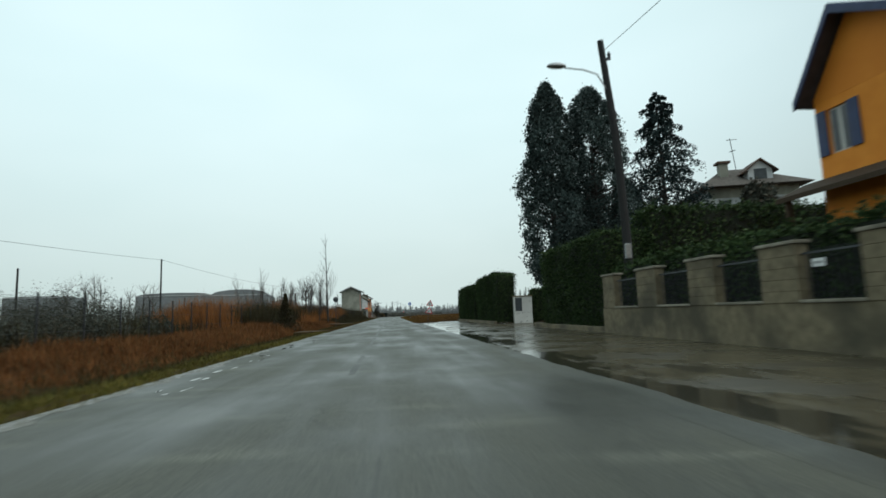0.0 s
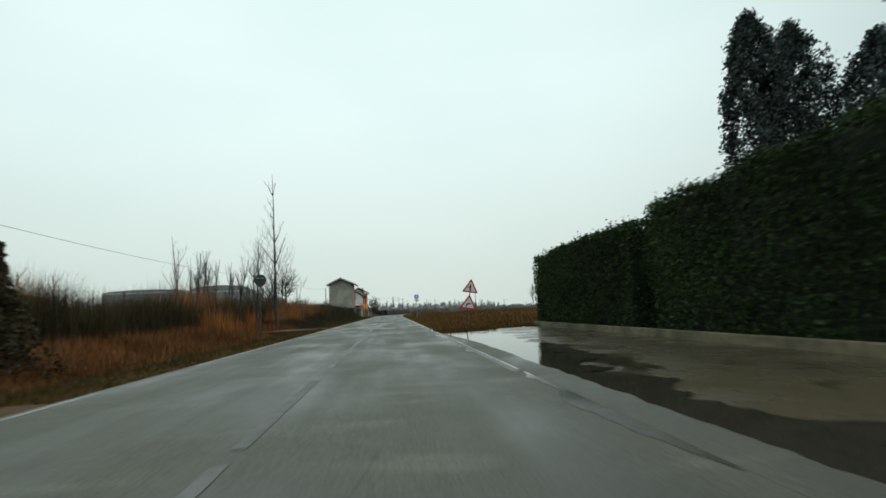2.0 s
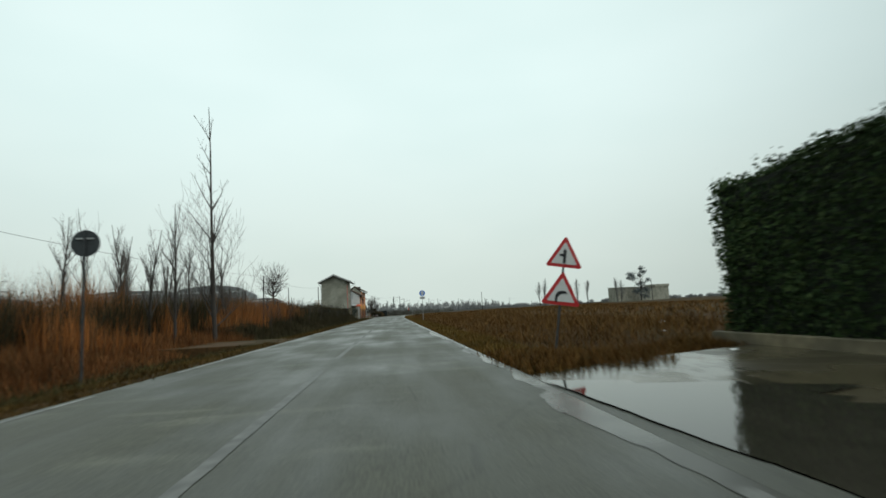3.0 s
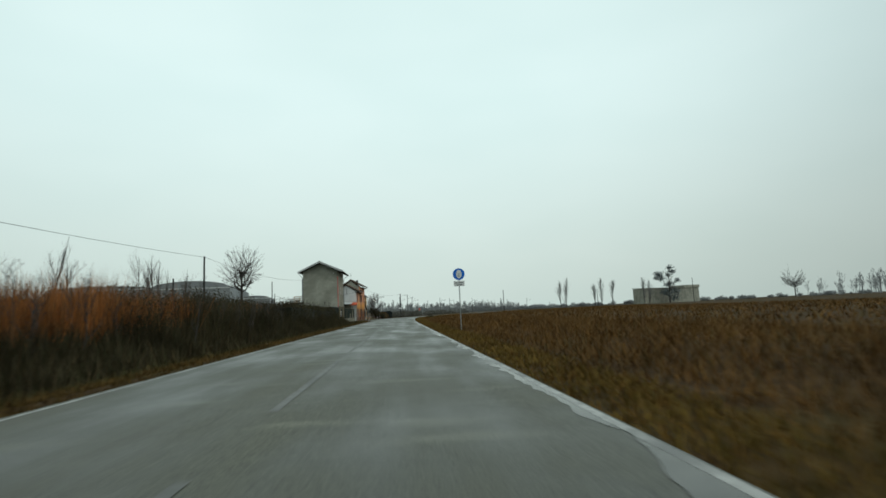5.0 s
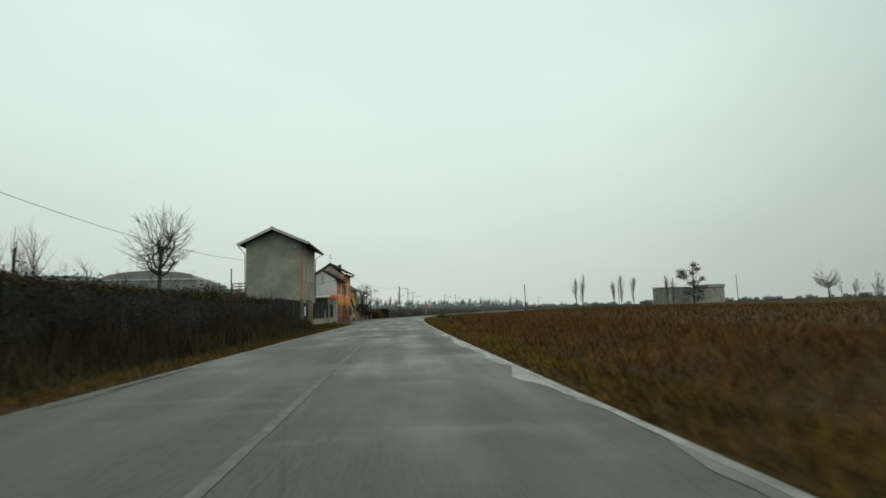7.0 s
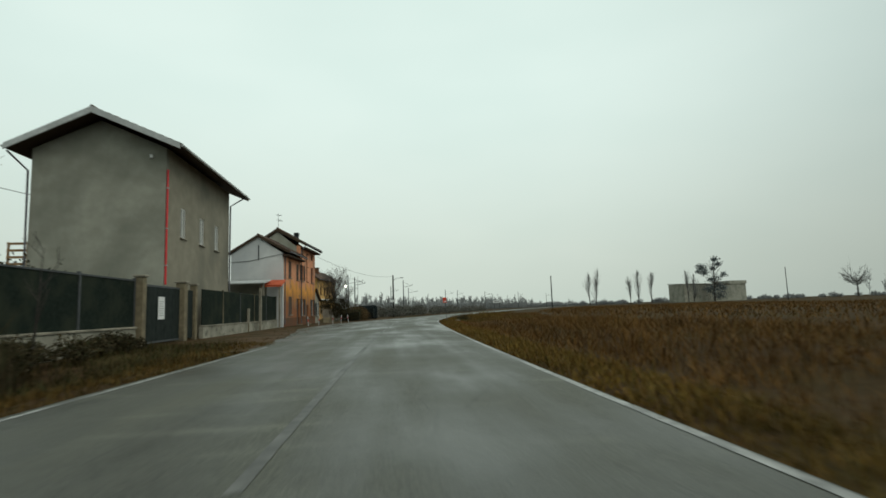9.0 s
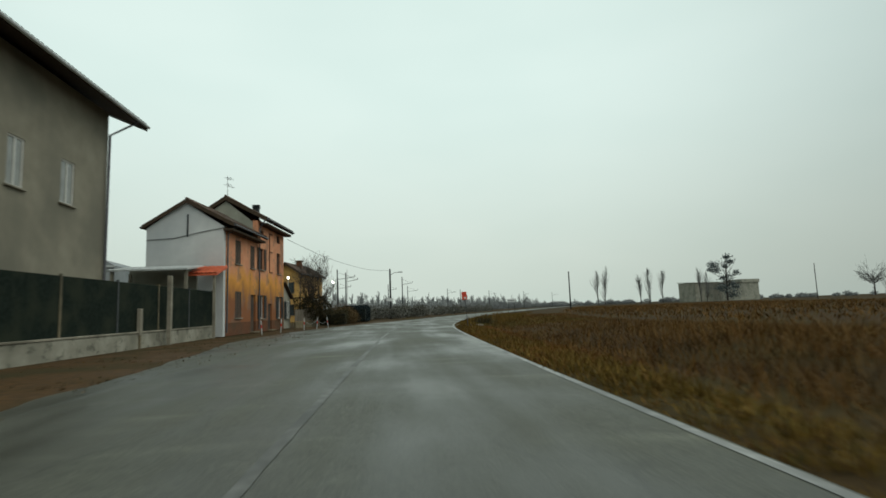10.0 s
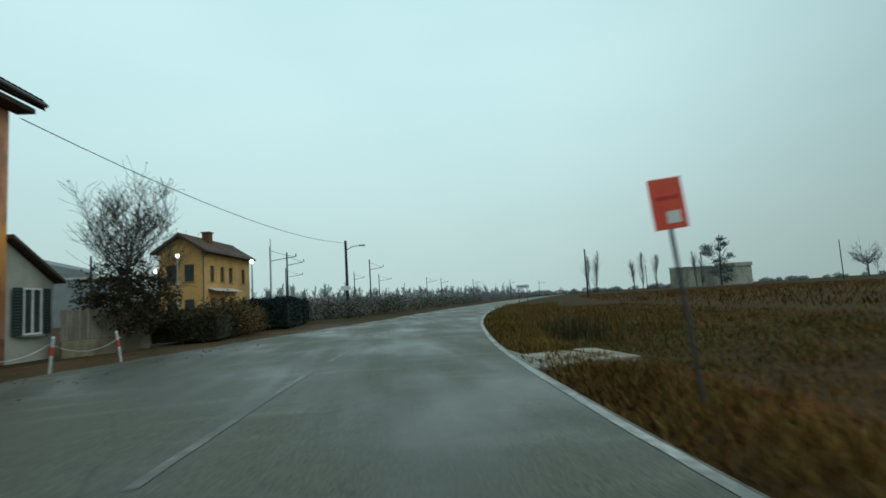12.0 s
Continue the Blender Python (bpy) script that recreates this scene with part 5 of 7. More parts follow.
def spruce(name, x, y, h, r, seed, label, leaf, limbs=170, low=0.1, hollow=1.0, droop=0.35, spray=0.34, group="", per=34, tip=0.0):
    """A conifer of separate drooping limbs, each hung with needle sprays; hollow above 1 draws the outline in to a spire."""
    rng = np.random.default_rng(seed)
    t = thing(name, pose(x, y, 0), label, "tree", group)
    part("trunk", tubed([(0, 0, -0.2), (0.004 * h, 0, h * 0.5), (0, 0, h * 0.98)], [0.016 * h, 0.010 * h, 0.002 * h], 8), BARK, t)
    segs, pts = [], []
    for i in range(limbs):
        f = low + (0.985 - low) * (i + rng.uniform(0, 1)) / limbs
        a = i * 2.4 + rng.normal(scale=0.35)
        ln = r * ((1 - f) / (1 - low)) ** hollow * rng.uniform(0.62, 1.18) + r * (0.05 + tip)
        way = np.array([math.cos(a), math.sin(a), 0])
        z0 = f * h
        q = [np.array([0, 0, z0]) + way * ln * k + np.array([0, 0, ln * (0.10 * k - droop * k * k)]) for k in (0, 0.35, 0.7, 1.0)]
        for k in range(3):
            segs.append((q[k], q[k + 1], 0.004 * h * (1 - 0.3 * k) * (1.1 - f), 0.004 * h * (0.7 - 0.3 * k) * (1.1 - f) + 0.002))
        k = rng.uniform(0.12, 1.02, per) ** 0.8
        w = np.array([-way[1], way[0], 0])
        c = np.array([0, 0, z0]) + way * (ln * k)[:, None] + np.array([0, 0, 1]) * (ln * (0.10 * k - droop * k * k))[:, None]
        c = c + w * (rng.normal(scale=0.16, size=per) * ln * (1.15 - k))[:, None] + np.array([0, 0, -1]) * np.abs(rng.normal(scale=0.17, size=per) * ln)[:, None]
        pts.append(c)
    stuff("branchwork", branch_mesh("branchwork", segs, BARK, 4), "thin bare inner branches", "tree", t)
    stuff("needles", leaf_mesh("needles", np.concatenate(pts), spray, leaf, rng, 1.9, -0.7), "drooping dark needle sprays", "tree", t)
    return t


def scatter(rng, n, u0, u1, y0, y1):
    """n points beside the road: u metres from its middle line."""
    u, y = rng.uniform(u0, u1, n), rng.uniform(y0, y1, n)
    return np.stack([centre(y) + u, y, ground_z(u, y) - 0.03], 1), u


def patchy(p, scale, seed, cut):
    k = np.array([noise.noise(Vector((q[0] * scale, q[1] * scale, seed))) for q in p])
    return k > cut


rng0 = np.random.default_rng(11)


def grass(name, n, u0, u1, y0, y1, h0, h1, w, material, label, per=5, spread=0.12, lean=0.4, cut=-1.0, scale=0.3, seed=3.0, grow_u=None, grow_y=None):
    p, u = scatter(rng0, n, u0, u1, y0, y1)
    if cut > -1:
        k = patchy(p, scale, seed, cut)
        p, u = p[k], u[k]
    h = rng0.uniform(h0, h1, len(p))
    hn = np.array([noise.noise(Vector((q[0] * 0.25, q[1] * 0.25, seed + 5))) for q in p])
    h = h * (1 + 0.45 * hn)
    if grow_u:
        h = h * np.interp(u, *grow_u)
    if grow_y:
        h = h * np.interp(p[:, 1], *grow_y)
    return stuff(name, blade_mesh(name, p, h, w, material, rng0, lean, per, spread), label, "grass")


# left side: rusty dry grass, orange scrub behind it, dark brambles further on
grass("dry_grass", 14000, -12.8, -7.3, -6, 98, 0.40, 0.85, 0.018, REED, "rust-coloured dry grass on the bank", 8, 0.16, 0.7, -0.5, 0.25, 3.0, ([-12.8, -9.0, -8.0, -7.3], [1.25, 1.1, 0.75, 0.4]), ([0, 30, 50], [0.62, 0.75, 1.0]))
grass("ditch_grass", 13500, -8.6, -4.9, -6, 181, 0.10, 0.34, 0.018, DITCH, "rank dark grass in the ditch", 6, 0.12, 0.9, -0.8, 0.3, 2.0)
grass("orange_scrub", 4700, -22, -13.6, 46, 112, 1.6, 2.7, 0.024, REED_PALE, "pale orange dry scrub behind the bank", 10, 0.32, 0.5, 0.0, 0.12, 9.0, None, ([26, 45, 58], [0.8, 0.95, 1.45]))
grass("orange_scrub_edge", 1900, -13.6, -9.4, 97, 120, 2.1, 3.2, 0.024, REED_PALE, "pale orange dry scrub behind the bank", 10, 0.36, 0.6, -0.25, 0.2, 9.0)
grass("orange_scrub_clump", 620, -13, -9.8, 74, 97, 1.3, 2.5, 0.024, REED_PALE, "pale orange dry scrub behind the bank", 9, 0.30, 0.5, -0.1, 0.2, 9.0)
grass("shrub_band", 4800, -15.2, -11.8, 54, 106, 1.3, 2.5, 0.020, BRAMBLE, "dark twiggy shrubs behind the dry grass", 9, 0.32, 0.6, -0.35, 0.2, 15.0, None, ([40, 50, 60], [0.6, 0.9, 1.4]))
grass("grey_scrub", 5500, -40, -15, -6, 112, 1.1, 2.1, 0.032, BRAMBLE, "grey-brown tangled scrub on waste ground", 8, 0.35, 0.7, -0.35, 0.10, 12.0)
grass("bramble_scrub", 11000, -11.2, -6.6, 90, 171, 1.2, 2.1, 0.028, BRAMBLE, "dark tangled bramble scrub", 8, 0.25, 0.7, -0.6, 0.3, 5.0, ([-11.2, -8.6, -6.6], [1.25, 1.1, 0.45]), ([90, 100, 112, 122], [0.5, 0.75, 0.95, 1.05]))
grass("bramble_scrub_far", 5600, -30, -11, 104, 190, 1.7, 3.0, 0.035, BRAMBLE, "dark grey scrub on waste ground", 8, 0.3, 0.6, -0.2, 0.2, 6.0)
grass("verge_grass", 5200, -6.0, -3.55, -6, 40, 0.05, 0.20, 0.018, VERGE_GREEN, "short yellow-green grass beside the road", 6, 0.09, 0.9, -0.7, 0.5, 2.0)
grass("verge_grass_far", 11000, -5.6, -3.55, 40, 181, 0.05, 0.20, 0.018, VERGE_BROWN, "short brown grass beside the road", 6, 0.09, 0.9, -0.7, 0.5, 2.0)
grass("bend_grass", 4200, 4.0, 13, 208, 226, 0.05, 0.17, 0.016, VERGE_GREEN, "short yellow-green grass inside the bend", 6, 0.12, 1.2)
grass("rusty_bend_grass", 4200, 3.6, 5.9, 184, 209.2, 0.04, 0.15, 0.014, VERGE_RUST, "rust-coloured dry grass beside the bend", 7, 0.11, 1.0, -0.45, 0.4, 2.2, ([3.6, 4.2, 5.9], [0.5, 1.0, 1.0]))
grass("orange_scrub_tail", 900, -13.5, -9.6, 108, 150, 1.8, 2.7, 0.022, REED_PALE, "pale orange dry scrub among brambles", 9, 0.3, 0.6, -0.1, 0.2, 4.0)
grass("verge_grass_right", 18000, 3.55, 5.15, 62.2, 236, 0.05, 0.22, 0.019, VERGE, "short yellowed grass beside the road", 6, 0.09, 0.9, -0.7, 0.5, 2.5, ([3.6, 4.0, 5.15], [0.5, 1.0, 1.1]))
grass("field_weeds", 16500, 5.0, 15, 65.6, 240, 0.16, 0.66, 0.016, WEED, "brown withered weeds of the fallow field", 9, 0.24, 1.5, -0.6, 0.25, 4.0, ([5.0, 6.2, 7.5, 10, 15], [0.45, 0.9, 1.0, 1.1, 0.9]), ([63, 71, 186, 202, 240], [0.5, 1.0, 1.0, 0.38, 0.38]))
grass("field_weeds_far", 8500, 15, 70, 66, 330, 0.22, 0.60, 0.050, WEED, "brown withered weeds of the fallow field", 8, 0.50, 1.5, -0.7, 0.1, 4.0)
grass("field_corner_grass", 1600, 4.1, 9.5, 214, 262, 0.15, 0.55, 0.018, VERGE, "rough grass inside the bend", 6, 0.12, 0.6)

grass("bank_weeds", 750, 3.75, 6.4, 62.6, 66.4, 0.14, 0.36, 0.018, WEED, "brown weeds on the low bank at the field edge", 9, 0.16, 0.9)
grass("bank_weeds_far", 420, 6.4, 9.0, 64.7, 67.0, 0.14, 0.36, 0.018, WEED, "brown weeds on the low bank at the field edge", 9, 0.16, 0.9)
grass("weed_clump", 40, 5.0, 6.4, 213, 216, 0.4, 0.8, 0.018, BRAMBLE, "dark clump of weeds inside the bend", 9, 0.2, 0.7)
grass("shoulder_weeds", 900, -8.3, -3.8, 167, 206, 0.03, 0.12, 0.014, DITCH, "trodden weeds on the muddy shoulder", 6, 0.12, 1.2, 0.12, 0.35, 8.0)
lit = np.random.default_rng(77)
pts, _ = scatter(lit, 1300, -8.2, -3.7, 180, 236)
pts[:, 2] = 0.035
stuff("fallen_leaves", leaf_mesh("fallen_leaves", pts[patchy(pts, 0.4, 6.0, -0.05)], 0.036, BROWN_LEAF, lit, 1.4), "wet brown leaves lying on the shoulder", "leaves")
for i, (x, y, w) in enumerate([(7.2, 63.6, 0.07), (11.4, 74.3, 0.11), (9.0, 69.6, 0.07)]):
    lb = bmesh.new()
    bmesh.ops.create_icosphere(lb, subdivisions=2, radius=w)
    for v in lb.verts:
        v.co = Vector((v.co.x * 1.3, v.co.y * 0.8, v.co.z * 0.45 + w * 0.4)) + 0.5 * w * noise.noise_vector(v.co * 9 + Vector((i, 0, 0)))
    lt = part("litter", lb, SIGN_WHITE, None, "", pose(x, y, float(ground_z(np.float64(x + 0.8), y)) + 0.12))
    tagged(lt, "crumpled white plastic scrap among the weeds", "litter", "scraps at the field edge")

# leafy grey-green bushes on the waste ground behind the wire fence
rngw = np.random.default_rng(19)
bush = []
for i in range(230):
    by = rngw.uniform(8, 120) if i < 180 else rngw.uniform(10, 36)
    bx = rngw.uniform(-32, -15.2 if by < 37 or by > 52 else -20)
    br = rngw.uniform(0.9, 1.6) * (1.3 if by > 52 else 1.3)
    m = int(900 * br)
    q = unit(rngw.normal(size=(m, 3))) * (rngw.uniform(0.2, 1.0, m) ** 0.4)[:, None] * br * np.array([1.1, 1.1, 0.95])
    q = q * (1 + 0.35 * np.sin(q[:, :1] * 5 + i) * np.sin(q[:, 1:2] * 4))
    bush.append(q + np.array([bx, by, br * 0.75]))
bush = np.concatenate(bush)
stuff("waste_ground_bushes", leaf_mesh("waste_ground_bushes", bush[bush[:, 2] > 0], 0.042, WASTE_LEAF, rngw, 2.4, 0.5), "tangled grey-green bushes on waste ground", "bushes")



def thicket(name, n, x0, x1, y0, y1, r0, r1, size, material, seed, label, flat=0.95, line=None, leaves=1150):
    """Rounded bushes grown into one another, as loose small leaves and shoots."""
    rng = np.random.default_rng(seed)
    out = []
    for i in range(n):
        c = np.array([rng.uniform(x0, x1), rng.uniform(y0, y1)])
        if line:
            k = rng.uniform(0, len(line) - 1.001)
            j = int(k)
            c = np.array(line[j]) * (1 - k + j) + np.array(line[j + 1]) * (k - j) + rng.normal(scale=1.6, size=2)
        r = rng.uniform(r0, r1)
        m = int(leaves * r)
        q = unit(rng.normal(size=(m, 3))) * (rng.uniform(0.15, 1.0, m) ** 0.45)[:, None] * r * np.array([1.15, 1.15, flat])
        q = q * (1 + 0.30 * np.sin(q[:, :1] * 5 + i) * np.sin(q[:, 1:2] * 4 + q[:, 2:] * 3))
        out.append(q + np.array([c[0], c[1], r * flat * 0.85]))
    p = np.concatenate(out)
    return stuff(name, leaf_mesh(name, p[p[:, 2] > 0.03], size, material, rng, 2.3, 0.6), label, "bushes")


thicket("scrub_thicket", 95, -14.6, -10.8, 112, 163, 1.2, 1.75, 0.050, BRAMBLE, 29, "dense dark bramble and elder thicket behind the ditch")
thicket("scrub_thicket_far", 70, -34, -15.5, 128, 205, 1.5, 2.5, 0.085, BRAMBLE, 30, "dark overgrown thicket on waste ground")

thicket("roadside_brush", 9, -4.6, -2.9, 223.5, 229, 0.75, 1.15, 0.055, BROWN_LEAF, 33, "brown twiggy brush beside the bare tree", 0.95)
thicket("waste_ground_scrub", 120, -48, -17, 22, 112, 0.65, 1.2, 0.10, WASTE_LEAF, 34, "hazy grey-green scrub on waste ground behind the wire fence", 0.9, None, 650)
thicket("fence_foot_brambles", 60, -9.35, -7.9, 160, 179.5, 0.28, 0.50, 0.045, BRAMBLE, 32, "low dark brambles at the foot of the fence wall", 0.85)

# right side hedges and their low kerb wall
hedge("clipped_hedge", 9.25, 11.2, 21.9, 31.2, 4.35, 1, "tall clipped dark green hedge behind a low kerb", density=400, size=0.06)
hedge("clipped_hedge", 8.62, 10.0, 54.2, 65.9, 3.75, 2, "tall clipped dark green hedge at the field edge", density=430, size=0.06, ragged=0.4)
hedge("clipped_hedge", 8.70, 10.3, 42.7, 52.9, 4.1, 3, "tall clipped dark green hedge behind a low kerb", density=400, size=0.06)
hedge("bramble_hedge", -10.9, -9.0, 138, 170.2, 2.25, 8, "dark leafless bramble hedge before the fence", density=230, size=0.065, leaf=BRAMBLE, ragged=0.12, group="")
hedge("gate_hedge", 11.6, 14.5, 42.4, 43.9, 2.7, 4, "dark hedge between the meter wall and the gate pillar")
hedge("garden_hedge", 9.5, 11.6, -4.0, 21.5, 2.75, 5, "dark overgrown hedge behind the pillared wall", density=150, ragged=0.7)
hedge("drive_hedge", 16.9, 18.6, 22.0, 40.8, 4.4, 6, "tall dark hedge along the driveway", density=120)
hedge("garden_hedge", 11.35, 20.4, 21.6, 23.6, 5.3, 7, "tall dark overgrown hedge across the garden", density=170, ragged=2.2)
for y0, y1, x in ((21.4, 32.8, 9.1), (42.4, 66.1, 8.45)):
    k = part("kerb_wall", boxed(x - 0.1, x + 0.12, y0, y1, -0.1, 0.24, 0.02), CONCRETE)
    tagged(k, "low stained concrete kerb under the hedge", "kerb", kind="structure")

# conifers in the garden
conifer("columnar_conifer", 15.1, 46.6, 22.0, 2.45, 21, "tall grey-green columnar conifer", clumps=4700, low=3.4)
conifer("columnar_conifer", 20.0, 48.3, 22.4, 3.45, 22, "tall grey-green columnar conifer", clumps=4700, low=3.4)
spruce("drooping_spruce", 28.2, 50.5, 23.4, 6.3, 23, "tall dark spruce with drooping branches", SPRUCE_LEAF, limbs=165, hollow=0.66, spray=0.15, per=150, group="tall conifers", droop=0.30)
conifer("columnar_conifer", 23.9, 67.0, 19.0, 2.3, 24, "tall grey-green columnar conifer", clumps=2600, low=1.0)
conifer("columnar_conifer", 28.4, 69.0, 19.5, 2.4, 25, "tall grey-green columnar conifer", clumps=2400, low=1.0)
conifer("columnar_conifer", 32.0, 66.0, 17.5, 2.6, 26, "tall grey-green columnar conifer", clumps=2400, low=1.0)
conifer("rounded_cypress", 20.2, 26.5, 7.6, 0.95, 28, "rounded brown-green cypress behind the garden hedge", clumps=900, low=2.5, group="", leaf=WASTE_LEAF)
spruce("small_spruce", -10.0, 52.2, 3.5, 1.75, 27, "small dark brown spruce standing in dry grass", BRAMBLE, limbs=190, low=0.03, hollow=1.55, spray=0.075, per=34, droop=0.25, tip=0.03)

# bare trees
bare_tree("bare_tree", -9.9, 86.9, -0.2, 36, "tall bare tree with slim upright branches", twig=BARK, height=14.8, trunk_r=0.13, first=0.40, spread=0.95, levels=2, kids=12, upward=0.70, length=0.24, bend=0.025, fall=0.85, last=0.95, rmin=0.009,
          low_crown=dict(height=8.0, trunk_r=0.125, first=0.05, spread=0.95, levels=3, kids=11, upward=0.85, length=0.56, bend=0.05, fall=0.60, last=0.75, rmin=0.006))
for i, (x, y, h) in enumerate([(-22.0, 96.4, 10.4), (-17.4, 91.9, 8.2), (-10.8, 83.3, 7.6), (-13.2, 92.0, 6.8), (-19.5, 103, 8.2), (-14.5, 80.0, 6.5), (-26, 110, 9.5), (-30, 118, 8.5), (-24, 128, 8.0), (-33, 134, 10.0), (-36, 150, 9.0), (-25, 146, 8.5), (-28, 152, 8.0), (-23, 143, 7.4), (-31, 158, 9.0), (-12.6, 84.5, 6.6), (-15.8, 88.0, 7.0), (-18.8, 93.5, 7.6), (-16.5, 97.0, 7.0), (-21.0, 99.0, 7.4), (-12.0, 96.0, 7.0), (-31, 172, 9.6), (-34, 180, 9.0), (-29, 168, 8.4), (-36, 176, 10.0), (-33, 165, 9.2)]):
    bare_tree("bare_sapling", x, y, -0.1, 40 + i, "slender leafless sapling in the scrub", "tree", "leafless saplings", twig=TWIG, height=h, trunk_r=0.09, first=0.15, spread=0.4, levels=2, kids=20, upward=1.0, length=0.30, last=0.75)
round_tree("pollarded_tree", -30.3, 196.0, 62, "bare broad tree with a rounded crown of upright shoots", 16.3, 0.34, 0.50, 4.5, 4.5, 12, 15)
for i, (x, y, h) in enumerate([(-60, 115, 10.5), (-57, 111, 9.5), (-63, 119, 10), (-50, 114, 8.6), (-66, 116, 9.2), (-55, 130, 9), (-70, 150, 10), (-48, 160, 8), (-44, 205, 9), (-60, 218, 17)]):
    bare_tree("bare_tree", x, y, 0, 70 + i, "bare grey tree on waste ground", "tree", "bare trees on waste ground", twig=TWIG, height=h, trunk_r=0.16, first=0.3, spread=0.8, levels=2, kids=18, upward=0.8, length=0.42)
BUSHY = dict(height=4.7, trunk_r=0.10, first=0.04, spread=1.0, levels=3, kids=18, upward=0.84, length=0.57)
b = bare_tree("roadside_tree", -5.8, 221.2, 0, 80, "bushy bare tree with a few brown leaves", twig=BARK, **BUSHY)
rngl = np.random.default_rng(81)
tips = np.array([s[1] for s in grow(np.random.default_rng(80), **BUSHY) if s[3] < 0.012])
q = tips[rngl.choice(len(tips), 600, replace=False)] + rngl.normal(scale=0.03, size=(600, 3))
stuff("leaves", leaf_mesh("leaves", q, 0.055, BROWN_LEAF, rngl, 1.5, -0.6), "sparse brown leaves", "tree", b)
m = 6500
q = unit(rngl.normal(size=(m, 3))) * (rngl.uniform(0.1, 1.0, m) ** 0.45)[:, None] * np.array([1.75, 1.6, 1.35]) + np.array([0.0, 0, 1.75])
q = q * (1 + 0.10 * np.sin(6 * q[:, :1]) * np.sin(5 * q[:, 2:]))
stuff("undergrowth", leaf_mesh("undergrowth", q[q[:, 2] > 0.1], 0.07, BRAMBLE, rngl, 1.8), "dense dark suckers round the stems", "tree", b)


def board_fence(xa, ya, xb, yb, h):
    t = thing("board_fence", pose(xa, ya, 0, 0, 0, math.degrees(math.atan2(yb - ya, xb - xa))), "weathered board fence on a low wall beside the house", "fence")
    n = int(math.hypot(xb - xa, yb - ya) / 0.13)
    w = math.hypot(xb - xa, yb - ya)
    part("plinth", boxed(0, w, -0.09, 0.09, -0.1, 0.5, 0.015), CONCRETE, t)
    for z in (0.75, h - 0.25):
        part("rail", boxed(0, w, 0.022, 0.06, z, z + 0.07), REED_WOOD, t)
    for i in range(n):
        k = 0.03 * math.sin(i * 2.3)
        part("plank", boxed(i * w / n + 0.008, (i + 1) * w / n - 0.008, -0.012, 0.012, 0.52, h + k, 0.004), BOARD_GREY, t)


board_fence(-6.95, 219.1, -5.3, 221.6, 1.5)
hedge("roadside_hedge", -5.6, -3.0, 222.4, 231.0, 1.15, 83, "low dark leafless hedge by the shoulder", density=330, size=0.06, leaf=BRAMBLE, ragged=0.6, group="")
hedge("dark_shrubs", -4.6, -1.6, 231.5, 242.0, 1.6, 84, "dense clipped blue-green evergreen shrubs", density=300, size=0.07, leaf=HEDGE_DARK, ragged=0.15, group="")

# ---- right side: garden wall, gate pieces, pole, houses ----
def pillared_wall():
    t = thing("garden_wall", pose(8.72, 0, 0), "stained concrete garden wall with square pillars", "wall")
    part("wall", boxed(0, 0.24, -6.0, 21.1, -0.3, 1.02, 0.01), CONCRETE, t)
    ys = [(20.95, 19.85), (17.95, 16.6), (14.7, 13.45), (11.65, 10.5), (8.9, 7.7), (6.2, 5.0), (3.4, 2.2), (0.6, -0.6)]
    for a, b in ys:
        p = part("pillar", boxed(-0.005, 0.285, b + 0.012, a - 0.012, 1.024, 2.30), CONCRETE, t)
        for i in range(5):
            part("block", boxed(-0.02, 0.30, b, a, 1.026 + i * 0.2548, 1.274 + i * 0.2548, 0.010), CONCRETE, p)
        part("cap", boxed(-0.07, 0.36, b - 0.06, a + 0.06, 2.304, 2.38, 0.015), CONCRETE_CAP, t)
    for (a, b), (c, d) in zip(ys, ys[1:]):
        part("coping", boxed(-0.05, 0.30, c + 0.004, b - 0.004, 1.024, 1.09, 0.012), CONCRETE_CAP, t)
        for i in range(int((b - c) / 0.14)):
            y = c + 0.08 + i * 0.14
            part("bar", tubed([(0.14, y, 1.09), (0.14, y, 2.15)], 0.010, 5), STEEL_DARK, t)
        part("rail", boxed(0.12, 0.16, c + 0.004, b - 0.004, 2.05, 2.09), STEEL_DARK, t)


pillared_wall()
pl = thing("house_plate", pose(8.70, 9.9, 1.75), "small white plate on the garden railing", "plate")
part("board", boxed(-0.01, 0.012, -0.16, 0.16, 0, 0.17, 0.004), SIGN_WHITE, pl)
part("writing", boxed(-0.0125, -0.0105, -0.12, 0.12, 0.06, 0.11), STEEL, pl)

mw = thing("meter_wall", pose(9.9, 41.9, 0), "short white rendered wall with a recessed meter panel", "wall")
part("body", boxed(0, 1.5, 0, 0.34, -0.1, 2.14, 0.02), PLASTER_STAINED, mw, "stained white render")
part("meter_door", boxed(0.12, 0.66, -0.018, 0.01, 1.0, 2.05, 0.006), SIGN_BACK, mw, "dark grey metal meter door")
part("cap", boxed(-0.05, 1.55, -0.05, 0.4, 2.144, 2.22, 0.015), CONCRETE, mw)
gp = thing("gate_pillar", pose(14.5, 41.4, 0), "tall white rendered gate pillar with stains", "pillar")
part("shaft", boxed(0, 1.25, 0, 0.5, -0.1, 4.0, 0.03), PLASTER_STAINED, gp)
part("hinge", boxed(-0.04, 0.0, 0.1, 0.2, 0.8, 1.0), STEEL_DARK, gp)
part("hinge", boxed(-0.04, 0.0, 0.1, 0.2, 2.8, 3.0), STEEL_DARK, gp)
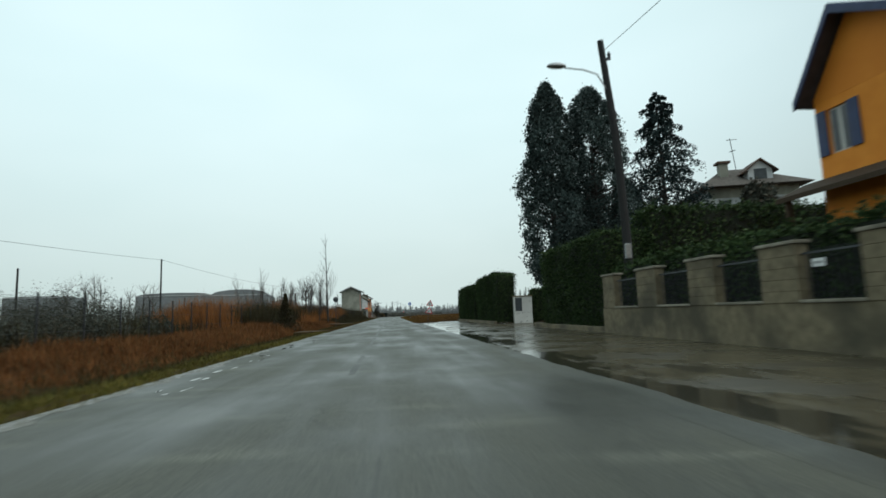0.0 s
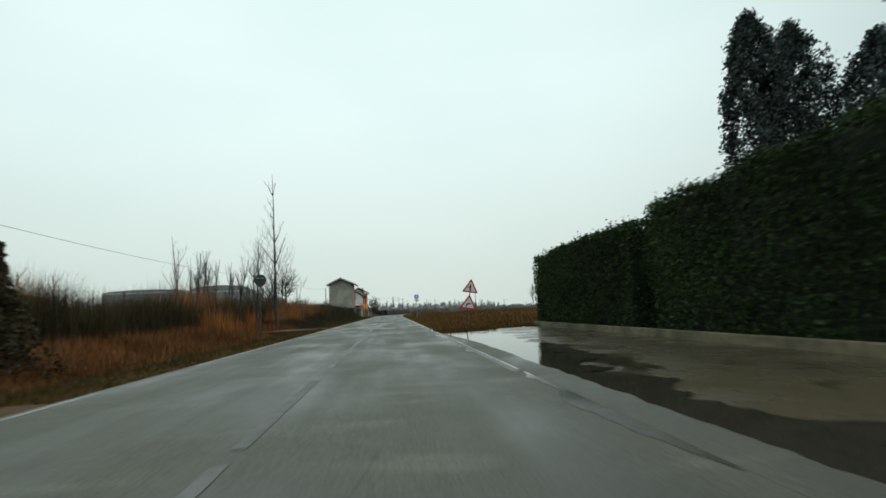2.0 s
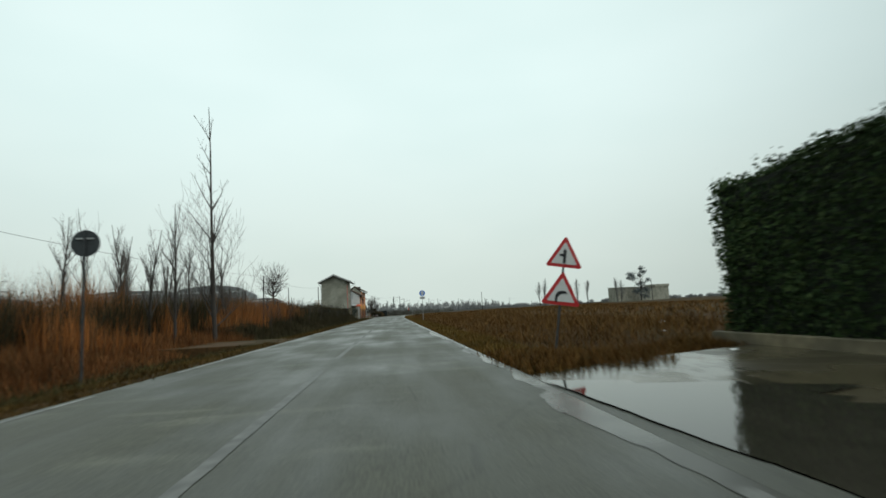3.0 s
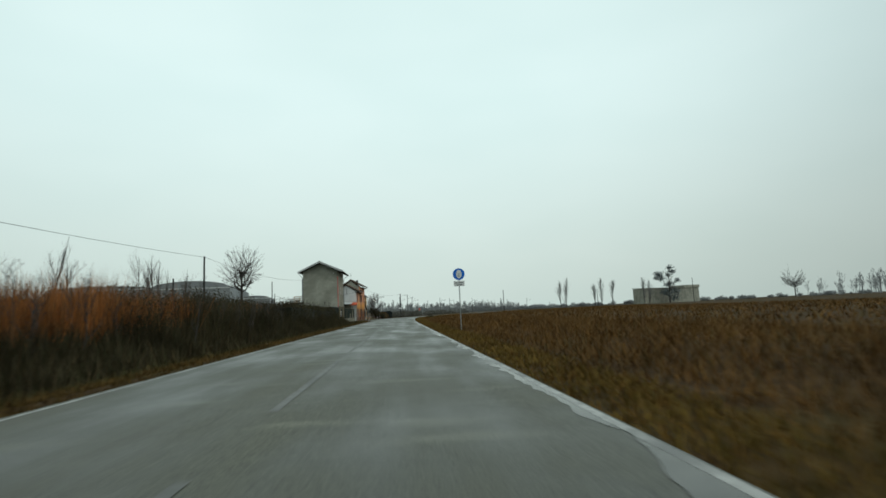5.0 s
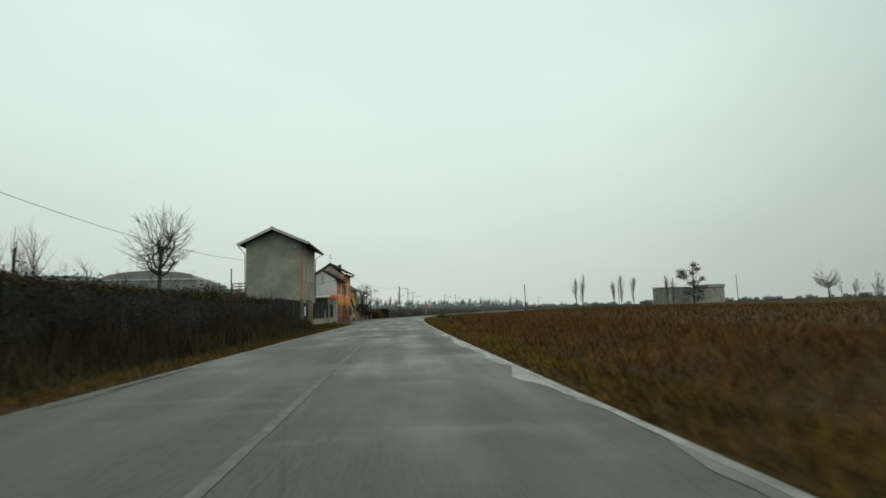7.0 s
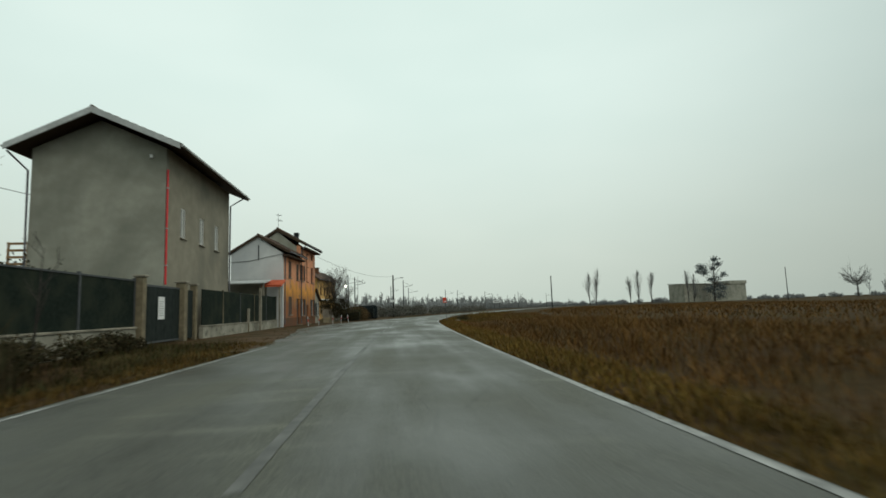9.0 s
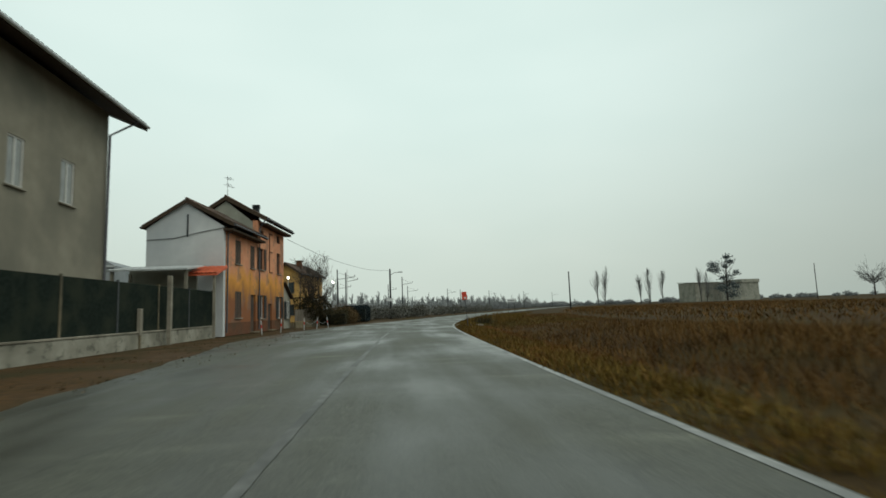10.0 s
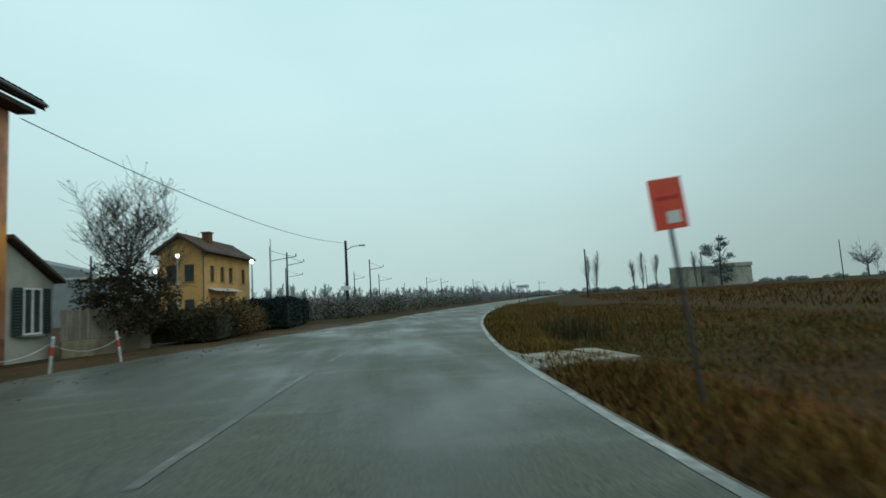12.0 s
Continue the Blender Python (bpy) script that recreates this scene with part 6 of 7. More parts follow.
part("cap", boxed(-0.05, 1.3, -0.05, 0.55, 4.004, 4.09, 0.02), CONCRETE_CAP, gp)

tp = thing("utility_pole", pose(9.75, 20.6, 0), "tall weathered utility pole leaning over the hedge", "pole")
part("shaft", tubed([(0, 0, -0.3), (-0.02, 0, 4.0), (-0.15, 0, 8.2), (-0.52, 0, 12.4)], [0.20, 0.18, 0.16, 0.13], 12), POLE_WOOD, tp)
part("insulator", tubed([(-0.22, -0.1, 11.6), (-0.22, -0.1, 11.75), (-0.22, -0.1, 11.85)], [0.06, 0.08, 0.04], 8), SIGN_BACK, tp)
part("crossarm", boxed(-0.46, -0.16, -0.14, -0.06, 11.5, 11.58), STEEL_DARK, tp)
part("cable_box", boxed(-0.2, 0.05, -0.22, -0.1, 3.0, 3.6, 0.02), STEEL, tp)
lm = new("street_lamp")
lm.parent = tp
part("arm", tubed([(-0.2, 0, 9.0), (-0.35, -0.05, 10.1), (-0.8, -0.1, 10.85), (-1.4, -0.1, 11.05), (-2.2, -0.1, 11.12)], 0.032, 8), STEEL, lm)
lh = bmesh.new()
bmesh.ops.create_uvsphere(lh, u_segments=16, v_segments=10, radius=0.5)
for v in lh.verts:
    v.co = Vector((v.co.x * 0.85 - 2.55, v.co.y * 0.38 - 0.1, (v.co.z if v.co.z > 0 else v.co.z * 0.55) * 0.30 + 11.18))
part("lamp_head", lh, STEEL, lm, "grey unlit street lamp head")


def wire(a, b, sag, r=0.012):
    p = [tuple(a[i] + (b[i] - a[i]) * k / 16 - (sag * 4 * (k / 16) * (1 - k / 16) if i == 2 else 0) for i in range(3)) for k in range(17)]
    ob = part("overhead_wire", tubed(p, r, 5), STEEL_DARK)
    return tagged(ob, "thin dark overhead wire", "wire", "overhead wires")


wire((9.4, 20.6, 12.0), (15.5, -10, 14.5), 0.4)


# the bright orange house behind the wall
def bright_house():
    t = thing("bright_orange_house", pose(12.5, 9.6, 0.0), "bright orange rendered house with dark shutters and roof edge", "house")
    L = 4.1
    part("wall", wall_bm(L, 0, 6.7, [(3.02, 3.70, 5.12, 6.42)], 0.3), RENDER_ORANGE, t).matrix_basis = Matrix.Diagonal((-1, 1, 1, 1))
    g = bmesh.new()
    plate(g, [(0, 6.704), (L, 6.704), (L, 6.85), (2.73, 8.80), (0, 7.35)], 0, 0.3)
    ob = part("gable", g, RENDER_ORANGE, t)
    ob.matrix_basis = Matrix(((0, 1, 0, 0), (1, 0, 0, 0), (0, 0, 1, 0), (0, 0, 0, 1)))
    part("wall", boxed(0.3, 9, L - 0.3, L - 0.002, 0, 6.7), RENDER_ORANGE, t)
    part("wall", boxed(0.3, 9, 0.002, 0.3, 0, 6.7), RENDER_ORANGE, t)
    for s in (-1, 1):
        ye, ze = (4.28, 6.80) if s > 0 else (-0.5, 7.22)
        part("roof", slab([(-0.45, ye, ze), (9.2, ye, ze), (9.2, 2.73, 9.02), (-0.45, 2.73, 9.02)], 0.14), ROOF_DARK, t)
        b = bmesh.new()
        plate(b, [(ye, ze + 0.04), (2.73, 9.06), (2.73, 8.78), (ye, ze - 0.2)], -0.52, -0.455)
        f = part("verge_board", b, SHUTTER_BLUE, t, "dark blue verge board")
        f.matrix_basis = Matrix(((0, 1, 0, 0), (1, 0, 0, 0), (0, 0, 1, 0), (0, 0, 0, 1)))
    w = new("window")
    w.parent = t
    w.location = (0, 3.36, 5.12)
    part("window_frame", boxed(0.08, 0.14, -0.34, 0.34, 0, 1.3), FRAME_WHITE, w)
    part("pane", boxed(0.06, 0.078, -0.27, -0.07, 0.06, 1.24), GLASS, w)
    part("pane", boxed(0.06, 0.078, 0.07, 0.27, 0.06, 1.24), GLASS, w)
    for a, b in ((-0.70, -0.36), (0.36, 0.70)):
        part("shutter", boxed(-0.05, -0.01, a, b, 0, 1.3, 0.008), SHUTTER_BLUE, w)
    part("porch_roof", slab([(-1.0, -4.0, 4.05), (-1.0, L + 0.7, 4.05), (0.0, L + 0.7, 4.5), (0.0, -4.0, 4.5)], 0.14), WOOD_DARK, t, "brown porch roof")
    for y in (-3.4, 0.6, L + 0.4):
        part("porch_post", boxed(-0.9, -0.76, y - 0.07, y + 0.07, 0, 4.0), WOOD_DARK, t)


bright_house()


# the villa far behind the garden hedge
def villa():
    t = thing("villa", pose(41.2, 58.0, 4.4, 0, 0, -14), "white villa with hipped grey roof and dormer behind hedges", "house")
    part("wall", boxed(-4.6, 4.6, -5, 5, -4.4, 9.2), PLASTER_WHITE, t)
    r = bmesh.new()
    lo = [r.verts.new(p) for p in ((-5.7, -6.4, 9.2), (5.7, -6.4, 9.2), (5.7, 6.4, 9.2), (-5.7, 6.4, 9.2))]
    hi = [r.verts.new((-1.2, 0, 12.4)), r.verts.new((1.2, 0, 12.4))]
    r.faces.new(lo[::-1])
    for f in ((lo[0], lo[1], hi[1], hi[0]), (lo[1], lo[2], hi[1]), (lo[2], lo[3], hi[0], hi[1]), (lo[3], lo[0], hi[0])):
        r.faces.new(f)
    part("roof", r, mat("grey_brown_roof", (0.085, 0.075, 0.066), (0.135, 0.12, 0.105), 3, 0.9, 0.3, spec=0.15), t)
    d = new("dormer")
    d.parent = t
    d.location = (1.1, -3.6, 9.9)
    g = bmesh.new()
    plate(g, [(-1.25, 0), (-1.25, 1.3), (0, 2.3), (1.25, 1.3), (1.25, 0)], -1.0, 2.4)
    part("dormer_wall", g, PLASTER_WHITE, d)
    for s in (-1, 1):
        part("dormer_roof", slab([(s * 1.75, -1.4, 1.1), (s * 1.75, 2.4, 1.1), (0, 2.4, 2.5), (0, -1.4, 2.5)], 0.16), ROOF_TILE, d)
    part("pane", boxed(-0.65, 0.65, -1.04, -1.004, 0.15, 1.35), GLASS, d)
    c = new("chimney")
    c.parent = t
    c.location = (-2.0, -2.5, 11.0)
    part("stack", boxed(-0.45, 0.45, -0.45, 0.45, -0.5, 1.5), PLASTER_GREY, c)
    part("chimney_cap", boxed(-0.7, 0.7, -0.7, 0.7, 1.52, 1.75), ROOF_TILE, c)
    part("aerial", tubed([(0.5, 0, 12), (0.1, 0, 16.3)], 0.04, 5), STEEL_DARK, t)
    part("aerial_bar", tubed([(-0.3, 0, 16.1), (0.9, 0, 16.1)], 0.04, 5), STEEL_DARK, t)
    part("aerial_bar", tubed([(-0.1, 0, 14.6), (0.6, 0, 14.8)], 0.05, 5), STEEL_DARK, t)
    # grey strip added on the wall, standing in for the wide dark soffit
    part("soffit_strip", boxed(-4.66, 4.66, -5.06, -5.003, 8.1, 9.15), PLASTER_GREY, t, "grey strip on the wall in place of the dark soffit")
    for x in (-3.0, -0.6, 2.4):
        part("window", boxed(x - 0.6, x + 0.6, -5.03, -5.004, 6.2, 7.8), GLASS, t)


villa()

# ---- road signs ----
def warning_sign():
    t = thing("warning_sign", pose(4.62, 66.6, 0.0, 0, 9.5, -8), "two stacked red-bordered warning triangles on one post", "road sign")
    part("post", tubed([(0, 0.05, -0.4), (0, 0.05, 2.75)], 0.03, 10), STEEL_DARK, t)
    for name, cz, side in (("upper_triangle", 2.28, 0.92), ("lower_triangle", 1.36, 0.98)):
        s = new(name)
        s.parent = t
        s.location = (0, 0, cz)
        part("backing", plate(bmesh.new(), rounded_tri(side, 0.045), -0.012, 0.02), SIGN_RED, s, "red border")
        part("face", plate(bmesh.new(), rounded_tri(side * 0.70, 0.02), -0.020, -0.013), SIGN_WHITE, s, "white field")
    b = bmesh.new()
    box(b, -0.035, 0.035, -0.027, -0.021, -0.17, 0.14)
    part("symbol", b, SIGN_BLACK, t).location = (0, 0, 2.28)
    b = bmesh.new()
    plate(b, [(-0.035, 0.06), (-0.12, 0.06), (-0.12, 0.00), (-0.035, 0.00)], -0.027, -0.021)
    plate(b, [(-0.05, 0.13), (0.0, 0.20), (0.05, 0.13)], -0.0265, -0.0215)
    part("symbol", b, SIGN_BLACK, t).location = (0, 0, 2.28)
    b = bmesh.new()
    arc = [(-0.12, -0.17), (-0.115, -0.03), (-0.06, 0.05), (0.02, 0.08), (0.12, 0.08)]
    outl = [(x - 0.028, z + 0.01) for x, z in arc] + [(x + 0.03, z - 0.055) for x, z in arc[::-1]]
    plate(b, outl, -0.027, -0.021)
    part("symbol", b, SIGN_BLACK, t).location = (0, 0, 1.34)


warning_sign()


def round_sign_back(x, y, z, r):
    t = thing("round_road_sign", pose(x, y, 0, 0, 0, 6), "round road sign seen from its dark grey back", "road sign")
    part("post", tubed([(0, -0.05, -0.6), (0, -0.05, z + r)], 0.030, 10), SIGN_BACK, t)
    part("disc", plate(bmesh.new(), circle(r), 0.0, 0.02), SIGN_BACK, t)
    part("clamp", boxed(-0.2, 0.2, -0.03, 0.0, z_clamp(z), z_clamp(z) + 0.04), STEEL, t).location = (0, 0, 0)
    return t


def z_clamp(z):
    return z + 0.1


rs = round_sign_back(-6.76, 67.5, 3.2, 0.33)
for ob in rs.children:
    if ob.name.startswith("disc"):
        ob.location = (0, 0, 3.2)


def blue_sign():
    t = thing("blue_round_sign", pose(4.42, 120.0, 0, 0, 0, -5), "blue round road sign with a white plate below it", "road sign")
    part("post", tubed([(0, 0.05, -0.4), (0, 0.05, 3.3)], 0.03, 10), STEEL, t)
    z = 3.31
    part("disc", plate(bmesh.new(), circle(0.36), -0.012, 0.015), SIGN_BLUE, t).location = (0, 0, z)
    tyre = plate(bmesh.new(), circle(0.26, 36, 0.0, 0.0, 0.66), -0.02, -0.013)
    part("symbol", tyre, SIGN_WHITE, t, "pale oval symbol").location = (0.01, 0, z)
    b = bmesh.new()
    for i in range(3):
        box(b, -0.09, 0.05 + 0.03 * i, -0.026, -0.021, -0.14 + i * 0.07, -0.11 + i * 0.07)
    part("symbol", b, STEEL, t).location = (0.01, 0, z)
    part("plate", boxed(-0.33, 0.33, -0.012, 0.012, z - 0.72, z - 0.41, 0.004), SIGN_WHITE, t, "white text plate")
    part("plate_edge", plate(bmesh.new(), [(-0.33, z - 0.72), (0.33, z - 0.72), (0.33, z - 0.705), (-0.33, z - 0.705)], -0.016, -0.0125), SIGN_BLACK, t)
    for i, (a, c) in enumerate(((-0.24, 0.26), (-0.18, 0.20))):
        part("writing", boxed(a, c, -0.0155, -0.0125, z - 0.54 - i * 0.12, z - 0.50 - i * 0.12), STEEL_DARK, t)


blue_sign()


def red_panel():
    t = thing("red_notice_sign", pose(5.35, 204.95, -0.09, 0, -5, -12), "orange-red rectangular notice on a thin steel post", "sign")
    part("post", tubed([(0, 0.04, -0.3), (0, 0.04, 1.95)], 0.020, 8), STEEL_DARK, t)
    part("panel", boxed(-0.145, 0.145, -0.012, 0.012, 1.70, 2.16, 0.004), SIGN_ORANGE, t)
    part("writing", boxed(-0.10, 0.10, -0.016, -0.0125, 1.97, 2.00), SIGN_RED, t)
    part("label", boxed(-0.03, 0.09, -0.016, -0.0125, 1.75, 1.86), SIGN_WHITE, t)


red_panel()
for i, (x, y, w, a) in enumerate(((5.6, 209.5, 0.46, 4), (6.15, 209.75, 0.50, 7), (6.75, 209.9, 0.48, 2))):
    sl = part("concrete_slab", boxed(-w / 2, w / 2, -0.85, 0.85, -0.25, 0.0, 0.02), CONCRETE_CAP, None, "", pose(x, y, 0.015 - 0.012 * i, 0, 1.5 * (i - 1), a))
    tagged(sl, "stained pale concrete culvert slab beside the road", "slab", "culvert slabs")
ds = thing("direction_sign", pose(21.5, 262, 0, 0, 0, -15), "white direction sign on two posts beside the bend", "road sign")
part("board", boxed(-0.75, 0.75, -0.02, 0.02, 1.9, 2.35, 0.01), SIGN_WHITE, ds)
part("writing", boxed(-0.55, 0.5, -0.026, -0.0205, 2.08, 2.17), STEEL_DARK, ds)
for x in (-0.5, 0.5):
    part("post", tubed([(x, 0.06, -0.3), (x, 0.06, 2.3)], 0.035, 8), STEEL_DARK, ds)

# ---- poles, masts, wires ----
def telegraph_pole(x, y, h, r=0.14, name="telegraph_pole", label="dark wooden telegraph pole on waste ground", group="telegraph poles"):
    t = thing(name, pose(x, y, 0), label, "pole", group)
    part("shaft", tubed([(0, 0, -0.3), (0, 0, h)], [r, r * 0.7], 9), POLE_WOOD, t)
    part("insulator", tubed([(0.1, 0, h - 0.3), (0.1, 0, h - 0.1)], 0.05, 6), SIGN_BACK, t)
    return t


LINE = [(-42, -8, 9.6), (-32.2, 78.4, 10.1), (-23.3, 156, 9.3), (-19.5, 202, 9.2)]
for x, y, h in LINE:
    telegraph_pole(x, y, h)
for a, b in zip(LINE, LINE[1:]):
    wire((a[0] + 0.1, a[1], a[2] - 0.1), (b[0] + 0.1, b[1], b[2] - 0.1), 0.9, 0.02)
for x, y, h in ((-62, 168, 8.5), (-36, 178, 8.5), (-35.1, 242, 11.7), (39.9, 285, 8.2), (147, 341, 12.2), (128, 420, 11)):
    telegraph_pole(x, y, h, 0.16, label="slim dark pole far across the field")


telegraph_pole(-77, 118, 13.5, 0.26, label="tall pale concrete pole across the waste ground", group="")


def catenary_mast(x, y, h, arm=2.2):
    t = thing("railway_mast", pose(x, y, 0, 0, 0, -20), "slim dark railway mast with a bracket arm", "mast", "railway masts")
    part("shaft", tubed([(0, 0, -0.3), (0, 0, h)], [0.13, 0.09], 8), STEEL_DARK, t)
    part("arm", tubed([(0, 0, h - 1.6), (arm, 0, h - 1.3)], 0.04, 6), STEEL_DARK, t)
    part("stay", tubed([(0, 0, h - 0.5), (arm * 0.9, 0, h - 1.3)], 0.02, 5), STEEL_DARK, t)
    part("insulator", tubed([(arm, 0, h - 1.3), (arm, 0, h - 1.0)], 0.06, 6), SIGN_BACK, t)


for i, (x, y, h) in enumerate([(-7.2, 260, 8.0), (-6.4, 267, 8.0), (-10, 292, 8), (3.8, 283, 8.0), (6.5, 325, 8.0), (1, 312, 8), (21, 352, 8.0), (27, 364, 8.0), (42, 387, 8.0), (64, 416, 8.0), (90, 455, 8.0), (-26, 262, 8), (-33, 236, 8)]):
    catenary_mast(x, y, h, 2.2 if i % 2 else 3.0)


def lamp_post(x, y, h, lit, arm=1.3):
    t = thing("street_lamp", pose(x, y, 0, 0, 0, 0), "lit street lamp on a pale pole" if lit else "street lamp on a dark wooden pole", "street lamp", "street lamps")
    part("pole", tubed([(0, 0, -0.2), (0, 0, h)], [0.09, 0.05] if lit else [0.15, 0.11], 8), STEEL if lit else POLE_WOOD, t)
    if lit:
        part("globe", tubed([(0, 0, h), (0, 0, h + 0.1), (0, 0, h + 0.26), (0, 0, h + 0.34)], [0.06, 0.14, 0.14, 0.04], 12), LAMP_ON, t, "glowing lamp")
    else:
        part("arm", tubed([(0, 0, h - 0.9), (arm * 0.5, 0, h - 0.55), (arm, 0, h - 0.5)], 0.04, 6), STEEL, t)
        part("lamp_head", boxed(arm - 0.1, arm + 0.5, -0.12, 0.12, h - 0.56, h - 0.42, 0.03), STEEL, t)


lamp_post(1.15, 250.2, 7.1, False)
pp = thing("small_plate", pose(1.0, 250.0, 2.5), "small white plate fixed to the lamp pole", "plate")
part("board", boxed(-0.45, 0.45, -0.02, 0.02, 0, 0.4, 0.01), SIGN_WHITE, pp)
for x, y, h in ((-6.6, 247.0, 5.1), (-15.8, 251.5, 5.0), (-12.6, 247.4, 5.9)):
    lamp_post(x, y, h, True)
part_pole = thing("flag_pole", pose(-4.4, 243.0, 0), "slim white pole by the station", "pole")
part("shaft", tubed([(0, 0, -0.2), (0, 0, 6.6)], [0.06, 0.04], 8), SIGN_WHITE, part_pole)
wire((-7.3, 217.6, 7.2), (1.1, 250.2, 6.9), 0.8, 0.016)


# ---- the ochre station house ----
def station():
    t = thing("station_house", pose(-11.7, 251.0, 0.0, 0, 0, -10), "ochre two-storey station house with tiled roof", "house")
    L, D = 11.0, 3.9
    up = [(1.6, 2.45, 4.15, 5.6), (3.75, 4.6, 4.15, 5.6), (5.7, 6.55, 4.15, 5.6), (8.9, 9.7, 4.15, 5.6)]
    lo = [(h[0], h[1], 1.0, 2.6) for h in up]
    part("wall", wall_bm(L, 0, 7.0, up + lo, 0.3), PLASTER_YELLOW, t)
    for y0, y1 in ((0, 0.3), (L - 0.3, L)):
        g = bmesh.new()
        plate(g, [(-0.302, 0), (-0.302, 6.98), (-D / 2, 8.25), (-D, 6.98), (-D, 0)], y0, y1)
        part("wall", g, PLASTER_YELLOW, t)
    part("wall", boxed(-D, -D + 0.3, 0.31, L - 0.31, 0, 6.95), PLASTER_YELLOW, t)
    for h in up + lo:
        window(t, *h, SHUTTER, GLASS, None)
    part("awning", slab([(0.75, 1.1, 3.25), (0.75, 7.2, 3.25), (0.004, 7.2, 3.5), (0.004, 1.1, 3.5)], 0.08), FASCIA, t, "pale sheet awning over the platform doors")
    for x in (-1.15, -2.75):
        for z in (1.0, 4.15):
            w = new("window")
            w.parent = t
            w.location = (x, 0, z)
            part("window_frame", boxed(-0.42, 0.42, -0.05, -0.004, 0, 1.5, 0.01), SHUTTER, w)
            part("shutter", boxed(-0.36, -0.01, -0.085, -0.054, 0.05, 1.45, 0.006), SHUTTER_DARK, w)
            part("shutter", boxed(0.01, 0.36, -0.085, -0.054, 0.05, 1.45, 0.006), SHUTTER_DARK, w)
            part("window_sill", boxed(-0.5, 0.5, -0.12, -0.004, -0.07, -0.005, 0.01), CONCRETE_CAP, w)
    gable_roof(t, 0.5, -D - 0.5, 6.85, -D / 2, 8.45, -0.45, L + 0.45)
    part("downpipe", tubed([(0.5, 0.1, 6.75), (0.08, 0.12, 6.3), (0.08, 0.12, 0.1)], 0.05), PIPE_GREY, t)
    c = new("chimney")
    c.parent = t
    c.location = (-D / 2 + 0.5, 4.2, 8.0)
    part("stack", boxed(-0.35, 0.35, -0.4, 0.4, -0.4, 1.0, 0.02), BRICK_BASE, c)
    part("chimney_cap", boxed(-0.45, 0.45, -0.5, 0.5, 1.02, 1.14, 0.015), CONCRETE, c)


station()

# ---- far buildings, poplars and woods ----
def hall(x, y, w, d, h, rise, rot, label):
    t = thing("industrial_hall", pose(x, y, 0, 0, 0, rot), label, "building", "halls on the skyline")
    o = [(-w / 2, 0), (-w / 2, h)] + [(-w / 2 + w * k / 12, h + rise * math.sin(math.pi * k / 12) ** 0.45) for k in range(1, 12)] + [(w / 2, h), (w / 2, 0)]
    # pale blue-grey cladding, with the haze of distance in its base colour
    part("shell", plate(bmesh.new(), o, 0, d), mat("haze_paled_cladding", (0.19, 0.205, 0.21), (0.25, 0.265, 0.27), 0.4, 0.7, 0.05, (0.175, 0.19, 0.195)), t)
    part("eaves_band", boxed(-w / 2 - 0.15, w / 2 + 0.15, -0.25, -0.01, h - 0.5, h), FASCIA, t)


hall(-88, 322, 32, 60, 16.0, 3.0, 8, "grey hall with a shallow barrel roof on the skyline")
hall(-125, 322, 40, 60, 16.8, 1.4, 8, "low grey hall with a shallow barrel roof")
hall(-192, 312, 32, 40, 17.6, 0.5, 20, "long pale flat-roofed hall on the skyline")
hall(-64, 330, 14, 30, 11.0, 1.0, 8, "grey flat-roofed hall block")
fb = thing("farm_building", pose(214, 486, 0, 0, 0, 12), "long grey farm building in two blocks across the field", "building")
part("wall", boxed(-26, -6, 0, 14, 0, 11.6), PLASTER_ANNEX, fb, "pale rendered block")
part("roof", slab([(-26.5, -0.5, 11.7), (-5.5, -0.5, 11.7), (-5.5, 14.5, 12.3), (-26.5, 14.5, 12.3)], 0.4), PLASTER_GREY, fb)
part("wall", boxed(-5.9, 26, 1, 15, 0, 11.0), PLASTER_GREY, fb)
part("wall", boxed(12, 26.5, 0.5, 15.5, 11.05, 13.2), PLASTER_GREY, fb)
part("roof", slab([(-5.9, 0.4, 11.2), (11.9, 0.4, 11.2), (11.9, 15.5, 11.6), (-5.9, 15.5, 11.6)], 0.4), ROOF_TILE, fb)
for k in range(4):
    part("door", boxed(-24 + k * 4.6, -21.6 + k * 4.6, -0.08, -0.01, 0, 4.2), PLASTER_GREY, fb)
rngp = np.random.default_rng(91)
for i, (x, y, h) in enumerate([(110, 440, 17), (114, 441, 19), (136, 446, 15), (141, 447, 18), (150, 449, 17), (176, 455, 18), (180, 456, 16)]):
    bare_tree("bare_poplar", x, y, 0, 100 + i, "slim bare poplar on the far side of the field", "tree", "far poplars", twig=POPLAR_HAZED, height=h, trunk_r=0.24, first=0.02, spread=0.42, levels=2, kids=26, upward=1.7, length=0.50, fall=1.0, rmin=0.018)
cd = bare_tree("far_cedar", 206, 476, 0, 110, "broad ragged grey-green cedar beside the farm building", height=27, trunk_r=0.6, first=0.3, spread=0.9, levels=2, kids=16, upward=0.6, length=0.34)
rngc = np.random.default_rng(111)
LOBES = [(-7.5, 0, 21.5, 2.6, 150), (-5, 1, 18.5, 2.4, 110), (-10, 0, 19, 1.6, 60), (2, 0, 26.5, 1.9, 90), (3.5, 0, 23.5, 2.0, 90), (0, 0, 21, 1.6, 60), (7, 0, 17, 1.7, 60), (1, 2, 14, 3.0, 150), (5, 1, 9, 3.4, 200), (-2, 1, 8, 3.2, 170), (3, 0, 4, 3.6, 200)]
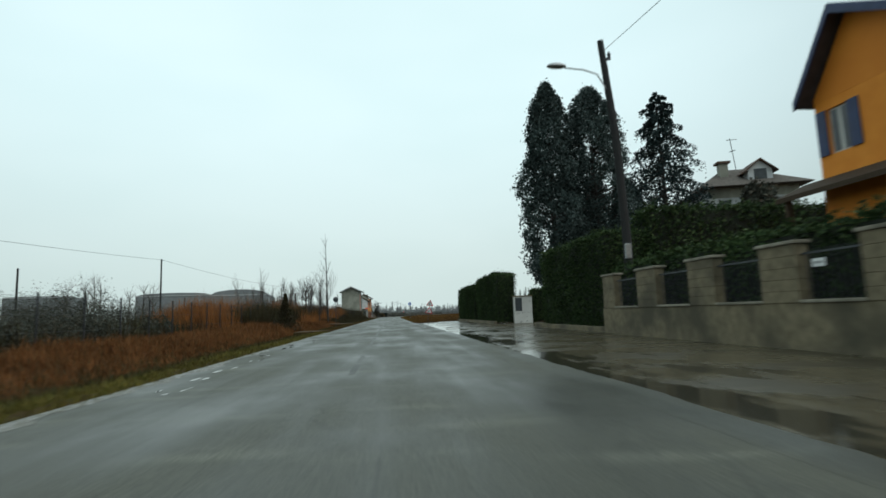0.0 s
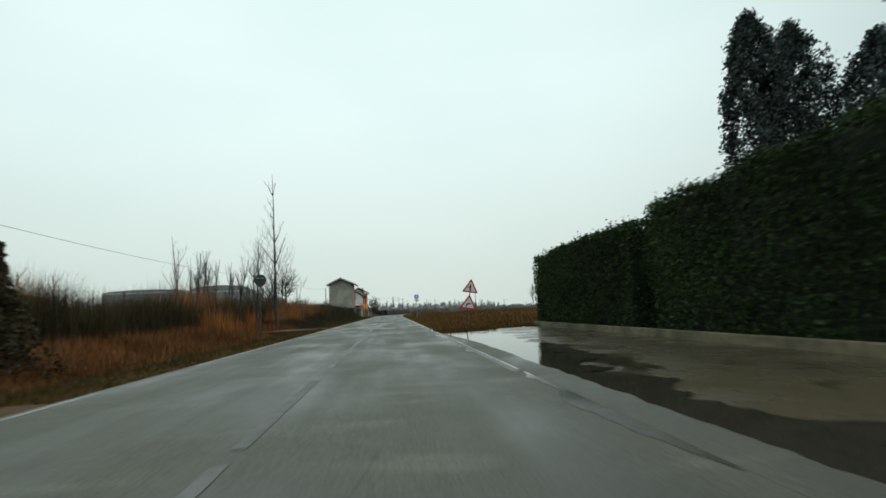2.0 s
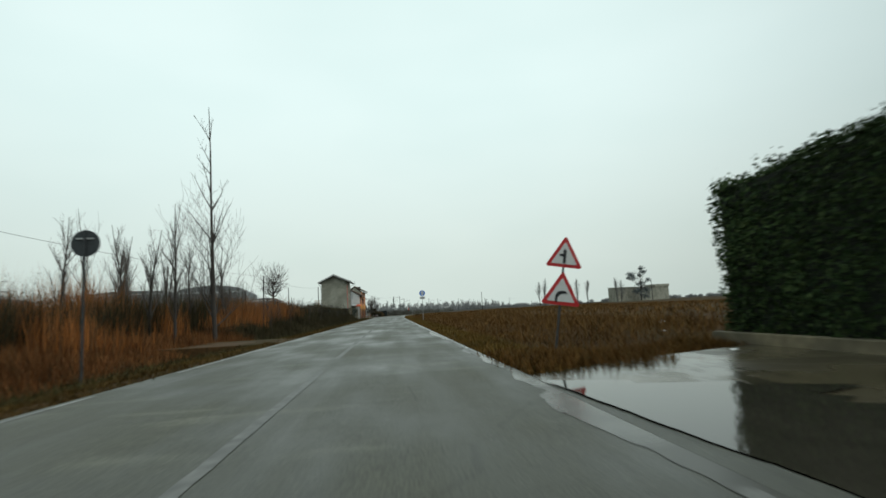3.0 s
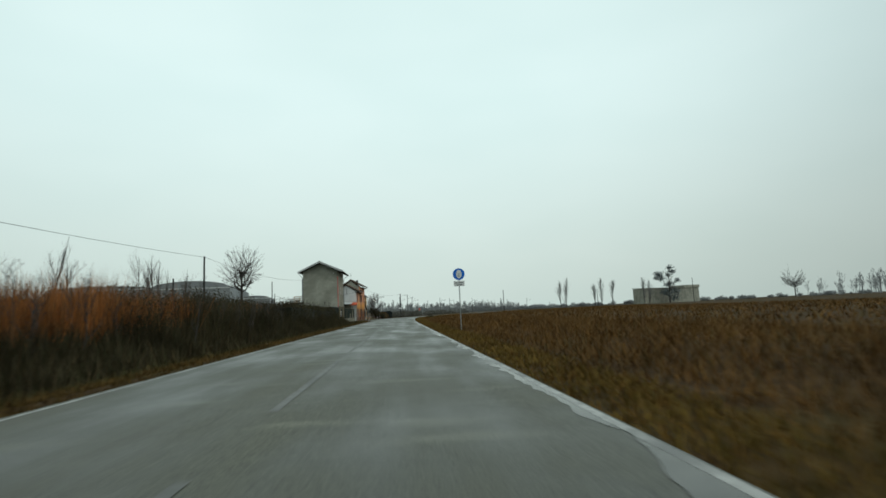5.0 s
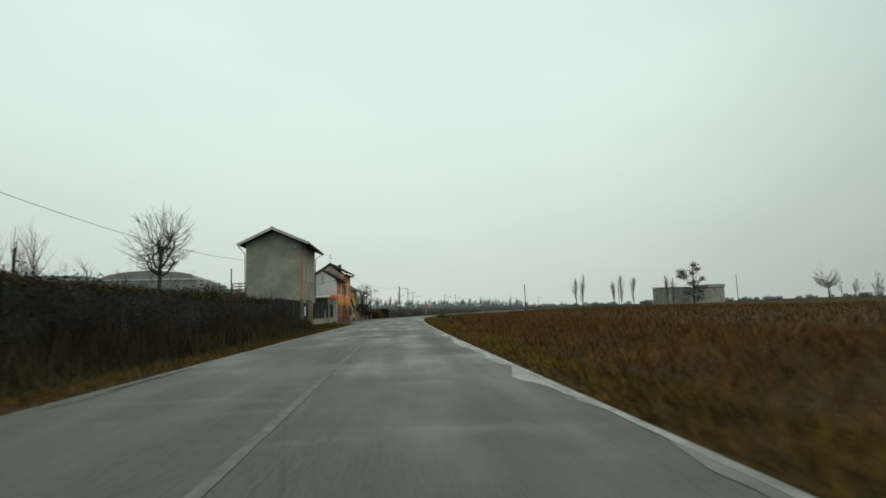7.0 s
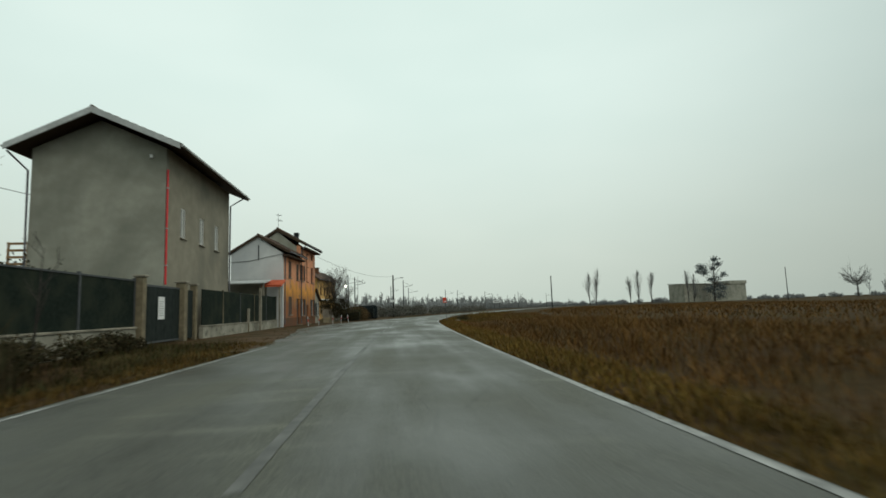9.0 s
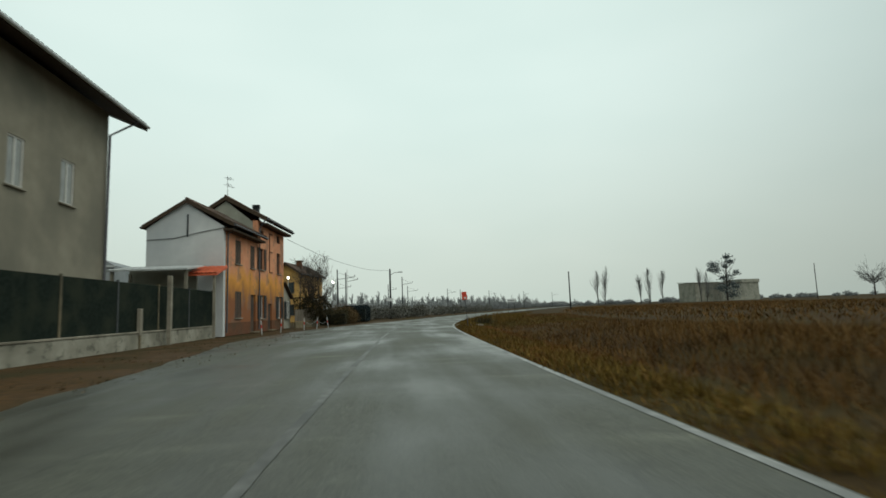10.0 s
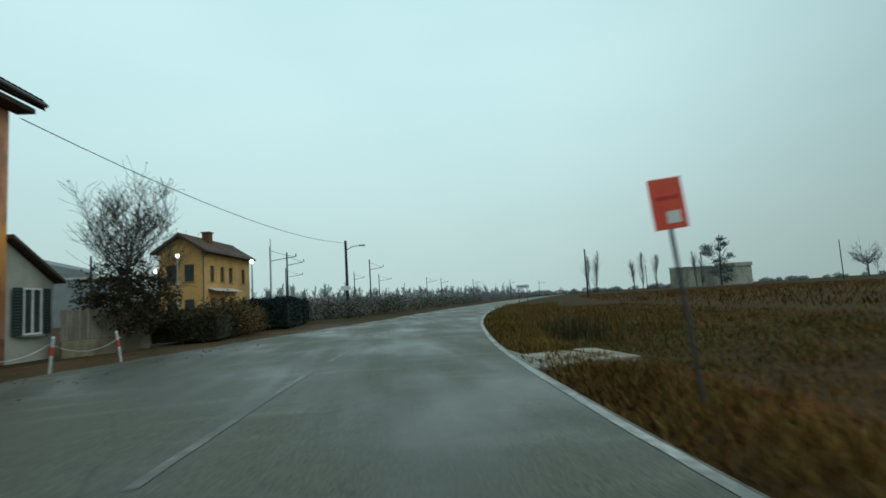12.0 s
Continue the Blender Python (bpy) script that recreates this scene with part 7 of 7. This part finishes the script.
q = np.concatenate([rngc.normal(size=(2 * m, 3)) * np.array([s * 0.62, s * 0.62, s * 0.42]) + np.array([dx, dy, z]) for dx, dy, z, s, m in LOBES])
stuff("needles", leaf_mesh("needles", q[q[:, 2] > 0.4], 0.50, CEDAR_LEAF_HAZED, rngc, 1.9, -0.5), "loose grey-green needle sprays", "tree", cd)
round_tree("bare_tree", 318, 489, 121, "bare round tree in the field", 25, 0.5, 0.34, 9.0, 8.5, 11, 14, 0.05, POPLAR_HAZED)


def far_woods(name, pts, height, seed, label, count, wide=6.0, rmin=0.035, bark=None, kids=7):
    """A belt of leafless trees along a line, each a turned and scaled copy of one of six."""
    rng = np.random.default_rng(seed)
    kinds = [grow(rng, height=1.0, trunk_r=0.018, first=0.15, spread=0.6, levels=2, kids=kids, upward=0.85, length=0.42, fall=0.8, rmin=0.0) for _ in range(6)]
    P = np.array(pts, float)
    segs = []
    for j in range(count):
        k = rng.uniform(0, len(pts) - 1.001)
        i = int(k)
        c = P[i] * (1 - k + i) + P[i + 1] * (k - i) + rng.normal(scale=wide, size=2)
        h = height * rng.uniform(0.55, 1.1) * (1 + 0.35 * noise.noise(Vector((c[0] * 0.02, c[1] * 0.02, seed))))
        a = rng.uniform(0, 6.28)
        turn = np.array([[math.cos(a), -math.sin(a), 0], [math.sin(a), math.cos(a), 0], [0, 0, 1]]) * h
        o = np.array([c[0], c[1], 0.0])
        for p0, p1, r0, r1 in kinds[j % 6]:
            segs.append((turn @ p0 + o, turn @ p1 + o, max(r0 * h, rmin), max(r1 * h, rmin)))
    return stuff(name, branch_mesh(name, segs, bark or WOODS_HAZED, 3), label, "woods")


# bark paled and cooled: the distance haze is put into this colour
WOODS_HAZED = mat("haze_paled_woods", (0.215, 0.225, 0.228), (0.30, 0.31, 0.312), 0.15, 0.9, 0.0, (0.25, 0.262, 0.262), 0.4)
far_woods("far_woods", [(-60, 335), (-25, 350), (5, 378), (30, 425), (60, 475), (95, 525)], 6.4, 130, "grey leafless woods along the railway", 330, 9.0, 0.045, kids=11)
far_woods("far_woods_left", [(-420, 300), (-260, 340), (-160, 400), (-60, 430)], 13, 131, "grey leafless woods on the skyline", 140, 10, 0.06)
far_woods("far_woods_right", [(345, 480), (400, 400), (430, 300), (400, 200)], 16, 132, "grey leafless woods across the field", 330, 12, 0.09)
thicket("field_edge_scrub", 150, 0, 0, 0, 0, 1.0, 2.4, 0.40, WOODS_HAZED, 138, "low grey scrub at the far edge of the field", 0.9, [(95, 520), (160, 545), (240, 545), (330, 525), (400, 440)], 110)
thicket("railway_woodland", 190, 0, 0, 0, 0, 0.8, 1.9, 0.22, WOODS_HAZED, 139, "soft grey leafless woodland along the railway", 1.05, [(-30, 310), (-8, 330), (14, 365), (40, 420), (75, 480), (130, 540)], 230)
thicket("trackside_brush", 80, 0, 0, 0, 0, 0.6, 1.3, 0.10, BRUSH_GREY, 140, "tangled brown and grey trackside brush", 0.9, [(-2, 247), (4, 262), (10, 280), (20, 310), (32, 340)], 420)
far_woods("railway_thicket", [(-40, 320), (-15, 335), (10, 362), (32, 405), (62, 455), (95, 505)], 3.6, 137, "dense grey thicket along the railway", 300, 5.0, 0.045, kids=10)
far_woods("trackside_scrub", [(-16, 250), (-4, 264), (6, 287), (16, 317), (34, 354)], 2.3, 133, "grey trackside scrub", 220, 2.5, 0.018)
far_woods("waste_ground_trees", [(-95, 120), (-80, 150), (-62, 185), (-55, 230)], 8.5, 134, "leafless trees on waste ground", 26, 6, 0.02, BARK)
far_woods("roadside_shrubs", [(-10.5, 96), (-10, 130), (-10.5, 174)], 2.9, 135, "bare tangled shrubs in the bramble scrub", 130, 0.9, 0.006, BARK)
far_woods("bank_shrubs", [(-30, 30), (-26, 60), (-22, 100)], 2.6, 136, "bare tangled shrubs behind the bank", 40, 4.0, 0.007, BARK)

# left: wire fence posts in the dry grass
for i in range(16):
    y = 12 + i * 3.3
    fp = thing("fence_post", pose(-13.4 - 0.04 * i, y, 0, 0, 0, 0), "thin dark fence post in the dry grass", "post", "wire fence posts")
    part("shaft", tubed([(0, 0, -0.2), (0.02 * math.sin(i), 0, 2.45)], 0.045, 6), SIGN_BLACK, fp)
for z in (0.9, 1.6, 2.3):
    fw = part("fence_wire", tubed([(-13.4 - 0.04 * i, 12 + i * 3.3, z) for i in range(16)], 0.006, 4), STEEL_DARK)
    tagged(fw, "thin fence wire between dark posts", "wire", "fence wires")
